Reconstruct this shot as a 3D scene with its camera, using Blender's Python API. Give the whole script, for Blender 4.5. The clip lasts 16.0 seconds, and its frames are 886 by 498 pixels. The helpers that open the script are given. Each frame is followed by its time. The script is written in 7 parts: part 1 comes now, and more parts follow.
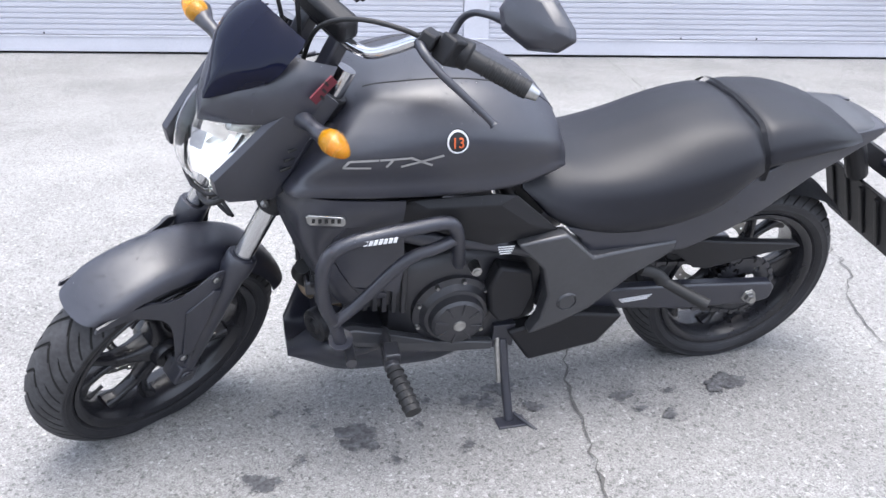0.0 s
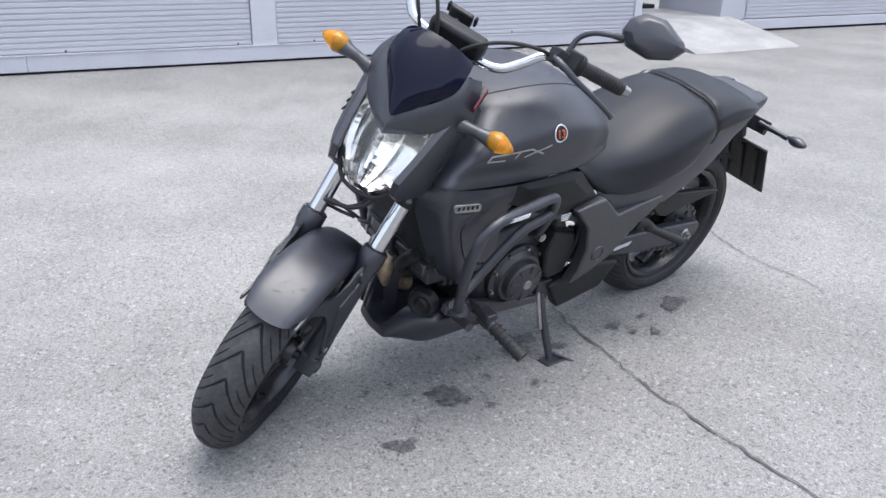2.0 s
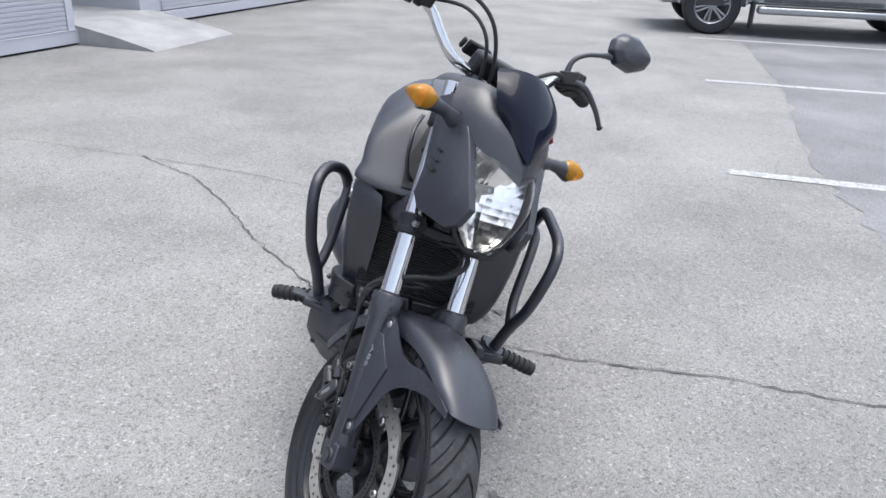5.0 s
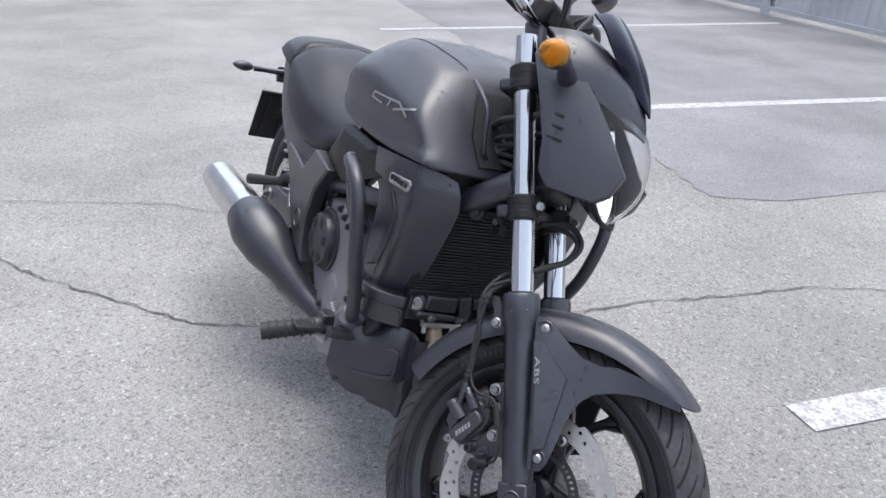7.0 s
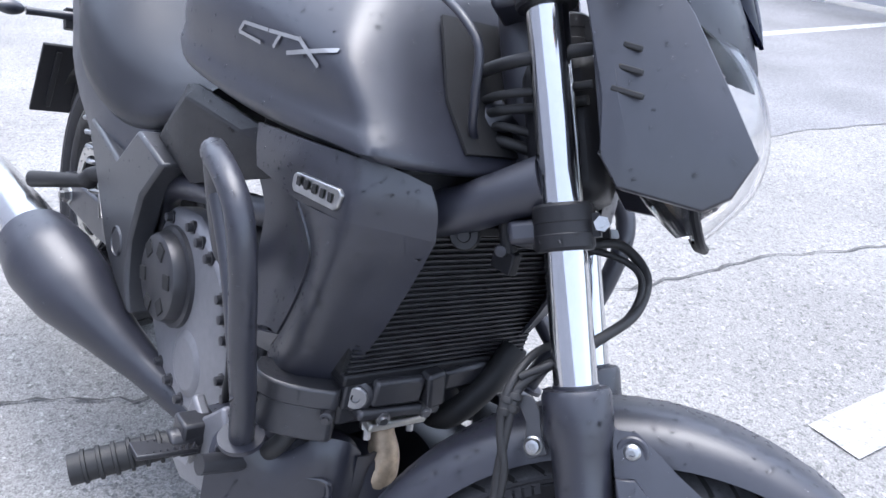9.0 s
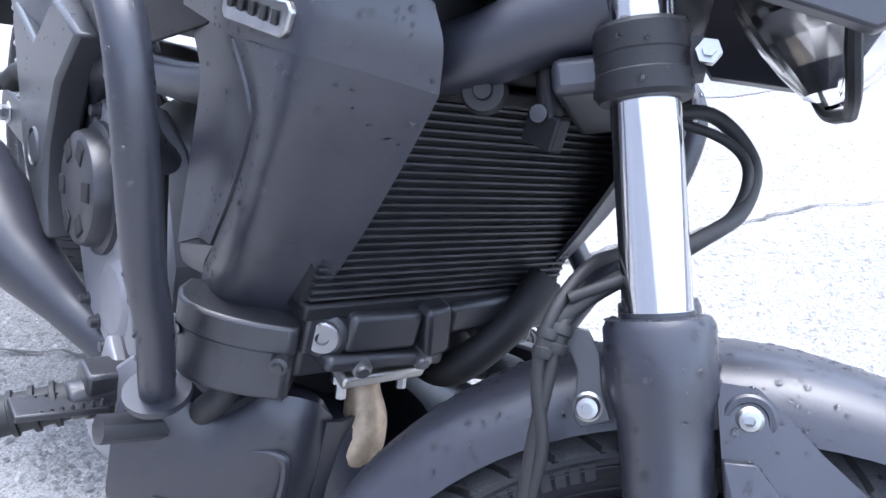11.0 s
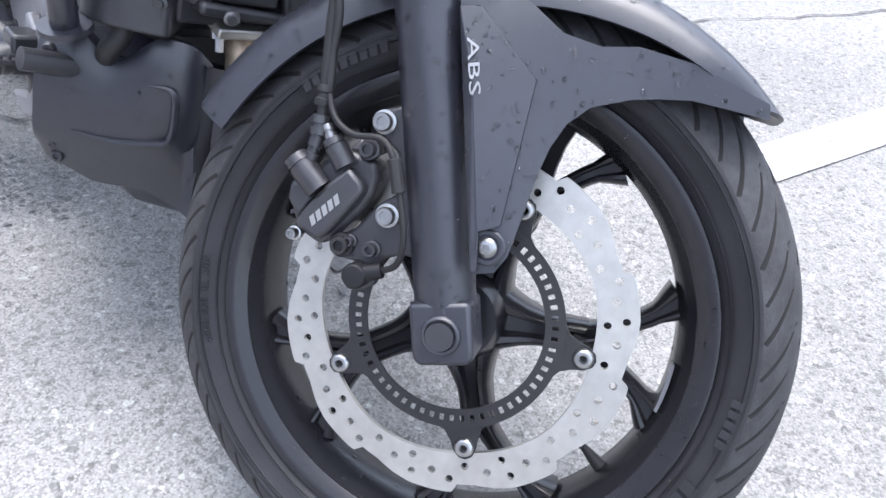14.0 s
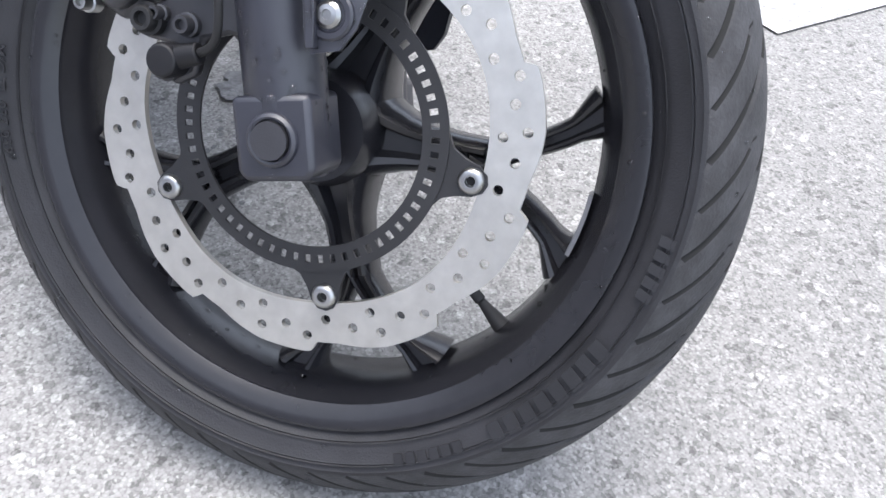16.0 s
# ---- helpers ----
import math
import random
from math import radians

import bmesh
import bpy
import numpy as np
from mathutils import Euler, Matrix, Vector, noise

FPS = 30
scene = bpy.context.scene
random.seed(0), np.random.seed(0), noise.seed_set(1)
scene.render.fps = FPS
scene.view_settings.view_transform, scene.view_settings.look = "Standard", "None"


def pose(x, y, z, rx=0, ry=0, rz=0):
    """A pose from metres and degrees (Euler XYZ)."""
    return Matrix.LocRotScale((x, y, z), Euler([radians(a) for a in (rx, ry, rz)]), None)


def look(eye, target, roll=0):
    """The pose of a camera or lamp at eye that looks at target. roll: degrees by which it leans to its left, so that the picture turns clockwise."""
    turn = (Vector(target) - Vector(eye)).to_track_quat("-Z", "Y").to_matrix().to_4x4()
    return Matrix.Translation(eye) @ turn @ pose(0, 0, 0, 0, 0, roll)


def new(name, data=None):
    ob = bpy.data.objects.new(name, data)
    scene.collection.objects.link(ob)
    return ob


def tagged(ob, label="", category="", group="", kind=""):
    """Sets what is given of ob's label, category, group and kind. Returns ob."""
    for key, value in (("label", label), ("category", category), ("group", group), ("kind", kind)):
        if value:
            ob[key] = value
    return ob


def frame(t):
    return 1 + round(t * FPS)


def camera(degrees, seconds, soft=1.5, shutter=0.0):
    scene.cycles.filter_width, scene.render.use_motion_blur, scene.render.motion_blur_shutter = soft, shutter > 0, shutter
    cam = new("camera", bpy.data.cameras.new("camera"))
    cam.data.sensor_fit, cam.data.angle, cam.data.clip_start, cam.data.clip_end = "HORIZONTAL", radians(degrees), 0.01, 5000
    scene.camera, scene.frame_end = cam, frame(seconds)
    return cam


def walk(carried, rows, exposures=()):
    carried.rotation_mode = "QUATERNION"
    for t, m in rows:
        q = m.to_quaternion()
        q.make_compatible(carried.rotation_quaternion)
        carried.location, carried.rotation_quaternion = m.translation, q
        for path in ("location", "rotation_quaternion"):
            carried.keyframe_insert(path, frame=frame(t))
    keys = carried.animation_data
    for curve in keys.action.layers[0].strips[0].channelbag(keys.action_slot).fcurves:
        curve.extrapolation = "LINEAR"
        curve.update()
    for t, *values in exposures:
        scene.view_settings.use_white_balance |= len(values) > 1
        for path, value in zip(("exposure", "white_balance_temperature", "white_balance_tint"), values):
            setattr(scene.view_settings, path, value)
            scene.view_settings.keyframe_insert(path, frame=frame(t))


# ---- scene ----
cam = camera(59.0, 16.0)
PATH = [
    (0, (1.277, 1.769, 1.156), (0.787, -0.005, 0.373), 1.0),
    (0.5, (1.482, 1.906, 1.182), (0.877, 0.159, 0.419), 1.0),
    (1, (1.684, 1.868, 1.183), (0.934, 0.182, 0.413), 1.3),
    (1.5, (1.906, 1.792, 1.211), (0.984, 0.196, 0.434), 1.5),
    (2, (2.201, 1.692, 1.234), (1.083, 0.227, 0.457), 1.2),
    (2.5, (2.383, 1.524, 1.236), (1.068, 0.241, 0.444), 1.2),
    (3, (2.532, 1.298, 1.243), (1.038, 0.232, 0.447), 1.2),
    (3.5, (2.686, 1.042, 1.273), (1.051, 0.216, 0.47), 1.3),
    (3.7, (2.735, 0.955, 1.292), (1.059, 0.218, 0.488), 1.6),
    (5.8, (2.803, -0.059, 1.267), (0.962, 0.14, 0.512), 1.9),
    (6, (2.745, -0.145, 1.241), (0.917, 0.144, 0.482), 1.8),
    (6.5, (2.573, -0.347, 1.223), (0.813, 0.187, 0.437), 1.8),
    (7, (2.401, -0.534, 1.205), (0.747, 0.231, 0.381), 2.0),
    (7.5, (2.243, -0.621, 1.196), (0.71, 0.337, 0.34), 2.3),
    (8, (2.03, -0.542, 1.144), (0.602, 0.54, 0.255), 2.7),
    (8.2, (1.964, -0.509, 1.122), (0.564, 0.6, 0.222), 2.8),
    (10.3, (1.605, -0.232, 0.878), (0.195, 0.835, -0.057), 3.3),
    (10.5, (1.608, -0.235, 0.867), (0.201, 0.83, -0.074), 3.4),
    (11, (1.596, -0.242, 0.833), (0.213, 0.829, -0.136), 3.5),
    (11.5, (1.608, -0.262, 0.803), (0.27, 0.834, -0.201), 4.1),
    (12, (1.622, -0.29, 0.794), (0.344, 0.829, -0.262), 4.7),
    (12.5, (1.663, -0.306, 0.783), (0.426, 0.826, -0.307), 5.5),
    (13, (1.753, -0.308, 0.77), (0.541, 0.816, -0.356), 5.9),
    (13.5, (1.835, -0.321, 0.754), (0.624, 0.767, -0.408), 5.4),
    (14, (1.893, -0.314, 0.741), (0.691, 0.751, -0.451), 5.1),
    (14.5, (1.94, -0.288, 0.74), (0.743, 0.739, -0.489), 4.6),
    (15, (1.965, -0.277, 0.732), (0.793, 0.724, -0.543), 4.6),
    (15.5, (1.943, -0.236, 0.668), (0.807, 0.743, -0.655), 5.1),
    (16, (1.902, -0.168, 0.593), (0.821, 0.79, -0.79), 6.5),
]
EXPOSURES = [(0, 1.95, 6300, 11), (1, 1.68, 6300, 11), (2, 1.5, 6300, 10), (3.7, 1.4, 6350, 9), (5.8, 1.38, 6350, 9), (7.5, 1.45, 6300, 10), (8.2, 1.65, 6150, 11), (10.3, 2.45, 5750, 12), (12.2, 2.5, 5850, 12), (13.4, 2.28, 6050, 11), (15, 2.05, 6300, 10), (16, 2.0, 6400, 10)]
walk(cam, [(t, look(eye, target, roll)) for t, eye, target, roll in PATH], EXPOSURES)

# world and light: bright overcast sky with a veiled sun
world = bpy.data.worlds.new("world")
scene.world = world
world.use_nodes = True
nt = world.node_tree
bg = nt.nodes["Background"]
sky = nt.nodes.new("ShaderNodeTexSky")
sky.sky_type = "NISHITA"
sky.sun_disc = False
sky.sun_elevation = radians(80)
sky.sun_rotation = radians(321)
sky.air_density, sky.dust_density, sky.ozone_density = 1.0, 3.0, 1.0
soft_white = nt.nodes.new("ShaderNodeHueSaturation")
soft_white.inputs["Saturation"].default_value = 0.52
nt.links.new(sky.outputs[0], soft_white.inputs["Color"])
nt.links.new(soft_white.outputs[0], bg.inputs[0])
bg.inputs[1].default_value = 0.15
sun = new("sun", bpy.data.lights.new("sun", "SUN"))
sun.data.energy, sun.data.angle, sun.data.color = 0.7, radians(50), (1.0, 0.97, 0.93)
sun.matrix_world = look((-0.9, 1.1, 8.0), (0.0, 0.0, 0.0))


# materials
def mat(name, color, rough=0.5, metal=0.0, var=0.15, scale=6.0, bump=0.0, bump_scale=200.0, spec=0.5, fine=0.06, fine_scale=90.0,
        coat=0.0, rough_var=0.0):
    m = bpy.data.materials.new(name)
    m.use_nodes = True
    n, l = m.node_tree.nodes, m.node_tree.links
    b = n["Principled BSDF"]
    tc = n.new("ShaderNodeTexCoord")
    big = n.new("ShaderNodeTexNoise")
    big.inputs["Scale"].default_value, big.inputs["Detail"].default_value = scale, 6
    small = n.new("ShaderNodeTexNoise")
    small.inputs["Scale"].default_value, small.inputs["Detail"].default_value = fine_scale, 3
    l.new(tc.outputs["Object"], big.inputs["Vector"])
    l.new(tc.outputs["Object"], small.inputs["Vector"])
    r1 = n.new("ShaderNodeMapRange")
    r1.inputs["From Min"].default_value, r1.inputs["From Max"].default_value = 0.3, 0.7
    r1.inputs["To Min"].default_value, r1.inputs["To Max"].default_value = 1 - var, 1 + var
    l.new(big.outputs["Fac"], r1.inputs["Value"])
    r2 = n.new("ShaderNodeMapRange")
    r2.inputs["From Min"].default_value, r2.inputs["From Max"].default_value = 0.3, 0.7
    r2.inputs["To Min"].default_value, r2.inputs["To Max"].default_value = 1 - fine, 1 + fine
    l.new(small.outputs["Fac"], r2.inputs["Value"])
    mul = n.new("ShaderNodeMath")
    mul.operation = "MULTIPLY"
    l.new(r1.outputs[0], mul.inputs[0])
    l.new(r2.outputs[0], mul.inputs[1])
    sc = n.new("ShaderNodeVectorMath")
    sc.operation = "SCALE"
    sc.inputs[0].default_value = color
    l.new(mul.outputs[0], sc.inputs["Scale"])
    l.new(sc.outputs[0], b.inputs["Base Color"])
    b.inputs["Roughness"].default_value = rough
    if rough_var:
        r3 = n.new("ShaderNodeMapRange")
        r3.inputs["From Min"].default_value, r3.inputs["From Max"].default_value = 0.3, 0.7
        r3.inputs["To Min"].default_value, r3.inputs["To Max"].default_value = rough - rough_var, rough + rough_var
        l.new(big.outputs["Fac"], r3.inputs["Value"])
        l.new(r3.outputs[0], b.inputs["Roughness"])
    b.inputs["Metallic"].default_value = metal
    b.inputs["Specular IOR Level"].default_value = spec
    b.inputs["Coat Weight"].default_value = coat
    if bump:
        bn = n.new("ShaderNodeTexNoise")
        bn.inputs["Scale"].default_value, bn.inputs["Detail"].default_value = bump_scale, 4
        l.new(tc.outputs["Object"], bn.inputs["Vector"])
        bp = n.new("ShaderNodeBump")
        bp.inputs["Strength"].default_value, bp.inputs["Distance"].default_value = bump, 0.002
        l.new(bn.outputs["Fac"], bp.inputs["Height"])
        l.new(bp.outputs[0], b.inputs["Normal"])
    return m


def ground_material():
    m = bpy.data.materials.new("pale_asphalt")
    m.use_nodes = True
    n, l = m.node_tree.nodes, m.node_tree.links
    b = n["Principled BSDF"]
    tc = n.new("ShaderNodeTexCoord")

    def noise_tex(scale, detail, rough=0.55):
        t = n.new("ShaderNodeTexNoise")
        t.inputs["Scale"].default_value, t.inputs["Detail"].default_value, t.inputs["Roughness"].default_value = scale, detail, rough
        l.new(tc.outputs["Object"], t.inputs["Vector"])
        return t.outputs["Fac"]

    def ramp(src, stops):
        r = n.new("ShaderNodeValToRGB")
        e = r.color_ramp.elements
        e[0].position, e[0].color = stops[0][0], (*[stops[0][1]] * 3, 1)
        e[1].position, e[1].color = stops[1][0], (*[stops[1][1]] * 3, 1)
        for p, v in stops[2:]:
            x = e.new(p)
            x.color = (v, v, v, 1)
        l.new(src, r.inputs[0])
        return r.outputs[0]

    def mult(a, c):
        x = n.new("ShaderNodeMix")
        x.data_type, x.blend_type = "RGBA", "MULTIPLY"
        x.inputs[0].default_value = 1.0
        l.new(a, x.inputs[6])
        l.new(c, x.inputs[7])
        return x.outputs[2]

    vor = n.new("ShaderNodeTexVoronoi")
    vor.inputs["Scale"].default_value = 330
    vor.inputs["Randomness"].default_value = 1.0
    l.new(tc.outputs["Object"], vor.inputs["Vector"])
    sep = n.new("ShaderNodeSeparateColor")
    l.new(vor.outputs["Color"], sep.inputs[0])
    grains = ramp(sep.outputs[0], [(0.0, 0.58), (0.4, 0.95), (0.85, 1.06), (1.0, 1.28)])
    pits = ramp(vor.outputs["Distance"], [(0.25, 1.0), (0.8, 0.8)])
    vor2 = n.new("ShaderNodeTexVoronoi")
    vor2.inputs["Scale"].default_value = 120
    l.new(tc.outputs["Object"], vor2.inputs["Vector"])
    sep2 = n.new("ShaderNodeSeparateColor")
    l.new(vor2.outputs["Color"], sep2.inputs[0])
    stones = ramp(sep2.outputs[1], [(0.0, 0.60), (0.16, 0.97), (0.94, 1.0), (0.98, 1.35)])
    patches = ramp(noise_tex(1.1, 7, 0.6), [(0.3, 0.77), (0.7, 1.13)])
    broad = ramp(noise_tex(0.23, 4, 0.5), [(0.3, 0.86), (0.7, 1.1)])
    mid = ramp(noise_tex(55, 6, 0.8), [(0.3, 0.86), (0.7, 1.12)])
    base = n.new("ShaderNodeRGB")
    base.outputs[0].default_value = (0.308, 0.303, 0.296, 1)
    out = base.outputs[0]
    for x in (grains, pits, stones, patches, broad, mid):
        out = mult(out, x)
    l.new(out, b.inputs["Base Color"])
    b.inputs["Roughness"].default_value = 0.85
    b.inputs["Specular IOR Level"].default_value = 0.25
    add = n.new("ShaderNodeMath")
    add.operation = "ADD"
    l.new(sep.outputs[0], add.inputs[0])
    l.new(noise_tex(60, 5, 0.7), add.inputs[1])
    bp = n.new("ShaderNodeBump")
    bp.inputs["Strength"].default_value, bp.inputs["Distance"].default_value = 0.6, 0.002
    l.new(add.outputs[0], bp.inputs["Height"])
    l.new(bp.outputs[0], b.inputs["Normal"])
    return m


GROUND = ground_material()
MATTE_BLACK = mat("matte_black_paint", (0.0175, 0.0185, 0.0275), 0.39, spec=0.8, var=0.12, scale=9, bump=0.05, bump_scale=900, rough_var=0.05)
SATIN_GREY = mat("satin_graphite_paint", (0.045, 0.046, 0.051), 0.38, spec=0.8, metal=0.3, var=0.1, bump=0.04, bump_scale=900)
PLASTIC = mat("textured_black_plastic", (0.010, 0.010, 0.012), 0.5, spec=0.35, var=0.2, bump=0.15, bump_scale=1200, rough_var=0.06)
ENGINE = mat("graphite_engine_casting", (0.036, 0.036, 0.041), 0.38, spec=0.8, metal=0.3, var=0.2, bump=0.12, bump_scale=700)
ALLOY = mat("satin_alloy_casting", (0.28, 0.28, 0.29), 0.38, metal=0.9, var=0.15, bump=0.08, bump_scale=500)
TYRE = mat("tyre_rubber", (0.018, 0.018, 0.021), 0.55, spec=0.4, var=0.25, scale=20, bump=0.2, bump_scale=600)
TREAD_DUST = mat("dusty_tread_rubber", (0.034, 0.034, 0.037), 0.75, var=0.3, scale=25, bump=0.35, bump_scale=400, fine=0.25)
RING_STEEL = mat("dark_sensor_steel", (0.035, 0.035, 0.037), 0.45, metal=0.4, var=0.15, bump=0.05)
RIM = mat("black_cast_rim", (0.015, 0.015, 0.018), 0.26, metal=0.0, var=0.2, bump=0.04)
CHROME = mat("chrome", (0.56, 0.565, 0.58), 0.13, metal=1.0, var=0.04, fine=0.02)
REFLECT = mat("reflector_aluminium", (0.90, 0.89, 0.86), 0.16, metal=1.0, var=0.03, scale=30)
STEEL = mat("brushed_stainless", (0.56, 0.545, 0.51), 0.36, metal=0.85, var=0.08, scale=30, bump=0.05, bump_scale=300)
POLISHED = mat("polished_muffler_steel", (0.60, 0.60, 0.61), 0.2, metal=1.0, var=0.06, scale=12, bump=0.03, bump_scale=200)
BOLT = mat("zinc_bolt", (0.40, 0.40, 0.395), 0.3, metal=1.0, var=0.15, scale=60)
VINYL = mat("black_seat_vinyl", (0.009, 0.0095, 0.0135), 0.42, spec=0.35, var=0.12, bump=0.1, bump_scale=1500)
RUBBER = mat("black_rubber", (0.012, 0.012, 0.013), 0.6, var=0.2, bump=0.1)
GROOVE_SHADE = mat("groove_shade_rubber", (0.008, 0.008, 0.008), 0.9)
FIN = mat("radiator_fin_metal", (0.045, 0.045, 0.048), 0.4, metal=0.2, var=0.3, scale=40)
CASTING = mat("light_alloy_casting", (0.19, 0.19, 0.205), 0.42, metal=0.3, var=0.15, bump=0.1, bump_scale=600)
UNSEEN_WALL = mat("unseen_dull_wall", (0.3, 0.3, 0.3), 0.9, var=0.2, scale=0.4)
GLOSS_DARK = mat("smoked_gloss_screen", (0.003, 0.004, 0.014), 0.04, var=0.1, spec=0.2)
RUST = mat("heat_stained_pipe", (0.45, 0.36, 0.26), 0.5, metal=0.6, var=0.45, scale=25, bump=0.2, bump_scale=120, fine=0.2)
LINE_PAINT = mat("worn_white_road_paint", (0.35, 0.352, 0.355), 0.8, var=0.25, scale=22, bump=0.6, bump_scale=160, fine=0.42, fine_scale=120)
WALL_PAINT = mat("pale_grey_coated_steel", (0.40, 0.405, 0.45), 0.45, var=0.06, scale=0.8, fine=0.03)
RAIL_PAINT = mat("pale_grey_rail_paint", (0.44, 0.445, 0.49), 0.5, var=0.07, scale=1.2, fine=0.05)
CONCRETE = mat("ramp_concrete", (0.29, 0.29, 0.29), 0.85, var=0.18, scale=3, bump=0.4, bump_scale=120, fine=0.12)
GALV = mat("galvanised_sheet", (0.5, 0.51, 0.54), 0.45, metal=0.5, var=0.12, scale=2, fine=0.05)
# near-black for dark parts; also paints shade in gaps, slots and openings
DARK = mat("dark_parts_and_shade", (0.008, 0.008, 0.009), 0.8, var=0.2)
WHITE_MARK = mat("white_print", (0.75, 0.75, 0.76), 0.5, var=0.05)
SILVER_MARK = mat("silver_print", (0.36, 0.36, 0.36), 0.35, metal=0.6, var=0.05)
CRACK = mat("crack_fill_dirt", (0.09, 0.088, 0.085), 0.95, var=0.3, scale=40, bump=0.5)
WET = mat("oil_damp_asphalt", (0.09, 0.09, 0.094), 0.55, var=0.45, scale=45, bump=0.6, bump_scale=140, fine=0.45, fine_scale=130)
CAR_PAINT = mat("silver_car_paint", (0.42, 0.43, 0.45), 0.25, metal=0.8, var=0.04, coat=0.6)
CAR_DARK = mat("dark_car_trim", (0.03, 0.03, 0.033), 0.5, var=0.15)
RED = mat("red_fabric", (0.13, 0.018, 0.028), 0.6, var=0.15)
ORANGE = mat("orange_sticker", (0.7, 0.13, 0.03), 0.5, var=0.1)


def clear_material(name, color, rough, weight, ior=1.45):
    m = mat(name, color, rough, var=0.03)
    b = m.node_tree.nodes["Principled BSDF"]
    b.inputs["Transmission Weight"].default_value = weight
    b.inputs["IOR"].default_value = ior
    return m


AMBER = clear_material("amber_lens", (0.98, 0.43, 0.01), 0.08, 0.7)
LENS = clear_material("clear_lens", (0.97, 0.97, 0.97), 0.02, 1.0, 1.2)
WATER = clear_material("water_drop", (0.98, 0.98, 0.98), 0.0, 1.0, 1.33)


# mesh tools
def part(name, bm, material, parent, label="", smooth=40, bevel=0.0, kind="", flat=False):
    """Links a bmesh as one mesh object under a thing."""
    bmesh.ops.recalc_face_normals(bm, faces=bm.faces)
    if flat:
        bm.normal_update()
        bmesh.ops.reverse_faces(bm, faces=[f for f in bm.faces if f.normal.z < 0])
    me = bpy.data.meshes.new(name)
    bm.to_mesh(me)
    bm.free()
    me.materials.append(material)
    ob = new(name, me)
    if parent is not None:
        ob.parent = parent
    if smooth:
        me.shade_smooth()
        me.set_sharp_from_angle(angle=radians(smooth))
    if bevel:
        b = ob.modifiers.new("bevel", "BEVEL")
        b.width, b.segments, b.limit_method, b.angle_limit = bevel, 2, "ANGLE", radians(32)
        b.harden_normals = False
    return tagged(ob, label, kind=kind)


def ring_faces(bm, rings, closed=True, caps=(True, True)):
    vs = [[bm.verts.new(p) for p in r] for r in rings]
    k = len(vs[0])
    for a, b in zip(vs, vs[1:]):
        for i in range(k if closed else k - 1):
            j = (i + 1) % k
            try:
                bm.faces.new((a[i], a[j], b[j], b[i]))
            except ValueError:
                pass
    if closed:
        for want, r in zip(caps, (vs[0], vs[-1])):
            if want:
                bm.faces.new(r)
    return vs


def smooth_line(points, steps=6):
    """Catmull-Rom through the points."""
    p = [Vector(q) for q in points]
    p = [2 * p[0] - p[1], *p, 2 * p[-1] - p[-2]]
    out = []
    for i in range(1, len(p) - 2):
        for s in range(steps):
            t = s / steps
            a, b, c, d = p[i - 1:i + 3]
            out.append(0.5 * (2 * b + (c - a) * t + (2 * a - 5 * b + 4 * c - d) * t * t + (3 * b - a - 3 * c + d) * t ** 3))
    return out + [p[-2]]


def tube(bm, points, r, n=12, steps=6, caps=True):
    """A round tube along a smooth line; r is a number or a list along the given points."""
    rs = r if isinstance(r, (list, tuple)) else [r] * len(points)
    line = smooth_line(points, steps) if steps > 1 else [Vector(q) for q in points]
    radii = [float(v) for v in np.interp(np.linspace(0, len(points) - 1, len(line)), range(len(points)), rs)]
    t0 = (line[1] - line[0]).normalized()
    side = t0.orthogonal().normalized()
    rings = []
    for i, p in enumerate(line):
        t = (line[min(i + 1, len(line) - 1)] - line[max(i - 1, 0)]).normalized()
        side = (side - t * side.dot(t)).normalized()
        up = t.cross(side)
        rings.append([p + radii[i] * (math.cos(a) * side + math.sin(a) * up) for a in [2 * math.pi * j / n for j in range(n)]])
    ring_faces(bm, rings, True, (caps, caps))
    return bm


def rod(bm, a, b, r, r2=None, n=16):
    return tube(bm, [a, b], [r, r if r2 is None else r2], n, 1)


def lathe(bm, profile, origin=(0, 0, 0), axis=(0, 1, 0), n=48, closed=False):
    """Turns (radius, along) pairs round an axis."""
    ax = Vector(axis).normalized()
    s = ax.orthogonal().normalized()
    u = ax.cross(s)
    o = Vector(origin)
    prof = list(profile) + ([profile[0]] if closed else [])
    rings = []
    for r, h in prof:
        rings.append([o + ax * h + max(r, 1e-5) * (math.cos(2 * math.pi * j / n) * s + math.sin(2 * math.pi * j / n) * u) for j in range(n)])
    ring_faces(bm, rings, True, (False, False))
    bmesh.ops.remove_doubles(bm, verts=bm.verts, dist=2e-5)
    return bm


def hull_box(bm, c, size, turn=None):
    m = Matrix.Translation(c) @ (turn.to_4x4() if turn is not None else Matrix()) @ Matrix.Diagonal((*size, 1))
    bmesh.ops.create_cube(bm, size=1, matrix=m)
    return bm


def plate(bm, outline, h0, h1, place):
    """A flat piece with the given outline between two heights; place turns (a, b, h) into a point."""
    lo = [bm.verts.new(place(a, b, h0)) for a, b in outline]
    hi = [bm.verts.new(place(a, b, h1)) for a, b in outline]
    k = len(outline)
    bm.faces.new(lo)
    bm.faces.new(hi)
    for i in range(k):
        j = (i + 1) % k
        bm.faces.new((lo[i], lo[j], hi[j], hi[i]))
    return bm


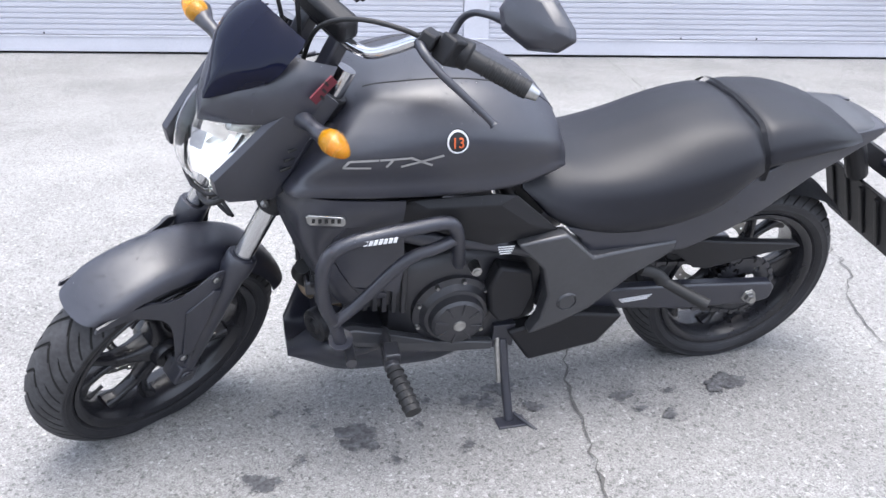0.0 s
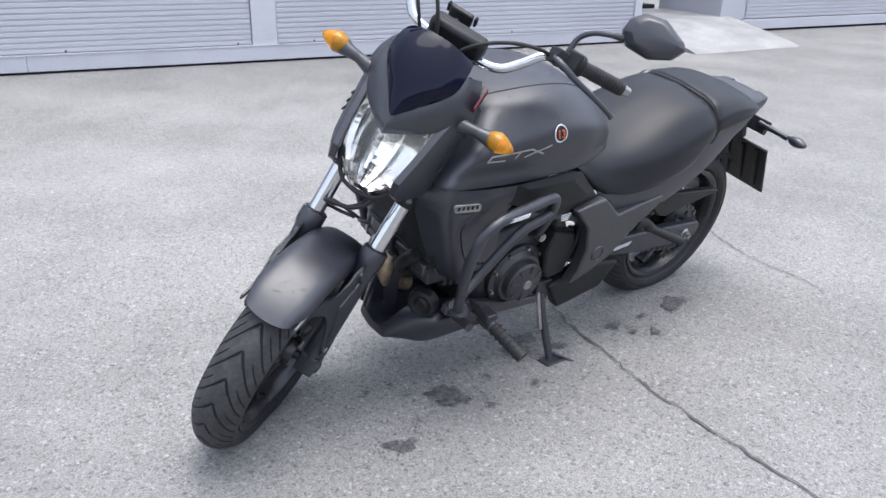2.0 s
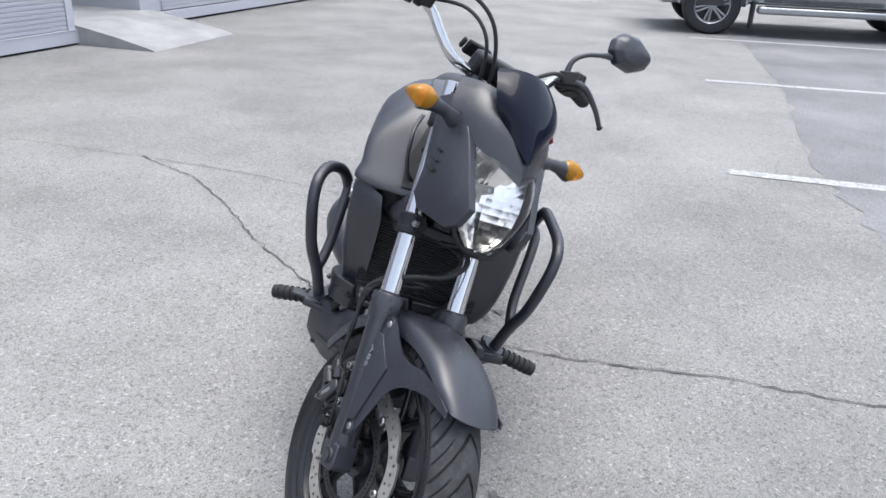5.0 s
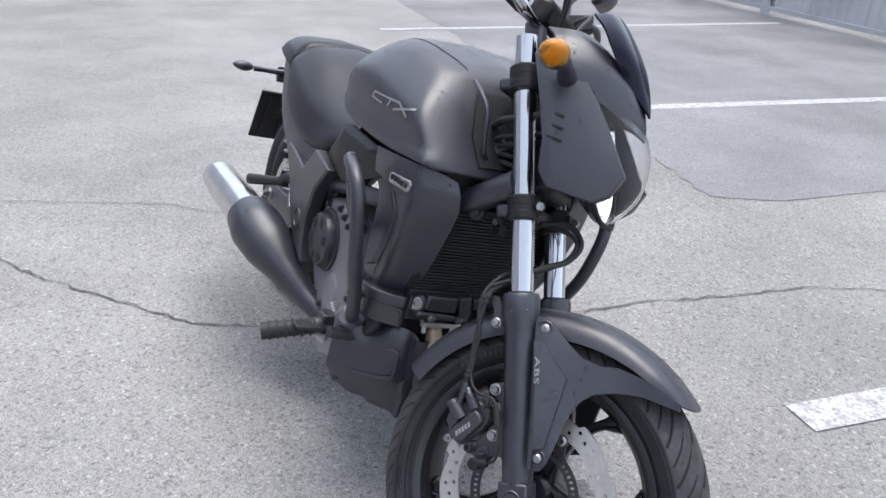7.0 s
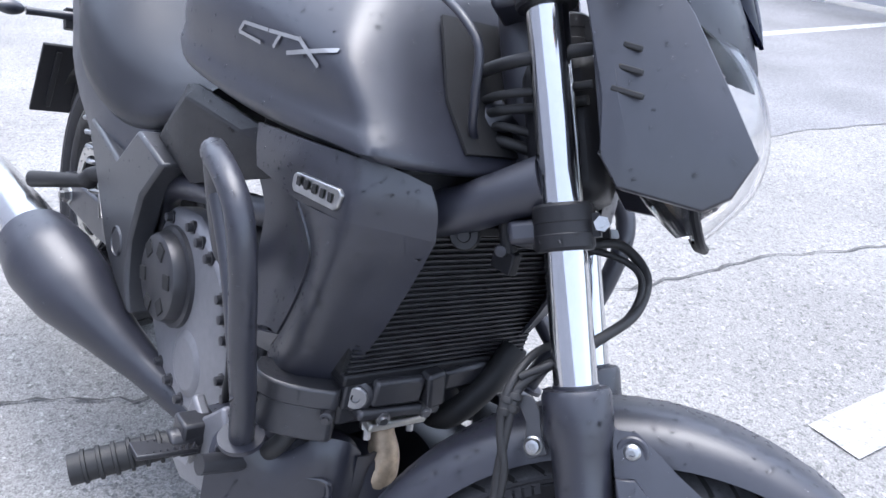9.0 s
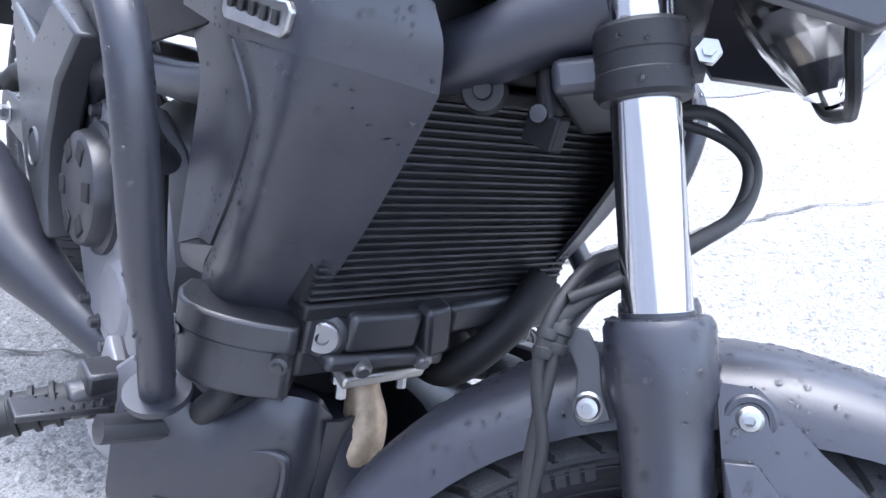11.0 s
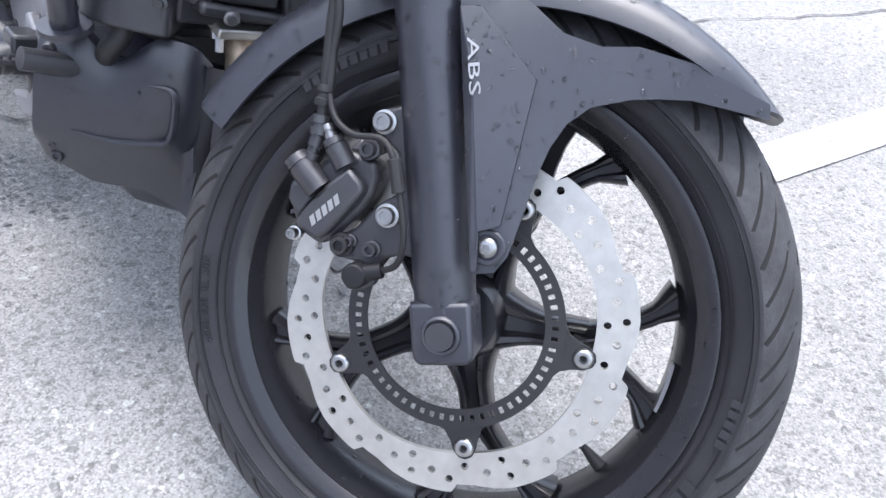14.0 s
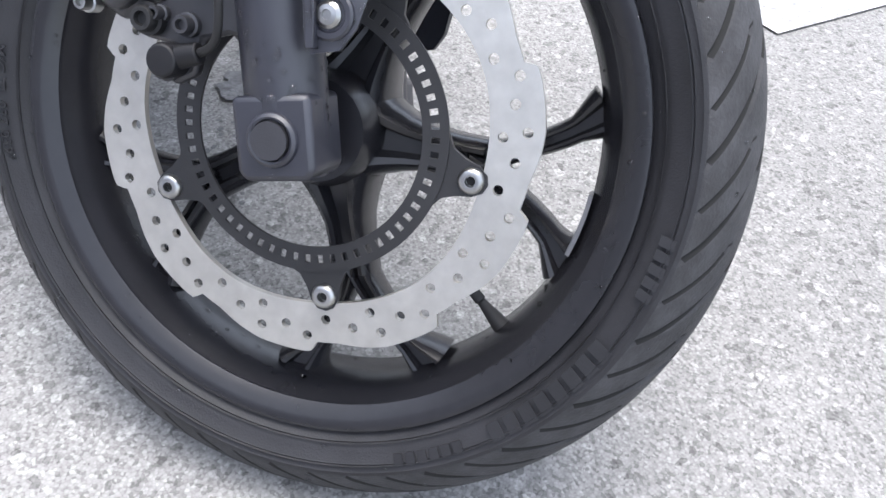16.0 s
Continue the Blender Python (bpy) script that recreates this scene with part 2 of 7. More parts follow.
def shell(verts, faces, thick=0.006):
    """A folded panel of the given corners and faces, with thickness."""
    bm = bmesh.new()
    vs = [bm.verts.new(v) for v in verts]
    for f in faces:
        bm.faces.new([vs[i] for i in f])
    bmesh.ops.recalc_face_normals(bm, faces=bm.faces)
    bmesh.ops.solidify(bm, geom=bm.faces[:], thickness=thick)
    return bm


def mirror_y(bm):
    g = bmesh.ops.duplicate(bm, geom=bm.verts[:] + bm.edges[:] + bm.faces[:])
    for v in g["geom"]:
        if isinstance(v, bmesh.types.BMVert):
            v.co.y = -v.co.y
    return bm


def flipped(bm):
    for v in bm.verts:
        v.co.y = -v.co.y
    return bm


def moved(bm, m):
    bmesh.ops.transform(bm, matrix=m, verts=bm.verts)
    return bm


def half_loft(sections, steps=4, n_sub=4):
    """A body symmetrical about y = 0: sections of (x, [(y, z), ...]) from the top centre outwards and down."""
    keys = []
    for x, half in sections:
        prof = smooth_line([(0, y, z) for y, z in half], n_sub)
        keys.append([Vector((x, q.y, q.z)) for q in prof])
    k = len(keys[0])
    cols = [smooth_line([row[i] for row in keys], steps) for i in range(k)]
    rings = []
    for j in range(len(cols[0])):
        left = [cols[i][j] for i in range(k)]
        right = [Vector((p.x, -p.y, p.z)) for p in left[::-1]]
        rings.append(left + right)
    bm = bmesh.new()
    ring_faces(bm, rings)
    bmesh.ops.remove_doubles(bm, verts=bm.verts, dist=1e-4)
    return bm


def plain_bars(bm, count, wide, high, place, lean=0.25, depth=0.0015):
    """A row of plain slanted bars in place of a maker's mark."""
    step = wide / count
    for k in range(count):
        o = [(k * step, 0), (k * step + step * 0.72, 0), (k * step + step * 0.72 + lean * high, high), (k * step + lean * high, high)]
        quads = []
        for h in (0.0, depth):
            quads.append([bm.verts.new(place(a, b, h)) for a, b in o])
        bm.faces.new(quads[1])
        for i in range(4):
            j = (i + 1) % 4
            bm.faces.new((quads[0][i], quads[0][j], quads[1][j], quads[1][i]))
    return bm


def write_bars(bm, text, size, place, depth=0.0015):
    """Letters of the built-in font as a thin raised mesh; place turns (a, b, h) into a point."""
    cu = bpy.data.curves.new("letters", "FONT")
    cu.body, cu.size, cu.extrude = text, size, depth / 2
    cu.resolution_u = 2
    ob = bpy.data.objects.new("letters", cu)
    scene.collection.objects.link(ob)
    me = bpy.data.meshes.new_from_object(ob.evaluated_get(bpy.context.evaluated_depsgraph_get()))
    bpy.data.objects.remove(ob)
    start = len(bm.verts)
    bm.from_mesh(me)
    bm.verts.ensure_lookup_table()
    for v in bm.verts[start:]:
        v.co = Vector(place(*v.co))
    bpy.data.meshes.remove(me)
    bpy.data.curves.remove(cu)
    return bm


# the yard
def flat_mesh(name, outlines, z, material, label, category="", kind="structure"):
    bm = bmesh.new()
    for o in outlines:
        bm.faces.new([bm.verts.new((x, y, z)) for x, y in o])
    bmesh.ops.triangulate(bm, faces=bm.faces)
    return tagged(part(name, bm, material, None, label, smooth=0, kind=kind, flat=True), category=category)


bm = bmesh.new()
grid = [-400, -120, -40, -15, -6, 0, 6, 15, 40, 120, 400]
gv = [[bm.verts.new((x, y, 0)) for x in grid] for y in grid]
for a, b in zip(gv, gv[1:]):
    for i in range(len(grid) - 1):
        bm.faces.new((a[i], a[i + 1], b[i + 1], b[i]))
tagged(part("ground", bm, GROUND, None, "pale worn asphalt yard with fine stones and damp patches", smooth=0, kind="structure"), category="ground")


def road_line(a, b, width):
    a, b = Vector(a), Vector(b)
    d = (b - a).normalized()
    s = Vector((-d.y, d.x)) * width / 2
    n = 24
    pts = []
    for side in (1, -1):
        row = []
        for i in range(n + 1):
            p = a.lerp(b, i / n) + s * side * (1 + random.uniform(-0.05, 0.05))
            row.append((p.x, p.y))
        pts += row if side == 1 else row[::-1]
    return tagged(flat_mesh("parking_line", [pts], 0.004, LINE_PAINT, "worn white painted parking line on pale asphalt", "parking line"),
                  group="parking lines")


road_line((1.275, 1.02), (1.80, 5.6), 0.115)
road_line((-1.78, 1.60), (-0.98, 6.25), 0.11)
road_line((-4.92, 2.10), (-4.38, 6.7), 0.11)
road_line((-8.25, 2.55), (-7.72, 7.2), 0.11)

# the hall's wall: direction along the ribs and outward normal
WA, WB = Vector((6.5, -6.62, 0)), Vector((-4.98, -4.19, 0))
WD = (WB - WA).normalized()
WN = Vector((WD.y, -WD.x, 0))
if WN.y < 0:
    WN = -WN


def on_wall(along, out, z):
    p = WA + WD * along + WN * out
    return (p.x, p.y, z)


def rib_panel(a0, a1, z0, z1, pitch=0.045):
    bm = bmesh.new()
    prof = []
    z = z0
    while z < z1:
        prof += [(0.0, z), (0.0, z + pitch * 0.62), (-0.008, z + pitch * 0.72), (-0.008, z + pitch * 0.92)]
        z += pitch
    lo = [bm.verts.new(on_wall(a0, o, z)) for o, z in prof]
    hi = [bm.verts.new(on_wall(a1, o, z)) for o, z in prof]
    for i in range(len(prof) - 1):
        bm.faces.new((lo[i], hi[i], hi[i + 1], lo[i + 1]))
    return bm


def wall_box(a0, a1, o0, o1, z0, z1):
    bm = bmesh.new()
    vs = [bm.verts.new(on_wall(a, o, z)) for a in (a0, a1) for o in (o0, o1) for z in (z0, z1)]
    for f in ((0, 1, 3, 2), (4, 5, 7, 6), (0, 1, 5, 4), (2, 3, 7, 6), (0, 2, 6, 4), (1, 3, 7, 5)):
        bm.faces.new([vs[i] for i in f])
    return bm


WL = (WB - WA).length
wall = tagged(part("wall_hall", wall_box(-6, WL, -0.35, -0.02, 0.06, 4.2), WALL_PAINT, None,
                   "pale grey ribbed metal wall of a long hall", smooth=0, kind="structure"), category="wall")
for a0, a1 in ((-6.0, -1.0), (-0.95, 3.0), (3.05, 7.42), (7.66, WL - 0.10)):
    tagged(part("wall_panel", rib_panel(a0, a1, 0.165, 4.2), WALL_PAINT, wall, "pale grey finely ribbed steel panel", smooth=0), kind="")
for a0, a1 in ((7.43, 7.655), (WL - 0.095, WL)):
    part("wall_post", wall_box(a0, a1, -0.02, 0.012, 0.15, 4.2), RAIL_PAINT, wall, "", 0, 0.004)
for a0, a1 in ((-6.0, 0.3), (0.303, 5.6), (5.603, WL + 0.02)):
    part("base_rail", wall_box(a0, a1, -0.02, 0.03, 0.022, 0.148), RAIL_PAINT, wall, "pale grey steel base rail", 0, 0.004)
    part("rail_cap", wall_box(a0, a1, -0.02, 0.036, 0.148, 0.156), RAIL_PAINT, wall, "", 0)
# near-black box under the rail: the gap's shade made solid
part("rail_gap", wall_box(-6.0, WL, -0.3, -0.01, 0.001, 0.05), DARK, wall, "", 0)
for k in range(16):
    bm = bmesh.new()
    p = on_wall(0.7 * k + 0.3, 0.002, 0.172 if k % 3 else 0.05)
    lathe(bm, [(0.0, 0.006), (0.006, 0.005), (0.009, 0.0)], p, axis=tuple(WN), n=8)
    part("rail_screw", bm, DARK, wall, "", 0)

# the doorway and the wall beyond it, set a little further back
END = WL
part("door_jamb", wall_box(END - 0.06, END, -1.25, -0.36, 0.16, 4.2), RAIL_PAINT, wall, "pale door reveal", 0)
BACK = -1.2
far_wall = tagged(part("wall_far", wall_box(13.22, 30.0, BACK - 0.3, BACK + 0.86, 0.16, 4.2), WALL_PAINT, None, "pale grey ribbed metal wall beyond the doorway", smooth=0, kind="structure"), category="wall")
bm = rib_panel(13.62, 30.0, 0.165, 4.2)
bmesh.ops.translate(bm, vec=WN * (BACK + 0.875), verts=bm.verts)
part("wall_panel", bm, WALL_PAINT, far_wall, "pale grey finely ribbed steel panel", 0)
part("base_rail", wall_box(13.55, 30.0, BACK + 0.80, BACK + 0.90, 0.03, 0.15), RAIL_PAINT, far_wall, "pale grey steel base rail", 0, 0.004)
# the far rail's gap shade, again a near-black box
part("rail_gap", wall_box(13.55, 30.0, BACK + 0.3, BACK + 0.85, 0.001, 0.05), DARK, far_wall, "", 0)
doors = tagged(part("wall_doorway", wall_box(END - 0.05, 13.25, BACK - 0.35, BACK - 0.05, 2.1, 4.2), RAIL_PAINT, None, "pale wall above a recessed entrance", smooth=0, kind="structure"), category="wall")
# the first panel is near-black: shade of the open doorway put into colour
for a0, a1, m, lab in ((END - 0.02, END + 0.28, DARK, "near-black panel painted as the opening's shade"), (END + 0.30, END + 0.50, RAIL_PAINT, "pale pillar"), (12.16, 12.42, RAIL_PAINT, "pale door leaf")):
    part("door_panel", wall_box(a0, a1, BACK - 0.2, BACK - 0.1 if m is not DARK else BACK - 0.18, 0.19, 2.1), m, doors, lab, 0, 0.004)
part("inner_step", wall_box(12.42, 13.0, BACK - 0.6, BACK - 0.12, 0.19, 0.25), DARK, doors, "dark door mat strip", 0)
part("inner_wall", wall_box(12.42, 13.1, BACK - 0.9, BACK - 0.62, 0.19, 2.1), CONCRETE, doors, "", 0)
part("threshold", wall_box(12.16, 13.05, BACK - 0.14, BACK - 0.08, 0.185, 0.20), RAIL_PAINT, doors, "", 0)
# the ramp: a cast wedge with a broken edge
bm = bmesh.new()
n = 14
top, low = [], []
f0, f1 = Vector((-4.80, -3.27, 0)), Vector((-6.35, -3.02, 0))
b0, b1 = Vector(on_wall(END + 0.01, 0.0, 0)), Vector(on_wall(END + 1.62, -0.30, 0))
d0, d1 = Vector(on_wall(END + 0.01, BACK - 0.1, 0)), Vector(on_wall(13.24, BACK - 0.1, 0))
rows = []
for s, z in ((0.0, 0.002), (0.12, 0.03), (0.5, 0.11), (1.0, 0.195)):
    rows.append([(f0.lerp(b0, s)).lerp(f1.lerp(b1, s), i / n) + Vector((0, random.uniform(-0.02, 0.02) * (s == 0), z + random.uniform(-0.004, 0.004) * (s > 0))) for i in range(n + 1)])
rows.append([d0.lerp(d1, i / n) + Vector((0, 0, 0.195)) for i in range(n + 1)])
vs = [[bm.verts.new(p) for p in r] for r in rows]
for a, b in zip(vs, vs[1:]):
    for i in range(n):
        bm.faces.new((a[i], a[i + 1], b[i + 1], b[i]))
for col in (0, n):
    foot = [bm.verts.new((r[col].co.x, r[col].co.y, -0.01)) for r in vs]
    for i in range(len(vs) - 1):
        bm.faces.new((vs[i][col], vs[i + 1][col], foot[i + 1], foot[i]))
tagged(part("entrance_ramp", bm, CONCRETE, None, "pale cast concrete ramp up to the entrance", smooth=25, kind="structure"), category="ramp")

# corrugated fence with posts and a bottom rail
FA, FB = Vector((1.2, 5.95, 0)), Vector((-13.5, 8.75, 0))
FD = (FB - FA).normalized()
FNV = Vector((FD.y, -FD.x, 0))
if FNV.y > 0:
    FNV = -FNV
FL = (FB - FA).length


def fence_at(a, o, z):
    p = FA + FD * a + FNV * o
    return (p.x, p.y, z)


fence = tagged(new("fence"), "galvanised corrugated sheet fence with round posts", "fence")
bay = 3.15
k = 0
a = 0.0
while a < FL:
    a1 = min(a + bay, FL)
    bm = bmesh.new()
    prof = []
    x = a + 0.03
    while x < a1 - 0.03:
        prof += [(x, 0.0), (x + 0.075, 0.0), (x + 0.095, -0.022), (x + 0.130, -0.022), (x + 0.150, 0.0)]
        x += 0.15
    lo = [bm.verts.new(fence_at(p, o, 0.09)) for p, o in prof]
    hi = [bm.verts.new(fence_at(p, o, 2.0)) for p, o in prof]
    for i in range(len(prof) - 1):
        if prof[i + 1][0] > prof[i][0] + 1e-6:
            bm.faces.new((lo[i], lo[i + 1], hi[i + 1], hi[i]))
    bmesh.ops.remove_doubles(bm, verts=bm.verts, dist=1e-4)
    part("fence_sheet", bm, GALV, fence, "", 0)
    bm = bmesh.new()
    v = [bm.verts.new(fence_at(p, o, z)) for p in (a, a1) for o in (0.01, 0.05) for z in (0.06, 0.11)]
    for f in ((0, 1, 3, 2), (4, 5, 7, 6), (0, 1, 5, 4), (2, 3, 7, 6), (0, 2, 6, 4), (1, 3, 7, 5)):
        bm.faces.new([v[i] for i in f])
    part("bottom_rail", bm, GALV, fence, "", 0)
    bm = bmesh.new()
    rod(bm, fence_at(a, 0.05, 0.0), fence_at(a, 0.05, 2.05), 0.055, n=18)
    part("post", bm, GALV, fence, "round steel post", 40)
    a += bay


# cracks: jagged dirt-filled lines
def crack(points, width, seed):
    rng = random.Random(seed)
    pts = []
    for p, q in zip(points, points[1:]):
        p, q = Vector(p), Vector(q)
        n = max(2, int((q - p).length / 0.03))
        for i in range(n):
            s = Vector((-(q - p).y, (q - p).x)).normalized()
            pts.append(p.lerp(q, i / n) + s * rng.gauss(0, 0.006))
    pts.append(Vector(points[-1]))
    bm = bmesh.new()
    prev = None
    for i, p in enumerate(pts):
        d = (pts[min(i + 1, len(pts) - 1)] - pts[max(i - 1, 0)]).normalized()
        s = Vector((-d.y, d.x)) * width * rng.uniform(0.25, 1.0) / 2
        a, b = bm.verts.new((p.x + s.x, p.y + s.y, 0.005)), bm.verts.new((p.x - s.x, p.y - s.y, 0.005))
        if prev:
            bm.faces.new((prev[0], a, b, prev[1]))
        prev = (a, b)
    return tagged(part("ground_crack", bm, CRACK, None, "jagged dirt-filled crack across the asphalt", smooth=0, kind="structure", flat=True), category="crack")


crack([(-1.33, -1.78), (-1.01, -1.34), (-0.65, -1.04), (-0.45, -0.90), (-0.27, -0.78), (0.0, -0.55), (0.223, -0.35), (0.34, -0.15), (0.427, 0.013), (0.488, 0.21),
       (0.522, 0.386), (0.537, 0.44), (0.568, 0.60), (0.588, 0.88), (0.60, 1.03), (0.669, 1.33), (0.723, 1.66), (0.832, 1.89), (1.0, 2.4), (1.1, 3.2)], 0.010, 1)
crack([(-2.1, -5.1), (-1.571, -2.983), (-1.34, -1.96), (-1.26, -1.56), (-1.119, -1.046), (-0.809, -0.303), (-0.65, -0.13), (-0.55, 0.1), (-0.50, 0.45)], 0.007, 2)


# damp oil spots
def stain(name, cx, cy, r, seed, stretch=1.0):
    rng = random.Random(seed)
    n = 40
    outline = []
    ph = [rng.uniform(0, 6.28) for _ in range(6)]
    for i in range(n):
        a = 2 * math.pi * i / n
        k = 1 + 0.22 * math.sin(2 * a + ph[0]) + 0.18 * math.sin(3 * a + ph[1]) + 0.14 * math.sin(5 * a + ph[2]) + 0.12 * math.sin(9 * a + ph[3]) + rng.uniform(-0.10, 0.10)
        outline.append((cx + r * k * math.cos(a) * stretch, cy + r * k * math.sin(a)))
    bm = bmesh.new()
    h = 0.0040 + 0.00015 * (seed - 10)
    mid = bm.verts.new((cx, cy, h))
    vs = [bm.verts.new((x, y, h)) for x, y in outline]
    for i in range(n):
        bm.faces.new((mid, vs[i], vs[(i + 1) % n]))
    spots = []
    for _ in range(int(10 + 500 * r)):
        d, a, q = r * rng.uniform(1.75, 2.6), rng.uniform(0, 6.28), rng.uniform(0.0012, 0.0045)
        x, y = cx + d * math.cos(a) * stretch, cy + d * math.sin(a)
        if any(math.hypot(x - u, y - v) < 1.4 * (q + w) for u, v, w in spots):
            continue
        spots.append((x, y, q))
        bm.faces.new([bm.verts.new((x + q * rng.uniform(0.6, 1.3) * math.cos(b), y + q * rng.uniform(0.6, 1.3) * math.sin(b), h)) for b in (0, 0.9, 1.9, 2.9, 3.8, 4.7, 5.5)])
    tagged(part(name, bm, WET, None, "dark damp oil stain on the asphalt", smooth=0, kind="structure", flat=True), category="stain")


for i, (x, y, r, st) in enumerate(((1.050, 0.216, 0.048, 1.0), (1.075, 0.25, 0.022, 1.0), (1.283, 0.338, 0.028, 1.2), (1.31, 0.315, 0.014, 1), (0.753, 0.136, 0.022, 1), (0.710, 0.157, 0.026, 1), (0.654, 0.106, 0.034, 1),
                                  (0.596, 0.205, 0.020, 1.2), (0.353, 0.212, 0.022, 1.3), (0.03, 0.215, 0.030, 1.6), (0.085, 0.225, 0.026, 1.2), (0.330, 0.278, 0.013, 1), (0.272, 0.318, 0.018, 1), (0.803, 0.315, 0.012, 1.2),
                                  (1.235, 0.082, 0.012, 1), (1.15, 0.16, 0.008, 1), (1.19, 0.28, 0.008, 1), (0.98, 0.33, 0.010, 1), (0.22, 0.22, 0.010, 1.2),
                                  (1.16, 0.09, 0.010, 1), (0.9, 0.21, 0.009, 1), (0.86, 0.12, 0.012, 1))):
    stain("oil_stain", x, y, r, 10 + i, st)
# a faint damp trace of many small spots beside the peg
DAMP = mat("damp_asphalt", (0.15, 0.15, 0.152), 0.7, var=0.4, scale=45, bump=0.6, bump_scale=140, fine=0.4, fine_scale=130)
rng = random.Random(77)
bm = bmesh.new()
spots = []
for _ in range(1500):
    x, y, q = rng.gauss(0.62, 0.045), rng.gauss(-0.125, 0.032), rng.uniform(0.0015, 0.0075)
    if any(math.hypot(x - u, y - v) < 1.32 * (q + w) for u, v, w in spots):
        continue
    spots.append((x, y, q))
    bm.faces.new([bm.verts.new((x + q * rng.uniform(0.5, 1.3) * math.cos(b), y + q * rng.uniform(0.5, 1.3) * math.sin(b), 0.0036)) for b in (0, 0.8, 1.6, 2.4, 3.2, 4.0, 4.8, 5.6)])
tagged(part("damp_spots", bm, DAMP, None, "faint damp spots on the asphalt", smooth=0, kind="structure", flat=True), category="stain")
# older, darker asphalt in the parking bays
DARK_ASPHALT = mat("older_dark_asphalt", (0.17, 0.17, 0.176), 0.85, var=0.25, scale=1.2, bump=0.7, bump_scale=120, fine=0.35, fine_scale=130)
rng = random.Random(5)
edge = []
knots = [(-9.8, 3.4), (-4.88, 2.79), (-2.02, 2.14), (-0.70, 2.07), (-0.13, 1.95), (0.03, 2.20), (0.10, 2.9), (0.35, 3.7), (0.6, 4.6), (0.8, 5.4)]
for (x0, y0), (x1, y1) in zip(knots, knots[1:]):
    for i in range(14):
        edge.append((x0 + (x1 - x0) * i / 14, y0 + (y1 - y0) * i / 14 + rng.gauss(0, 0.018)))
bm = bmesh.new()
n = len(edge)
near = [bm.verts.new((x, y, 0.003)) for x, y in edge]
far = [bm.verts.new((edge[i][0] + 0.05, max(edge[i][1] + 0.1, 6.1 - 0.19 * edge[i][0]), 0.003)) for i in range(n)]
for i in range(n - 1):
    bm.faces.new((near[i], near[i + 1], far[i + 1], far[i]))
tagged(part("asphalt_patch", bm, DARK_ASPHALT, None, "older darker asphalt of the parking bays", smooth=0, kind="structure", flat=True), category="ground")


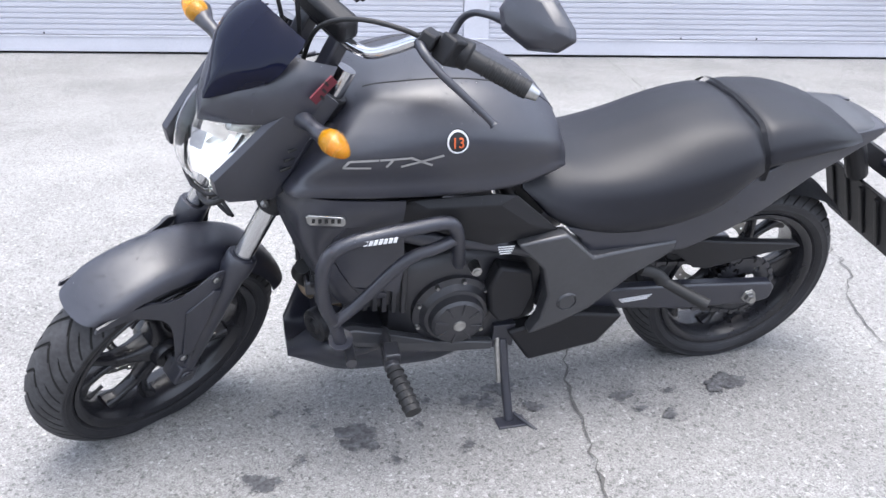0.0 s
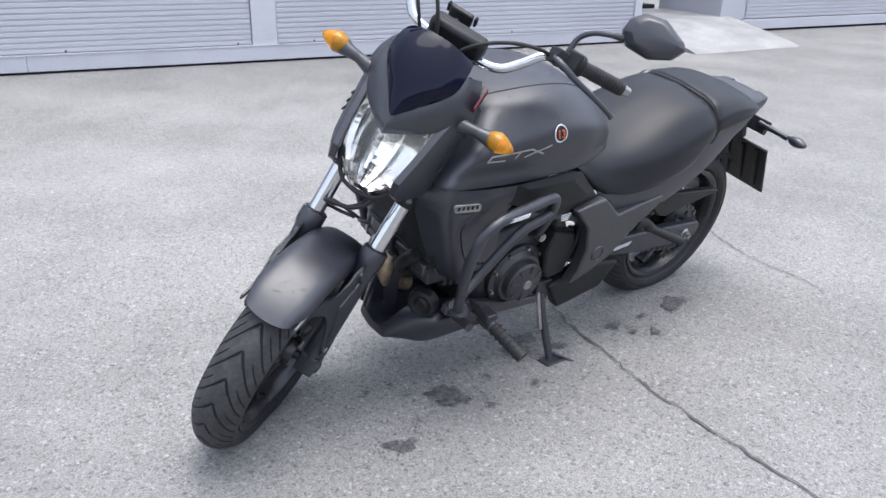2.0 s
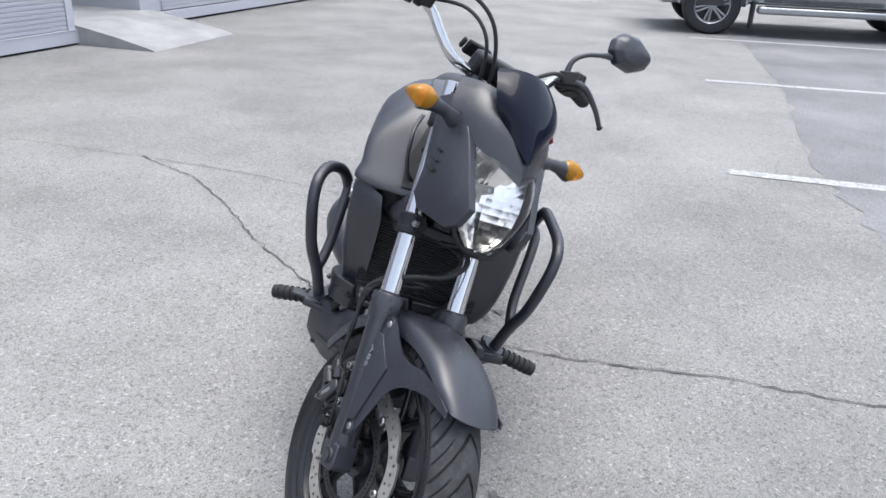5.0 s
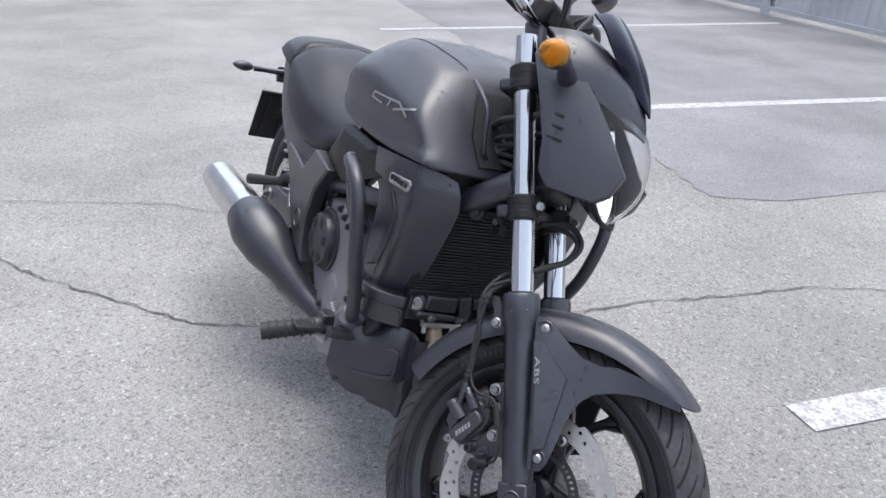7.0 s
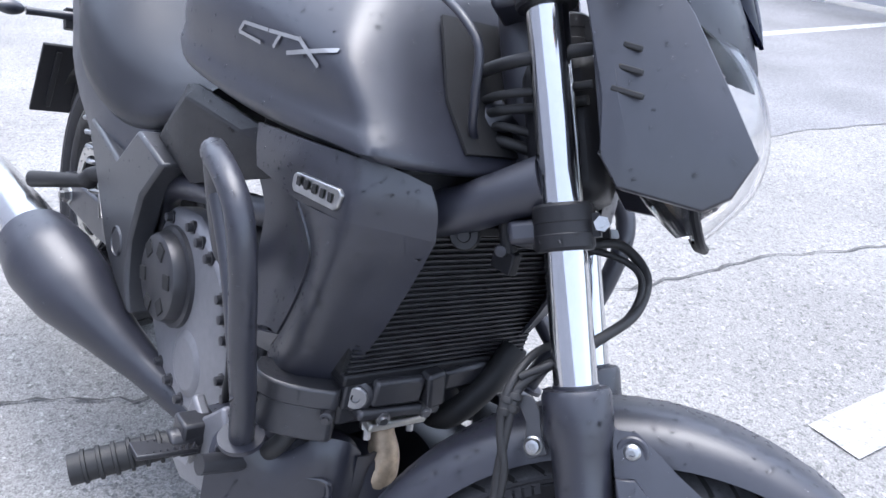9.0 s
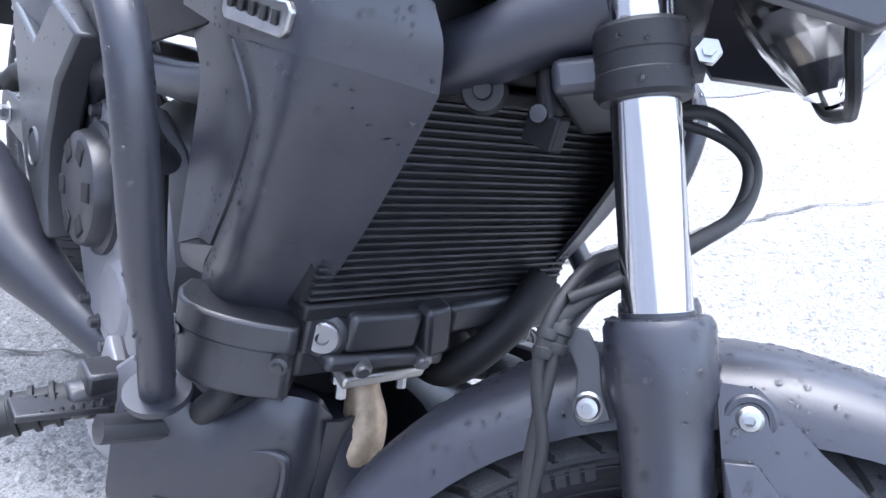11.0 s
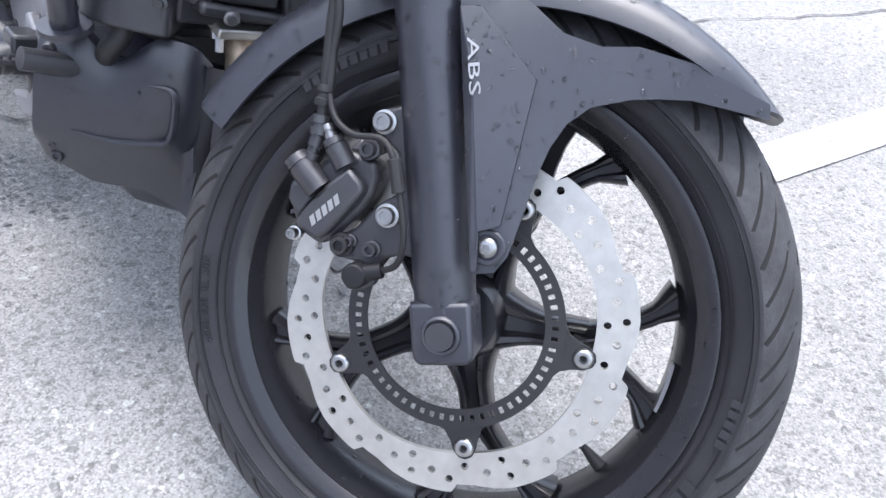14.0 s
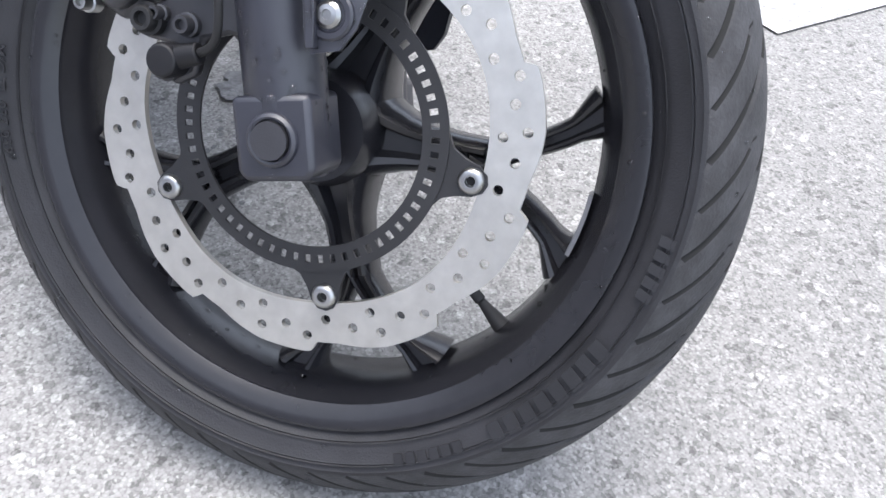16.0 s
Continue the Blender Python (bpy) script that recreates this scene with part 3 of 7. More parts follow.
# parked off-road car, seen from its side
def parked_car(m):
    car = tagged(new("parked_car"), "silver off-road car parked by the fence, side on", "car")
    sections = [(-2.25, 0.45, 0.95, 0.80), (-2.1, 0.38, 1.05, 0.88), (-1.3, 0.42, 1.10, 0.93), (0.0, 0.42, 1.10, 0.94), (1.3, 0.42, 1.12, 0.93), (2.2, 0.42, 1.10, 0.88), (2.35, 0.5, 1.05, 0.80)]
    bm = bmesh.new()
    rings = []
    for x, z0, z1, hw in sections:
        rings.append([(x, -hw + 0.06, z0), (x, -hw, z0 + 0.12), (x, -hw - 0.01, (z0 + z1) / 2 + 0.1), (x, -hw + 0.05, z1), (x, hw - 0.05, z1), (x, hw + 0.01, (z0 + z1) / 2 + 0.1), (x, hw, z0 + 0.12), (x, hw - 0.06, z0)])
    ring_faces(bm, rings)
    part("body", bm, CAR_PAINT, car, "silver painted body", 40, 0.03)
    bm = bmesh.new()
    v = [bm.verts.new(p) for p in ((-1.05, -0.88, 1.09), (-0.4, -0.70, 1.76), (1.95, -0.72, 1.80), (2.28, -0.86, 1.10), (-1.05, 0.88, 1.09), (-0.4, 0.70, 1.76), (1.95, 0.72, 1.80), (2.28, 0.86, 1.10))]
    for f in ((0, 1, 2, 3), (4, 5, 6, 7), (0, 1, 5, 4), (1, 2, 6, 5), (2, 3, 7, 6), (0, 3, 7, 4)):
        bm.faces.new([v[i] for i in f])
    part("cabin", bm, CAR_DARK, car, "dark glazed cabin", 20, 0.05)
    for y in (-0.99, 0.99):
        bm = bmesh.new()
        hull_box(bm, (0.02, y * 0.97, 0.36), (1.75, 0.20, 0.10))
        step = part("side_step", bm, CAR_PAINT, car, "silver side step", 30, 0.03)
        bm = bmesh.new()
        hull_box(bm, (0.02, y, 0.415), (1.55, 0.12, 0.012))
        part("step_tread", bm, CAR_DARK, step, "", 0)
        for x in (-0.9, 1.9):
            bm = bmesh.new()
            hull_box(bm, (x, y * 0.86, 0.28), (0.03, 0.22, 0.36))
            part("mud_flap", bm, CAR_DARK, car, "", 0)
        for x in (-1.45, 1.45):
            c = (x, y * 0.84, 0.385)
            bm = bmesh.new()
            lathe(bm, [(0.245, -0.11), (0.30, -0.128), (0.36, -0.12), (0.385, -0.09), (0.39, 0), (0.385, 0.09), (0.36, 0.12), (0.30, 0.128), (0.245, 0.11)], c, n=48, closed=True)
            w = part("car_wheel", bm, TYRE, car, "off-road tyre on a six-spoke alloy")
            sgn = 1 if y > 0 else -1
            bm = bmesh.new()
            lathe(bm, [(0.245, sgn * 0.115), (0.225, sgn * 0.10), (0.215, sgn * 0.0)], c, n=40)
            part("rim", bm, ALLOY, w)
            bm = bmesh.new()
            lathe(bm, [(0.0, sgn * 0.09), (0.055, sgn * 0.09), (0.07, sgn * 0.07), (0.07, 0.0)], c, n=24)
            part("hub_cap", bm, ALLOY, w)
            # flat dark disc: brake and shade behind the spokes put into one colour
            bm = bmesh.new()
            lathe(bm, [(0.0, 0.0), (0.215, 0.0)], c, n=24)
            part("brake_shadow_plate", bm, CAR_DARK, w, "dark disc for the brake and the shade behind the spokes", 0)
            for k in range(6):
                a = 2 * math.pi * k / 6 + 0.3
                for e in (-0.13, 0.13):
                    bm = bmesh.new()
                    p0 = Vector(c) + Vector((0.05 * math.cos(a + e * 2), sgn * 0.075, 0.05 * math.sin(a + e * 2)))
                    p1 = Vector(c) + Vector((0.222 * math.cos(a + e), sgn * 0.085, 0.222 * math.sin(a + e)))
                    rod(bm, p0, p1, 0.017, 0.021, 8)
                    part("spoke", bm, ALLOY, w)
    for x in (-1.45, 1.45):
        for y in (-0.9, 0.9):
            bm = bmesh.new()
            arc = [(x + r * math.cos(a), r * math.sin(a) + 0.385) for r, rng_ in ((0.47, 1), (0.43, -1)) for a in np.linspace(0.05, math.pi - 0.05, 16)[::rng_]]
            plate(bm, arc, y - 0.03, y + 0.06, lambda p, q, h: (p, h, q))
            part("wheel_arch", bm, CAR_PAINT, car, "", 30)
            bm = bmesh.new()
            plate(bm, [(x + 0.44 * math.cos(a), 0.385 + 0.44 * math.sin(a)) for a in np.linspace(0, math.pi, 16)], y * 0.55, y * 1.035, lambda p, q, h: (p, h, q))
            part("arch_liner", bm, CAR_DARK, car, "", 0)
    car.matrix_world = m
    return car


parked_car(pose(-9.60, 4.42, 0, 0, 0, 86))


# unseen wall added to close the yard and dim side light on the motorcycle
for name, c, size in (("wall_yard_side", (6.0, 22.0, 1.5), (70, 0.3, 3.0)),):
    tagged(part(name, hull_box(bmesh.new(), c, size), UNSEEN_WALL, None, "plain dull wall added out of view to close off side light", smooth=0, kind="structure"), category="wall")


# the motorcycle: x ahead, y left, z up from the rear wheel's foot, then leant onto its side stand
LEAN, RAKE, STEER = 14.0, 27.7, 35.0
bike = tagged(new("motorcycle"), "matte black cruiser motorcycle leaning on its side stand, wet with drops", "motorcycle")
MB = pose(0, 0, 0, -LEAN, 0, 0)
bike.matrix_world = MB
fork_up = Vector((-math.sin(radians(RAKE)), 0, math.cos(radians(RAKE))))
fork_left = math.cos(radians(STEER)) * Vector((0, 1, 0)) + math.sin(radians(STEER)) * fork_up.cross(Vector((0, 1, 0)))
fork_ahead = fork_left.cross(fork_up)
MF = Matrix((fork_ahead, fork_left, fork_up)).transposed().to_4x4()
MF.translation = MB.inverted() @ Vector((1.484, 0.086, 0.2495))


def body_part(name, bm, material, label="", smooth=40, bevel=0.0, parent=None, kind=""):
    return part(name, bm, material, parent or bike, label, smooth, bevel, kind)


def front_part(name, bm, material, label="", smooth=40, bevel=0.0, parent=None, kind=""):
    return part(name, moved(bm, MF), material, parent or bike, label, smooth, bevel, kind)


def ring_plate(outer, inner, holes, y0, y1):
    """A flat ring in the x-z plane with real holes."""
    bm = bmesh.new()
    edges = []
    for loop in (outer, inner, *holes):
        vs = [bm.verts.new((x, y0, z)) for x, z in loop]
        edges += [bm.edges.new((vs[i], vs[(i + 1) % len(vs)])) for i in range(len(vs))]
    bmesh.ops.triangle_fill(bm, use_beauty=True, use_dissolve=False, edges=edges)
    ext = bmesh.ops.extrude_face_region(bm, geom=bm.faces[:])
    for v in ext["geom"]:
        if isinstance(v, bmesh.types.BMVert):
            v.co.y = y1
    return bm


def circle(cx, cz, r, n=12, start=0.0):
    return [(cx + r * math.cos(start + 2 * math.pi * i / n), cz + r * math.sin(start + 2 * math.pi * i / n)) for i in range(n)]


def tyre_radius(y, half, crown, drop):
    """Outer radius of a tyre's tread across its width."""
    return crown - drop * (abs(y) / half) ** 2.2


def wheel(make, name, centre, crown, half, rim_r, arms, arm_turn, label):
    c = Vector(centre)
    drop = 0.034 + half * 0.1
    hub = part(name, lathe(bmesh.new(), [(0.036, -0.05), (0.042, -0.035), (0.042, 0.035), (0.036, 0.05), (0.016, 0.05), (0.016, -0.05)], c, n=28, closed=True), RIM, bike, label)
    if make is front_part:
        hub.data.transform(MF)

    def sub(n, bm, m, lab="", smooth=40, kind="", bevel=0.0):
        return make(n, bm, m, lab, smooth, bevel, hub, kind)

    # tyre: a fine skin, so that the curved grooves are cut into it
    around, pitch = 910, 26
    shoulder = tyre_radius(half, half, crown, drop)
    wall = [(rim_r - 0.002, half * 0.80), (rim_r + 0.003, half * 0.86), (rim_r + 0.005, half * 0.90), (rim_r + 0.0065, half * 0.89), (rim_r + 0.012, half * 0.955),
            (rim_r + 0.020, half * 0.99), (rim_r + 0.0205, half * 1.0), (rim_r + 0.0215, half * 0.995), (shoulder - 0.004, half * 1.0), (shoulder - 0.003, half * 1.012)]
    cross = [(tyre_radius(half * q, half, crown, drop), half * q) for q in np.linspace(1.0, -1.0, 45)]
    prof = wall + cross + [(r, -y) for r, y in wall[::-1]]

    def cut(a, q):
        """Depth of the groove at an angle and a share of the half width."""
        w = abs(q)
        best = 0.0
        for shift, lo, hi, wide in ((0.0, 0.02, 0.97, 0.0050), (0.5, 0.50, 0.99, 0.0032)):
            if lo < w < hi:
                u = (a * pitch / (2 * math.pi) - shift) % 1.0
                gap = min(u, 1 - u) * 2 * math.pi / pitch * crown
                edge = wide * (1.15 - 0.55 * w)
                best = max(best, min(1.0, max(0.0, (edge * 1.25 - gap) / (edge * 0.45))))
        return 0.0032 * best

    vs, depth = [], []
    for r, y in prof:
        on_tread = r >= shoulder - 1e-6 and abs(y) <= half * 1.001
        q = min(1.0, abs(y) / half) if on_tread else 1.0
        sweep = 0.34 * q ** 1.1
        for j in range(around):
            a = 2 * math.pi * j / around
            g = cut(a, y / half) if on_tread else 0.0
            depth.append(g if on_tread else -1.0)
            a -= sweep
            vs.append(tuple(c + Vector(((r - g) * math.cos(a), y, (r - g) * math.sin(a)))))
    faces, mats = [], []
    for i in range(len(prof) - 1):
        for j in range(around):
            k = (j + 1) % around
            f = (i * around + j, i * around + k, (i + 1) * around + k, (i + 1) * around + j)
            faces.append(f)
            # deep faces get near-black rubber: the grooves' shade put into colour
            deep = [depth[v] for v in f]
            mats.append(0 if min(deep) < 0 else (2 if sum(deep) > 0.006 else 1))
    me = bpy.data.meshes.new("tyre")
    me.from_pydata(vs, [], faces)
    for m in (TYRE, TREAD_DUST, GROOVE_SHADE):
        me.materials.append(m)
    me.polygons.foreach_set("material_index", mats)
    me.update()
    me.shade_smooth()
    me.set_sharp_from_angle(angle=radians(38))
    if make is front_part:
        me.transform(MF)
    tyre = new("tyre", me)
    tyre.parent = hub
    tagged(tyre, "black road tyre with curved tread grooves")

    w = half * 0.84
    rim = [(rim_r - 0.001, w), (rim_r - 0.0025, w + 0.0025), (rim_r - 0.006, w + 0.003), (rim_r - 0.012, w + 0.001), (rim_r - 0.0205, w - 0.006), (rim_r - 0.0215, w - 0.009),
           (rim_r - 0.027, w - 0.016), (rim_r - 0.0335, w * 0.35)]
    rim = rim + [(r, -y) for r, y in rim[::-1]] + [(rim_r - 0.006, 0)]
    sub("rim", lathe(bmesh.new(), rim, c, n=120, closed=True), RIM, "black cast rim with satin flange", 30)
    for k in range(arms):
        bm = bmesh.new()
        a0 = radians(arm_turn) + 2 * math.pi * k / arms
        rs = rim_r * 0.50

        def pt(r, a, y=0.0):
            return c + Vector((r * math.cos(a), y, r * math.sin(a)))

        def beam(line, wide, high):
            """A cast arm along a line, with a channel down its outer face."""
            rings = []
            for i, p in enumerate(line):
                d = (line[min(i + 1, len(line) - 1)] - line[max(i - 1, 0)]).normalized()
                s = d.cross(Vector((0, 1, 0))).normalized()
                t = i / (len(line) - 1) * (len(wide) - 1)
                ww, hh = float(np.interp(t, range(len(wide)), wide)), float(np.interp(t, range(len(high)), high))
                cs = ((1, .45), (.86, .82), (.62, 1), (.42, .95), (.26, .60), (-.26, .60), (-.42, .95), (-.62, 1), (-.86, .82), (-1, .45), (-1, -.45), (-.86, -.85), (-.5, -1), (.5, -1), (.86, -.85), (1, -.45))
                rings.append([p + s * ww * x - Vector((0, hh * y, 0)) for x, y in cs])
            ring_faces(bm, rings)

        beam([pt(r, a0) for r in np.linspace(0.030, rs, 7)], (0.034, 0.022, 0.0165, 0.0155, 0.017), (0.034, 0.029, 0.023, 0.020, 0.018))
        for sgn in (1, -1):
            ends = smooth_line([pt(rs * 0.90, a0 + sgn * 0.02), pt(rs * 1.12, a0 + sgn * 0.085), pt(rim_r * 0.74, a0 + sgn * 0.20), pt(rim_r - 0.030, a0 + sgn * 0.29)], 4)
            beam(ends, (0.0115, 0.0095, 0.0085, 0.0095, 0.019), (0.018, 0.016, 0.015, 0.016, 0.022))
        sub("spoke", bm, RIM, "", 50)
    return hub, sub


# rear wheel
rear, rear_sub = wheel(body_part, "rear_wheel", (0, 0, 0.282), 0.302, 0.078, 0.222, 5, 40, "black cast rear wheel with chain sprocket")

# front wheel, brake and fork, square to the fork: x ahead, y left, z along the fork
front, front_sub = wheel(front_part, "front_wheel", (0, 0, 0), 0.2975, 0.060, 0.2275, 5, -87, "black cast front wheel with wave brake disc")


def disc_edge(a):
    """Outer radius of the wave disc: ten teeth, each with a sharp step and a long fall."""
    u = ((-math.degrees(a) - 93.0) / 36.0) % 1.0
    return float(np.interp(u, [0.0, 0.03, 0.10, 0.45, 0.62, 0.82, 1.0], [0.1525, 0.1600, 0.1608, 0.1602, 0.1575, 0.1530, 0.1525]))


outer = [(disc_edge(a) * math.cos(a), disc_edge(a) * math.sin(a)) for a in np.linspace(0, 2 * math.pi, 400, endpoint=False)]
inner = [((0.1245 + 0.0018 * math.cos(5 * (a - 0.31))) * math.cos(a), (0.1245 + 0.0018 * math.cos(5 * (a - 0.31))) * math.sin(a)) for a in np.linspace(0, 2 * math.pi, 120, endpoint=False)]
holes = []
for k in range(10):
    for da, rr in ((0.0, 0.1480), (-6.7, 0.1420), (-13.9, 0.1490), (-15.2, 0.1330), (-21.8, 0.1420), (-30.0, 0.1350)):
        a = radians(36 * k - 59.5 + da)
        holes.append(circle(rr * math.cos(a), rr * math.sin(a), 0.0036, 12))
disc = front_sub("brake_disc", ring_plate(outer, inner, holes, -0.0575, -0.0525), STEEL, "wavy drilled stainless brake disc", 30)
slots = []
for k in range(60):
    a = 2 * math.pi * k / 60 + 0.02
    slots.append([(r * math.cos(a + e), r * math.sin(a + e)) for r, e in ((0.0862, -0.024), (0.0922, -0.022), (0.0922, 0.022), (0.0862, 0.024))])
ring_out = [(0.0985 * math.cos(a), 0.0985 * math.sin(a)) for a in np.linspace(0, 2 * math.pi, 120, endpoint=False)]
ring_in = [(0.0805 * math.cos(a), 0.0805 * math.sin(a)) for a in np.linspace(0, 2 * math.pi, 120, endpoint=False)]
front_sub("sensor_ring", ring_plate(ring_out, ring_in, slots, -0.0605, -0.0585), RING_STEEL, "slotted dark steel speed sensor ring", 30)
for k in range(5):
    a = radians(-89 + 72 * k)
    d, s = Vector((math.cos(a), 0, math.sin(a))), Vector((-math.sin(a), 0, math.cos(a)))
    bm = bmesh.new()
    lug = [d * r + s * w for r, w in ((0.094, 0.026), (0.100, 0.017), (0.110, 0.0125), (0.119, 0.0105), (0.126, 0.006), (0.128, 0.0), (0.126, -0.006), (0.119, -0.0105), (0.110, -0.0125), (0.100, -0.017), (0.094, -0.026))]
    plate(bm, [(p.x, p.z) for p in lug], -0.0587, -0.0545, lambda x, z, y: (x, y, z))
    front_sub("disc_lug", bm, RING_STEEL, "", 30)
    bm = bmesh.new()
    lathe(bm, [(0.0, -0.0590), (0.0034, -0.0590), (0.0036, -0.0632), (0.0062, -0.0635), (0.0082, -0.0622), (0.0092, -0.0595), (0.0092, -0.056), (0.0, -0.056)], d * 0.1165, n=24)
    front_sub("disc_bolt", bm, BOLT)
    # near-black disc on the socket's floor paints the shade inside it
    bm = bmesh.new()
    lathe(bm, [(0.0, -0.0598), (0.0032, -0.0598), (0.0034, -0.0592)], d * 0.1165, n=6)
    front_sub("bolt_socket", bm, DARK, "", 0)
# valve and balance weight
bm = bmesh.new()
va = radians(-52)
tube(bm, [(r * math.cos(va), -0.004, r * math.sin(va)) for r in (0.158, 0.169, 0.170, 0.180, 0.196)], [0.0042, 0.0046, 0.0034, 0.0050, 0.0075], 12, 1)
front_sub("valve", bm, RUBBER)
bm = bmesh.new()
rings = []
for a in np.linspace(radians(-28), radians(-14.5), 12):
    rings.append([(r * math.cos(a), y, r * math.sin(a)) for r, y in ((0.1945, -0.030), (0.1915, -0.029), (0.1915, -0.015), (0.1945, -0.014))])
ring_faces(bm, rings)
front_sub("balance_weight", bm, ALLOY, "stick-on silver balance weight", 30)
# sidewall lettering; the maker's words as plain bars
for text, count, a0, r0, size in (("", 8, -61, 0.2440, 0.0175), ("", 6, -79, 0.2425, 0.012), ("", 5, -27, 0.2440, 0.012), ("", 9, 100, 0.2445, 0.0125), ("M/C TL 037 039", 0, 164, 0.2400, 0.012)):
    bm = bmesh.new()

    def bent(x, z, h, a0=a0, r0=r0):
        a = radians(a0) + x / r0
        r = r0 + 0.008 - z
        return (r * math.cos(a), -0.0592 - 0.0008 - h, r * math.sin(a))

    if text:
        write_bars(bm, text, size, bent, 0.001)
    else:
        plain_bars(bm, count, size * count * 0.78, size * 0.85, bent, 0.15, 0.001)
    front_sub("sidewall_lettering", bm, TYRE, "raised black tyre lettering", 0)
for r0, y0 in ((0.2332, -0.0555), (0.2497, -0.0600)):
    front_sub("sidewall_line", lathe(bmesh.new(), [(r0 - 0.0006, y0), (r0, y0 - 0.0012), (r0 + 0.0006, y0)], n=96), TYRE, "", 30)

FW = 0.088
for sgn, label in ((-1, "right"), (1, "left")):
    y = sgn * FW
    bm = bmesh.new()
    lathe(bm, [(0.0, -0.026), (0.022, -0.026), (0.0265, 0.0), (0.0265, 0.255), (0.0275, 0.285), (0.0325, 0.302), (0.0325, 0.336), (0.030, 0.341), (0.0215, 0.342), (0.0215, 0.345), (0, 0.345)],
          (0, y, 0), axis=(0, 0, 1), n=40)
    leg = front_part("fork_leg", bm, MATTE_BLACK, "matte black lower fork leg")
    bm = bmesh.new()
    plate(bm, [(-0.026, 0.027), (-0.026, -0.020), (-0.021, -0.026), (0.021, -0.026), (0.026, -0.020), (0.026, 0.027)], y - 0.024, y + 0.026, lambda x, z, q: (x, 2 * y - q if sgn < 0 else q, z))
    front_part("axle_clamp", bm, MATTE_BLACK, "", 40, 0.004, leg)
    bm = bmesh.new()
    yy = y + sgn * 0.0265
    lathe(bm, [(0.0, 0.0), (0.0125, 0.0), (0.013, 0.003), (0.0145, 0.0035), (0.0165, 0.002), (0.0175, -0.001), (0.018, -0.006)], (0, yy, 0), axis=(0, sgn, 0), n=28)
    front_part("axle_nut", bm, MATTE_BLACK, "", 30, 0, leg)
    bm = bmesh.new()
    rod(bm, (0, y, 0.33), (0, y, 0.80), 0.0205, n=36)
    front_part("fork_tube", bm, CHROME, "polished chrome fork tube")
    for a0, a1, r in ((0.468, 0.512, 0.0285), (0.70, 0.745, 0.030)):
        bm = bmesh.new()
        lathe(bm, [(0.02, a0), (r - 0.002, a0), (r, a0 + 0.003), (r, a0 + 0.015), (r - 0.0006, a0 + 0.016), (r - 0.0006, a1 - 0.018), (r, a1 - 0.017), (r, a1 - 0.003), (r - 0.002, a1), (0.02, a1)], (0, y, 0), axis=(0, 0, 1), n=32)
        hull_box(bm, (0.026, y + sgn * -0.004, (a0 + a1) / 2), (0.016, 0.026, (a1 - a0) * 0.5))
        c = front_part("fork_clamp", bm, PLASTIC, "", 30)
        bm = bmesh.new()
        lathe(bm, [(0.0, 0.012), (0.004, 0.012), (0.004, 0.008), (0.0075, 0.008), (0.0075, 0.0), (0.0, 0.0)], (0.036, y + sgn * 0.008, (a0 + a1) / 2), axis=(0, sgn, 0), n=6)
        front_part("clamp_bolt", bm, BOLT, "", 30, 0, c)
for a in (0.49, 0.722):
    bm = bmesh.new()
    hull_box(bm, (-0.025, 0, a), (0.06, 0.17, 0.024))
    front_part("yoke", bm, MATTE_BLACK, "", 40, 0.006)
bm = bmesh.new()
rod(bm, (0, -0.12, 0), (0, 0.12, 0), 0.012)
front_sub("axle", bm, ENGINE)

# mudguard: a curved shell over the tyre
def guard_shell(a_from, a_to, n, half_front, half_back):
    rings = []
    for i in range(n + 1):
        t = i / n
        hw = half_front + (half_back - half_front) * t
        taper = min(1.0, 0.84 + t * 1.6)
        row = []
        for j in range(17):
            s = -1 + 2 * j / 16
            y = hw * taper * math.sin(s * math.pi / 2 * 0.96)
            a = radians(a_from + (a_to - a_from) * t + 5 * s * s * (1 - t) ** 4)
            r = 0.322 - (0.022 + 0.024 * min(1, t * 2.5)) * (abs(s) ** 3.0) - 0.004 * t
            row.append((r * math.cos(a), y, r * math.sin(a)))
        rings.append(row)
    bm = bmesh.new()
    ring_faces(bm, rings, closed=False)
    bmesh.ops.recalc_face_normals(bm, faces=bm.faces)
    bmesh.ops.solidify(bm, geom=bm.faces[:], thickness=0.004)
    return bm


mudguard = front_part("front_mudguard", guard_shell(29, 138, 30, 0.074, 0.070), MATTE_BLACK, "matte black front mudguard with water drops")
# fork cover: a flat base that sweeps forward into the mudguard, with a raised panel beside the fork
COVER_LOW = [(0.0285, 0.050), (0.047, 0.051), (0.058, 0.063), (0.065, 0.080), (0.084, 0.127), (0.094, 0.147), (0.108, 0.165), (0.127, 0.177), (0.159, 0.181), (0.180, 0.180), (0.205, 0.177), (0.262, 0.158)]
COVER_TOP = [(0.029, 0.125), (0.029, 0.180), (0.0295, 0.235), (0.030, 0.304), (0.052, 0.300), (0.066, 0.284), (0.084, 0.262), (0.108, 0.236), (0.137, 0.2235), (0.166, 0.2215), (0.208, 0.205), (0.262, 0.170)]


def cover_out(f, a):
    """How far the cover stands from the wheel's middle plane."""
    y = float(np.interp(a, [0.05, 0.10, 0.20, 0.255, 0.275, 0.31], [0.113, 0.113, 0.108, 0.102, 0.094, 0.092]))
    return y + (0.071 - y) * min(1.0, max(0.0, (f - 0.055) / 0.13)) ** 0.8


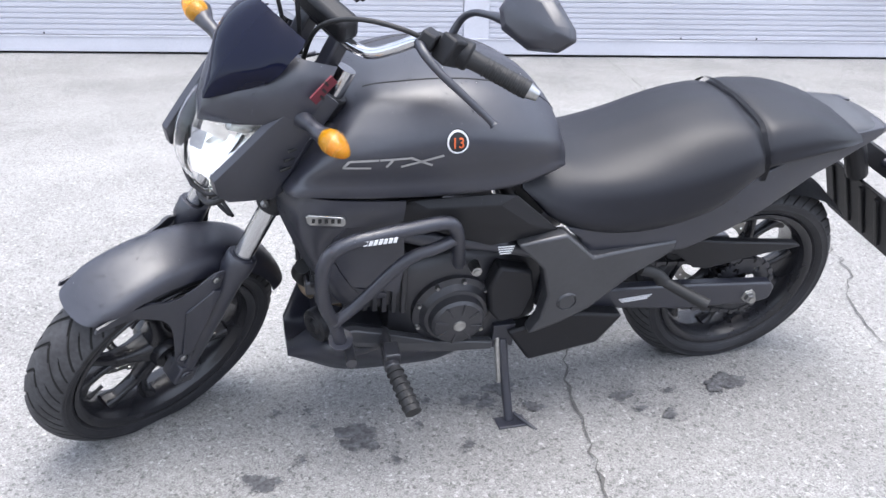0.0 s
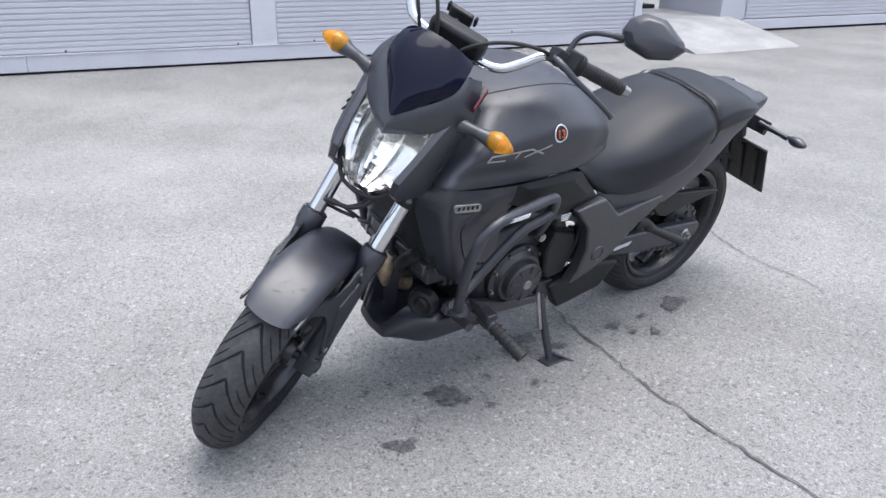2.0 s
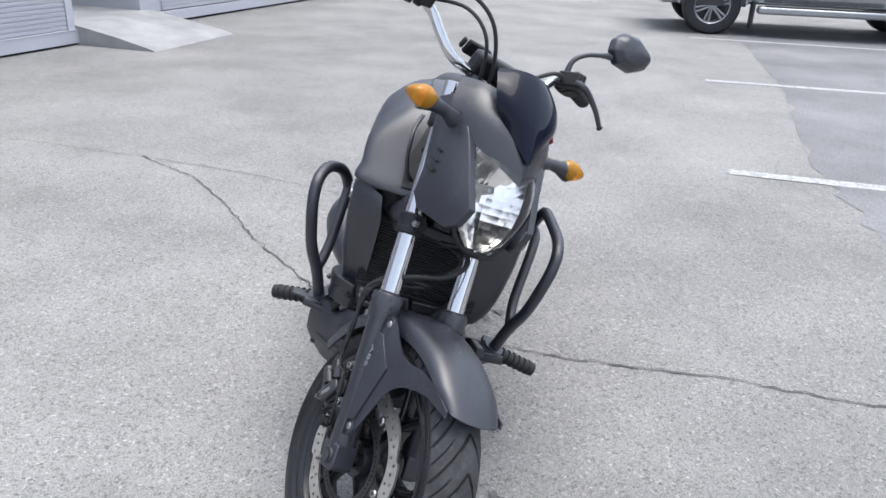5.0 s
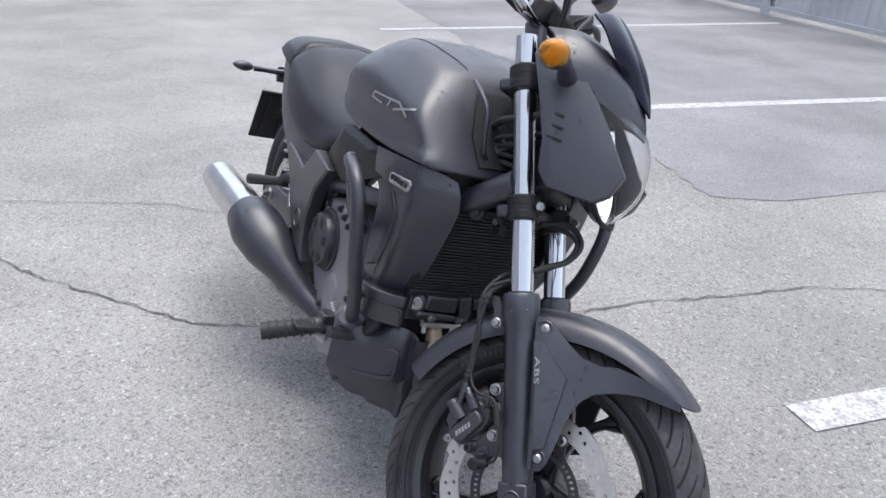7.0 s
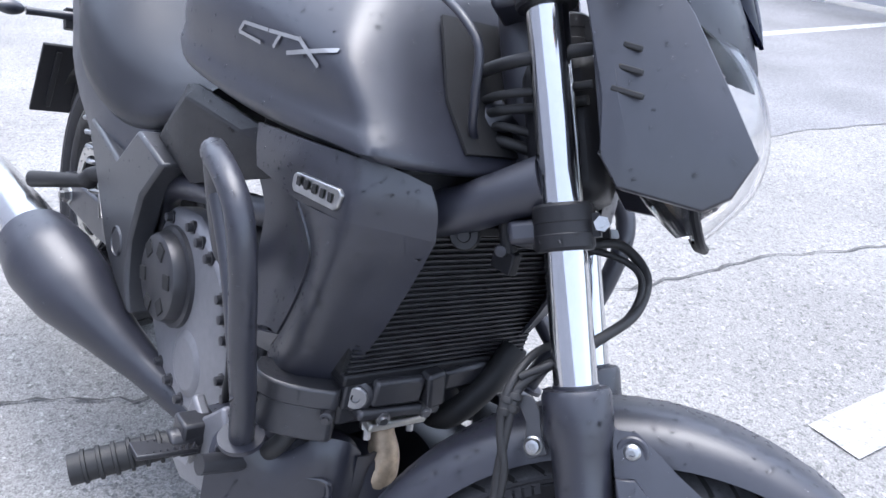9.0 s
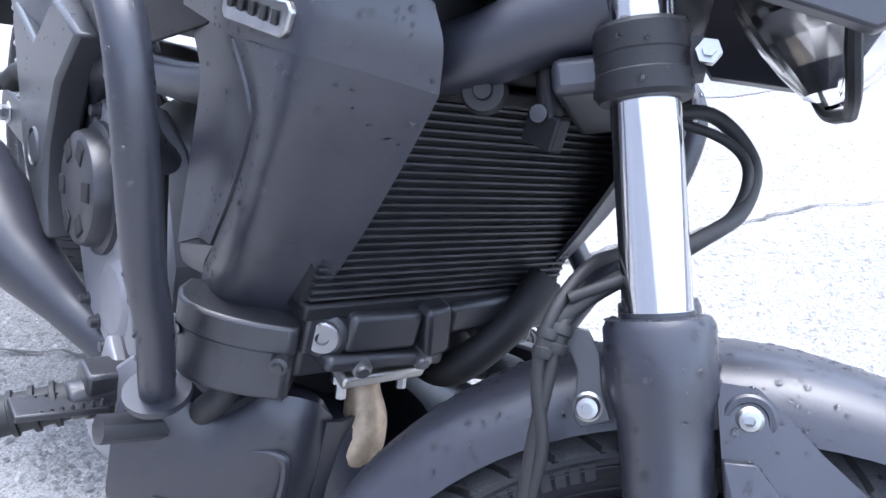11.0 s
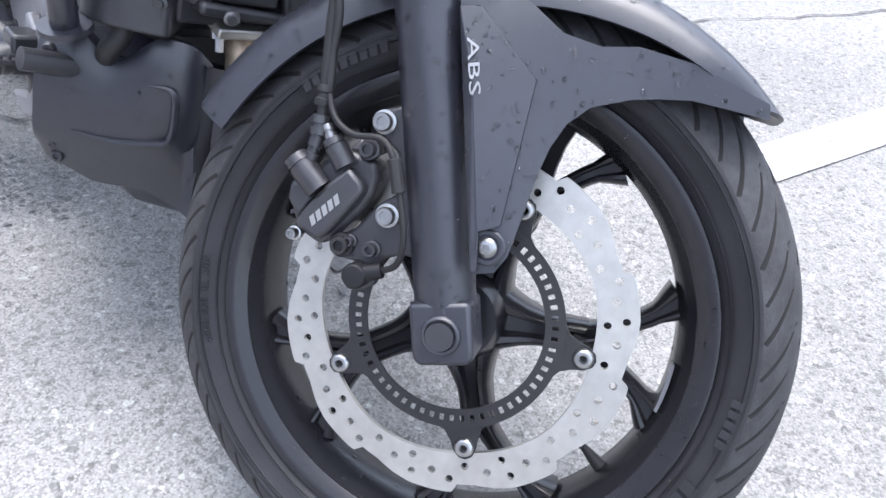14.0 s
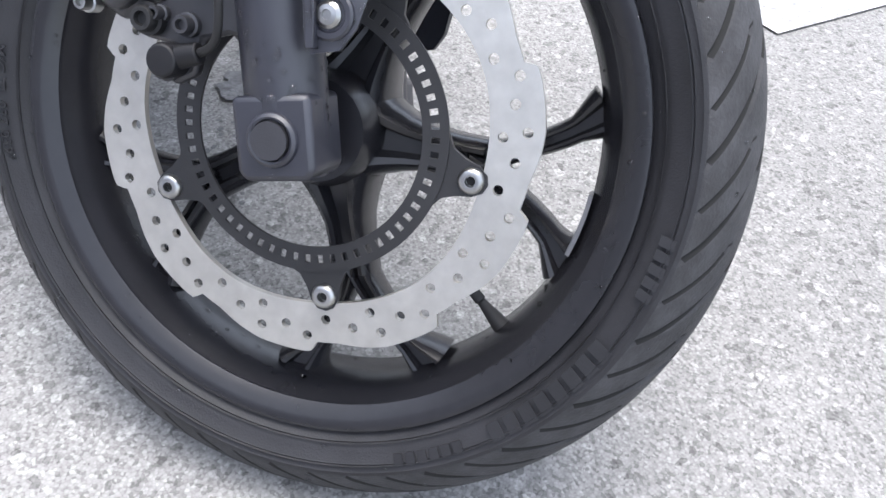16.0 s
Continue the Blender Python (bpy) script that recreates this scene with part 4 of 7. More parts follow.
for sgn in (-1, 1):
    rows = []
    for i in range(len(COVER_LOW)):
        p, q = Vector(COVER_LOW[i]), Vector(COVER_TOP[i])
        rows.append([p.lerp(q, t) for t in (0, 0.25, 0.5, 0.75, 1)])
    bm = bmesh.new()
    ring_faces(bm, [[(f, sgn * cover_out(f, a), a) for f, a in r] for r in rows], closed=False)
    bmesh.ops.recalc_face_normals(bm, faces=bm.faces)
    bmesh.ops.solidify(bm, geom=bm.faces[:], thickness=0.005)
    front_part("fork_cover", bm, MATTE_BLACK, "angular matte black fork cover", 35, 0, mudguard)
    bm = bmesh.new()
    panel = [(0.0285, 0.053), (0.034, 0.053), (0.037, 0.085), (0.0545, 0.088), (0.0865, 0.200), (0.0475, 0.260), (0.0300, 0.262)]
    lo, hi = [], []
    for f, a in panel:
        edge = 0.0048 if f > 0.04 else 0.0075
        lo.append(bm.verts.new((f, sgn * (cover_out(f, a) - 0.004), a)))
        hi.append(bm.verts.new((f, sgn * (cover_out(f, a) + edge), a)))
    mid = bm.verts.new((0.0385, sgn * (cover_out(0.0385, 0.20) + 0.0092), 0.205))
    k = len(panel)
    for i in range(k):
        j = (i + 1) % k
        bm.faces.new((lo[i], lo[j], hi[j], hi[i]))
        bm.faces.new((hi[i], hi[j], mid))
    front_part("cover_panel", bm, MATTE_BLACK, "", 12, 0.0008, mudguard)
    for f, a in ((0.046, 0.2825), (0.0425, 0.0715)):
        y0 = cover_out(f, a)
        bm = bmesh.new()
        lathe(bm, [(0.0150, -0.004), (0.0150, 0.001), (0.0135, 0.0022), (0.0105, 0.0022), (0.0095, 0.0005), (0.0, 0.0005)], (f, sgn * y0, a), axis=(0, sgn, 0), n=24)
        front_part("screw_seat", bm, MATTE_BLACK, "", 30, 0, mudguard)
        bm = bmesh.new()
        lathe(bm, [(0.0, 0.0028), (0.0028, 0.0028), (0.0030, 0.0048), (0.0058, 0.0042), (0.0080, 0.0022), (0.0084, 0.0)], (f, sgn * y0, a), axis=(0, sgn, 0), n=20)
        front_part("cover_screw", bm, BOLT, "", 30, 0, mudguard)
bm = bmesh.new()
write_bars(bm, "ABS", 0.0235, lambda x, z, h: (0.0360 + z * 0.55, -cover_out(0.036, 0.236 - x * 1.15) - 0.0098 - h, 0.236 - x * 1.15), 0.0008)
front_part("abs_lettering", bm, SILVER_MARK, "silver letters ABS", 0, 0, mudguard)

# caliper: body, faced bridge, two barrels, bracket, pins and bolts
def flat_piece(outline, y0, y1):
    return plate(bmesh.new(), outline, y0, y1, lambda x, z, y: (x, y, z))


caliper = front_part("brake_caliper", flat_piece([(-0.129, 0.129), (-0.124, 0.140), (-0.112, 0.138), (-0.098, 0.148), (-0.076, 0.158), (-0.062, 0.150), (-0.052, 0.146), (-0.049, 0.132), (-0.056, 0.116),
                                                  (-0.064, 0.106), (-0.092, 0.082), (-0.108, 0.076), (-0.126, 0.090), (-0.131, 0.108)], -0.094, -0.062), ENGINE, "dark grey two-piston brake caliper", 30, 0.005)
front_part("caliper_face", flat_piece([(-0.126, 0.0975), (-0.1045, 0.1180), (-0.0935, 0.1275), (-0.0715, 0.1420), (-0.0610, 0.128), (-0.059, 0.1205), (-0.0945, 0.0870), (-0.1055, 0.0815)], -0.107, -0.090), ENGINE, "", 30, 0.004, caliper)
front_part("caliper_shoulder", flat_piece([(-0.131, 0.118), (-0.126, 0.134), (-0.114, 0.132), (-0.104, 0.120), (-0.122, 0.100)], -0.101, -0.088), ENGINE, "", 30, 0.004, caliper)
for p, q, r in (((-0.101, -0.099, 0.124), (-0.121, -0.100, 0.1535), 0.0118), ((-0.0765, -0.098, 0.142), (-0.0865, -0.099, 0.1665), 0.0102)):
    bm = bmesh.new()
    p, q = Vector(p), Vector(q)
    tube(bm, [p, p.lerp(q, 0.72), p.lerp(q, 0.73), p.lerp(q, 0.78), p.lerp(q, 0.79), q], [r, r, r * 0.86, r * 0.86, r * 0.95, r * 0.88], 20, 1)
    front_part("piston_barrel", bm, ENGINE, "", 30, 0, caliper)
for p, q, r in (((-0.0865, -0.099, 0.165), (-0.0905, -0.099, 0.178), 0.0055), ((-0.110, -0.098, 0.146), (-0.0985, -0.099, 0.170), 0.0062), ((-0.0985, -0.099, 0.170), (-0.0945, -0.099, 0.186), 0.0075)):
    bm = bmesh.new()
    p, q = Vector(p), Vector(q)
    tube(bm, [p, p.lerp(q, 0.4), p.lerp(q, 0.42), p.lerp(q, 0.6), p.lerp(q, 0.62), q], [r, r, r * 0.8, r * 0.8, r, r * 0.9], 14, 1)
    front_part("hose_union", bm, ALLOY if r < 0.006 else ENGINE, "", 30, 0, caliper)
front_part("caliper_bracket", flat_piece([(-0.046, 0.187), (-0.020, 0.190), (-0.020, 0.060), (-0.034, 0.064), (-0.052, 0.062), (-0.060, 0.040), (-0.076, 0.034), (-0.086, 0.042), (-0.076, 0.060),
                                          (-0.096, 0.066), (-0.098, 0.080), (-0.074, 0.090), (-0.054, 0.108), (-0.046, 0.112), (-0.034, 0.116), (-0.032, 0.150), (-0.046, 0.166), (-0.050, 0.178)], -0.092, -0.082), ENGINE, "", 30, 0.003, caliper)
for f, a, r, m, y0 in ((-0.0406, 0.1767, 0.0098, BOLT, -0.094), (-0.0441, 0.099, 0.0098, BOLT, -0.094), (-0.0555, 0.155, 0.0085, ENGINE, -0.094), (-0.086, 0.076, 0.0100, RUBBER, -0.096), (-0.0785, 0.0790, 0.0055, ENGINE, -0.094),
                       (-0.0600, 0.071, 0.0075, ENGINE, -0.094), (-0.0780, 0.043, 0.0060, ENGINE, -0.094), (-0.128, 0.088, 0.0060, BOLT, -0.096), (-0.0345, 0.131, 0.0055, ENGINE, -0.094)):
    bm = bmesh.new()
    lathe(bm, [(0.0, 0.0065), (r * 0.42, 0.0065), (r * 0.46, 0.0105), (r * 0.72, 0.0105), (r * 0.80, 0.0090), (r * 0.82, 0.003), (r * 1.05, 0.0025), (r * 1.05, -0.006)], (f, y0, a), axis=(0, -1, 0), n=20)
    front_part("caliper_bolt", bm, m, "", 30, 0, caliper)
bm = bmesh.new()
plain_bars(bm, 5, 0.034, 0.0080, lambda x, z, h: (-0.1075 + x * 0.83 - z * 0.35, -0.1072 - h, 0.0935 + x * 0.58 + z * 0.92), 0.2, 0.0006)
front_part("caliper_lettering", bm, SILVER_MARK, "worn white plain lettering", 0, 0, caliper)
bm = bmesh.new()
tube(bm, [(-0.0945, -0.099, 0.184), (-0.0900, -0.099, 0.205), (-0.078, -0.102, 0.26), (-0.064, -0.105, 0.31), (-0.054, -0.100, 0.340), (-0.036, -0.078, 0.358), (-0.02, -0.040, 0.366), (-0.012, 0.0, 0.375)], 0.0045, 10)
front_part("brake_hose", bm, RUBBER, "black rubber brake hose")
bm = bmesh.new()
tube(bm, [(-0.086, -0.100, 0.205), (-0.0835, -0.100, 0.215), (-0.080, -0.100, 0.235), (-0.070, -0.104, 0.27), (-0.070, -0.107, 0.31), (-0.060, -0.104, 0.345), (-0.040, -0.080, 0.372), (-0.02, -0.045, 0.380), (-0.01, 0.01, 0.380)], 0.0042, 10)
front_part("brake_hose", bm, RUBBER, "black rubber brake hose")
bm = bmesh.new()
tube(bm, [(-0.086, -0.100, 0.205), (-0.080, -0.104, 0.182), (-0.064, -0.109, 0.168), (-0.040, -0.114, 0.163), (-0.030, -0.117, 0.150), (-0.0265, -0.117, 0.125), (-0.025, -0.117, 0.085), (-0.034, -0.110, 0.060), (-0.055, -0.100, 0.052)], 0.0028, 10)
front_part("sensor_cable", bm, RUBBER, "thin black sensor cable")
bm = bmesh.new()
rod(bm, (-0.0285, -0.116, 0.146), (-0.0265, -0.117, 0.118), 0.0058, n=12)
front_part("cable_sleeve", bm, RUBBER, "black rubber cable sleeve", 30, 0.001)
bm = bmesh.new()
tube(bm, [(-0.074, -0.100, 0.0505), (-0.050, -0.101, 0.0535)], [0.0085, 0.0068], 16, 1)
lathe(bm, [(0.0, 0.012), (0.0100, 0.011), (0.0112, 0.008), (0.0112, -0.012)], (-0.0740, -0.098, 0.0500), axis=(0, -1, 0), n=20)
front_part("speed_sensor", bm, PLASTIC, "black wheel speed sensor", 30, 0.001)
for p, ax, r in (((-0.0580, -0.1015, 0.3320), (0.32, 0.15, 0.93), 0.0082), ((-0.0640, -0.1050, 0.3300), (0.30, 0.08, 0.94), 0.0070), ((-0.0905, -0.0995, 0.2020), (0.3, 0, 0.95), 0.0068)):
    bm = bmesh.new()
    lathe(bm, [(0.003, -0.009), (r * 0.9, -0.009), (r, -0.007), (r, -0.003), (r * 0.82, -0.002), (r * 0.82, 0.002), (r, 0.003), (r, 0.007), (r * 0.9, 0.009), (0.003, 0.009)], p, axis=ax, n=18)
    front_part("hose_clip", bm, RUBBER, "black rubber hose clip", 30)
bm = bmesh.new()
plate(bm, [(-0.056, 0.330), (-0.050, 0.338), (-0.040, 0.336), (-0.034, 0.322), (-0.034, 0.298), (-0.030, 0.282), (-0.048, 0.278), (-0.052, 0.284), (-0.048, 0.312), (-0.052, 0.324)], -0.094, -0.0915, lambda x, z, y: (x, y, z))
bracket = front_part("hose_bracket", bm, SATIN_GREY, "", 30, 0.001)
bm = bmesh.new()
lathe(bm, [(0.0, 0.006), (0.003, 0.006), (0.0032, 0.008), (0.0062, 0.0075), (0.0075, 0.003), (0.0090, 0.002), (0.0090, 0.0)], (-0.0428, -0.094, 0.2908), axis=(0, -1, 0), n=18)
front_part("bracket_bolt", bm, BOLT, "", 30, 0, bracket)


for pts, r in (([(0.0, 0.0, 0.475), (0.045, 0.028, 0.475), (0.070, 0.028, 0.44), (0.058, -0.01, 0.405), (0.026, -0.07, 0.385), (-0.03, -0.09, 0.36), (-0.06, -0.10, 0.34)], 0.0055),
               ([(-0.01, 0.01, 0.48), (0.045, 0.02, 0.46), (0.065, 0.015, 0.435), (0.05, -0.02, 0.40), (0.01, -0.08, 0.375), (-0.05, -0.10, 0.355)], 0.0038)):
    bm = bmesh.new()
    tube(bm, pts, r, 10)
    front_part("hose_loop", bm, RUBBER, "black hose looping under the headlight")

# headlight, nose cowl, screen
def sheet(rows, thick=0.004, sub_rows=3, sub_cols=4, both=True):
    """A smooth shell from rows of points given from the middle outwards, mirrored to both sides."""
    rows = [smooth_line([Vector(p) for p in r], sub_cols) for r in rows]
    cols = [smooth_line([r[i] for r in rows], sub_rows) for i in range(len(rows[0]))]
    rings = []
    for j in range(len(cols[0])):
        half = [cols[i][j] for i in range(len(cols))]
        rings.append(([Vector((p.x, -p.y, p.z)) for p in half[:0:-1]] if both else []) + half)
    bm = bmesh.new()
    ring_faces(bm, rings, closed=False)
    bmesh.ops.remove_doubles(bm, verts=bm.verts, dist=5e-4)
    bmesh.ops.recalc_face_normals(bm, faces=bm.faces)
    bmesh.ops.solidify(bm, geom=bm.faces[:], thickness=thick)
    return bm


def lamp_rows(inset):
    out = []
    for a, hw, fc, fe in ((0.470, 0.024, 0.128, 0.118), (0.485, 0.044, 0.150, 0.120), (0.51, 0.066, 0.178, 0.122), (0.545, 0.083, 0.195, 0.128),
                          (0.585, 0.092, 0.200, 0.128), (0.63, 0.094, 0.192, 0.120), (0.685, 0.086, 0.165, 0.105)):
        hw -= inset * 0.4
        fc -= inset
        out.append([(fc, 0, a), (fe + (fc - fe) * 0.82 - inset * 0.0, hw * 0.5, a), (fe + (fc - fe) * 0.4, hw * 0.85, a), (fe - inset * 0.3, hw, a)])
    return out


lens = front_part("headlight", sheet(lamp_rows(0.0), 0.003), LENS, "clear multi-facet headlight", 60)
lens.visible_shadow = False
bm = bmesh.new()
hw_rows = []
for i in range(13):
    t = i / 12
    a = 0.476 + 0.20 * t
    hw = np.interp(a, [0.47, 0.485, 0.51, 0.545, 0.585, 0.63, 0.69], [0.018, 0.038, 0.060, 0.077, 0.086, 0.088, 0.08])
    row = []
    for j in range(17):
        s = -1 + 2 * j / 16
        depth = 0.062 * (1 - s * s) * math.sin(math.pi * (0.08 + 0.84 * t))
        facet = 0.0016 * math.cos(11 * s) * (1 if 3 < i < 9 else 0.2)
        row.append((0.116 - depth + facet, s * hw, a))
    hw_rows.append(row)
ring_faces(bm, hw_rows, closed=False)
front_part("reflector", bm, REFLECT, "faceted chrome reflector", 0, 0, lens)
bm = bmesh.new()
lathe(bm, [(0.0, 0.055), (0.008, 0.052), (0.011, 0.03), (0.013, 0.0)], (0.06, 0, 0.60), axis=(1, 0, 0), n=16)
front_part("bulb", bm, BOLT, "", 40, 0, lens)
bm = bmesh.new()
hull_box(bm, (0.005, 0, 0.59), (0.08, 0.13, 0.15))
front_part("headlight_housing", bm, PLASTIC, "", 40, 0.02)
bm = bmesh.new()
tube(bm, [(0.128, 0.0, 0.462), (0.122, 0.04, 0.470), (0.118, 0.066, 0.498), (0.118, 0.086, 0.54), (0.118, 0.097, 0.59), (0.11, 0.099, 0.64)], 0.005, 8)
mirror_y(bm)
front_part("headlight_rim", bm, PLASTIC)
cowl = front_part("nose_cowl", sheet([
    [(0.190, 0, 0.612), (0.170, 0.045, 0.636), (0.130, 0.092, 0.668), (0.078, 0.128, 0.700)],
    [(0.193, 0, 0.640), (0.174, 0.047, 0.664), (0.134, 0.096, 0.694), (0.078, 0.132, 0.722)],
    [(0.188, 0, 0.680), (0.172, 0.050, 0.702), (0.132, 0.098, 0.728), (0.072, 0.130, 0.752)],
    [(0.165, 0, 0.730), (0.150, 0.052, 0.750), (0.118, 0.092, 0.770), (0.062, 0.118, 0.785)],
    [(0.130, 0, 0.775), (0.118, 0.050, 0.790), (0.094, 0.084, 0.800), (0.045, 0.104, 0.808)]]), MATTE_BLACK, "matte black pointed nose cowl")
front_part("windscreen", sheet([
    [(0.200, 0, 0.655), (0.1995, 0.003, 0.657), (0.198, 0.006, 0.659), (0.197, 0.009, 0.662)],
    [(0.200, 0, 0.690), (0.192, 0.022, 0.697), (0.180, 0.040, 0.706), (0.166, 0.055, 0.716)],
    [(0.194, 0, 0.735), (0.189, 0.034, 0.740), (0.176, 0.062, 0.748), (0.154, 0.084, 0.758)],
    [(0.178, 0, 0.785), (0.174, 0.034, 0.788), (0.163, 0.062, 0.792), (0.142, 0.087, 0.796)],
    [(0.160, 0, 0.826), (0.156, 0.030, 0.826), (0.146, 0.056, 0.824), (0.127, 0.083, 0.820)],
    [(0.150, 0, 0.843), (0.146, 0.026, 0.842), (0.137, 0.050, 0.838), (0.119, 0.074, 0.832)]], 0.004), GLOSS_DARK, "small glossy smoked black fly screen", 60)
ARM = [(0.032, 0.752), (0.075, 0.765), (0.105, 0.728), (0.132, 0.668), (0.158, 0.592), (0.176, 0.536), (0.150, 0.503), (0.124, 0.493), (0.052, 0.519), (0.040, 0.548), (0.046, 0.600), (0.040, 0.680)]
for sgn in (-1, 1):
    def arm_out(f, a):
        return 0.136 - 0.046 * min(1.0, max(0.0, (f - 0.03) / 0.14)) - 0.010 * max(0.0, (0.56 - a) / 0.06)

    bm = bmesh.new()
    inner_o = [(0.088 + (f - 0.088) * 0.62, 0.608 + (a - 0.608) * 0.66) for f, a in ARM]
    lo = [bm.verts.new((f, sgn * (arm_out(f, a) - 0.016), a)) for f, a in ARM]
    hi = [bm.verts.new((f, sgn * arm_out(f, a), a)) for f, a in ARM]
    top = [bm.verts.new((f, sgn * (arm_out(f, a) + 0.006), a)) for f, a in inner_o]
    k = len(ARM)
    for i in range(k):
        j = (i + 1) % k
        bm.faces.new((lo[i], lo[j], hi[j], hi[i]))
        bm.faces.new((hi[i], hi[j], top[j], top[i]))
    bm.faces.new(top)
    bm.faces.new(lo)
    bmesh.ops.triangulate(bm, faces=[f for f in bm.faces if len(f.verts) > 4])
    arm = front_part("headlight_side_cover", bm, MATTE_BLACK, "angular matte black headlight side cover", 25, 0.003)
    for j in range(3):
        f0, a0 = 0.062 + 0.004 * j, 0.600 + 0.020 * j
        bm = bmesh.new()
        hull_box(bm, (f0 + 0.006, sgn * (arm_out(f0, a0) + 0.0045), a0), (0.030 - 0.006 * j, 0.0045, 0.0055), Matrix.Rotation(radians(24), 3, "Y"))
        front_part("side_louvre", bm, RUBBER, "", 30, 0.0015, arm)
    # indicator
    bm = bmesh.new()
    tube(bm, [(0.085, sgn * 0.12, 0.705), (0.092, sgn * 0.15, 0.711), (0.094, sgn * 0.175, 0.713), (0.088, sgn * 0.208, 0.716)], [0.018, 0.0125, 0.015, 0.0245], 14)
    ind = front_part("front_indicator", bm, MATTE_BLACK, "black indicator stalk with amber lens")
    bm = bmesh.new()
    bmesh.ops.create_uvsphere(bm, u_segments=20, v_segments=12, radius=1)
    for v in bm.verts:
        x, y, z = v.co
        v.co = Vector((0.094 + 0.024 * x, sgn * (0.210 + 0.038 * y * (1.0 if y > 0 else 0.85)), 0.717 + 0.023 * z * (1 - 0.35 * max(0, y))))
    front_part("indicator_lens", bm, AMBER, "amber indicator lens", 60, 0, ind)
    bm = bmesh.new()
    bmesh.ops.create_uvsphere(bm, u_segments=12, v_segments=8, radius=0.014, matrix=Matrix.Translation((0.094, sgn * 0.208, 0.717)))
    front_part("indicator_bulb", bm, AMBER, "", 60, 0, ind)

# handlebar, controls and mirrors
bar_pts = [(0.0, 0.0, 0.835), (0.005, 0.06, 0.838), (0.0, 0.115, 0.850), (-0.012, 0.15, 0.885), (-0.022, 0.18, 0.922), (-0.032, 0.22, 0.940), (-0.06, 0.29, 0.950), (-0.105, 0.372, 0.957)]
bm = bmesh.new()
tube(bm, [(x, -y, z) for x, y, z in bar_pts[:0:-1]] + bar_pts, 0.0112, 16)
handlebar = front_part("handlebar", bm, CHROME, "wide chrome handlebar")
for sgn in (-1, 1):
    bm = bmesh.new()
    hull_box(bm, (0.0, sgn * 0.045, 0.80), (0.036, 0.03, 0.09))
    front_part("riser", bm, MATTE_BLACK, "", 40, 0.006, handlebar)
    bm = bmesh.new()
    tube(bm, [(-0.045, sgn * 0.262, 0.947), (-0.06, sgn * 0.29, 0.950), (-0.103, sgn * 0.370, 0.957)], [0.0185, 0.0165, 0.0165], 18)
    front_part("grip", bm, RUBBER, "ribbed black rubber grip", 30, 0, handlebar)
    for j in range(9):
        t = 0.08 + 0.1 * j
        bm = bmesh.new()
        lathe(bm, [(0.0165, -0.002), (0.0178, -0.0015), (0.0178, 0.0015), (0.0165, 0.002)], Vector((-0.06, sgn * 0.29, 0.95)).lerp(Vector((-0.103, sgn * 0.37, 0.957)), t), axis=(-0.043, sgn * 0.08, 0.007), n=18)
        front_part("grip_rib", bm, RUBBER, "", 30, 0, handlebar)
    bm = bmesh.new()
    rod(bm, (-0.103, sgn * 0.370, 0.957), (-0.112, sgn * 0.388, 0.9585), 0.0145, 0.010)
    front_part("bar_end", bm, BOLT, "", 40, 0, handlebar)
    bm = bmesh.new()
    rod(bm, (-0.030, sgn * 0.225, 0.943), (-0.052, sgn * 0.268, 0.949), 0.026, n=14)
    hull_box(bm, (-0.02, sgn * 0.245, 0.945), (0.05, 0.035, 0.05))
    front_part("switch_housing", bm, PLASTIC, "", 40, 0.005, handlebar)
    bm = bmesh.new()
    hull_box(bm, (0.005, sgn * 0.212, 0.938), (0.055, 0.028, 0.036), Matrix.Rotation(radians(sgn * 25), 3, "Z"))
    rod(bm, (-0.022, sgn * 0.205, 0.936), (-0.028, sgn * 0.222, 0.94), 0.02, n=14)
    front_part("lever_bracket", bm, PLASTIC, "", 40, 0.004, handlebar)
    bm = bmesh.new()
    tube(bm, [(0.025, sgn * 0.21, 0.932), (0.035, sgn * 0.235, 0.926), (0.025, sgn * 0.275, 0.915), (0.0, sgn * 0.325, 0.905), (-0.03, sgn * 0.375, 0.893), (-0.035, sgn * 0.385, 0.890)],
         [0.009, 0.0085, 0.007, 0.0065, 0.006, 0.0085], 12)
    front_part("lever", bm, MATTE_BLACK, "slim matte black hand lever", 50, 0, handlebar)
    bm = bmesh.new()
    tube(bm, [(-0.03, sgn * 0.225, 0.955), (-0.025, sgn * 0.228, 0.995), (-0.012, sgn * 0.25, 1.02), (0.0, sgn * 0.285, 1.035), (0.005, sgn * 0.315, 1.045)], [0.008, 0.0065, 0.006, 0.006, 0.010], 12)
    mirror = front_part("mirror", bm, MATTE_BLACK, "matte black angular rear mirror", 50, 0, handlebar)
    MIR = [(0.300, 1.055), (0.302, 1.085), (0.325, 1.110), (0.370, 1.120), (0.428, 1.098), (0.440, 1.085), (0.425, 1.055), (0.380, 1.030), (0.325, 1.030)]
    bm = bmesh.new()
    cen = (0.365, 1.075)
    rings = []
    for s, x in ((0.25, 0.042), (0.7, 0.036), (0.95, 0.022), (1.0, 0.008), (0.97, 0.0)):
        rings.append([(x, sgn * (cen[0] + (l - cen[0]) * s), cen[1] + (a - cen[1]) * s) for l, a in MIR])
    ring_faces(bm, rings)
    part("mirror_shell", moved(bm, MF), MATTE_BLACK, handlebar, "matte black mirror shell", 30, 0.003)
    bm = bmesh.new()
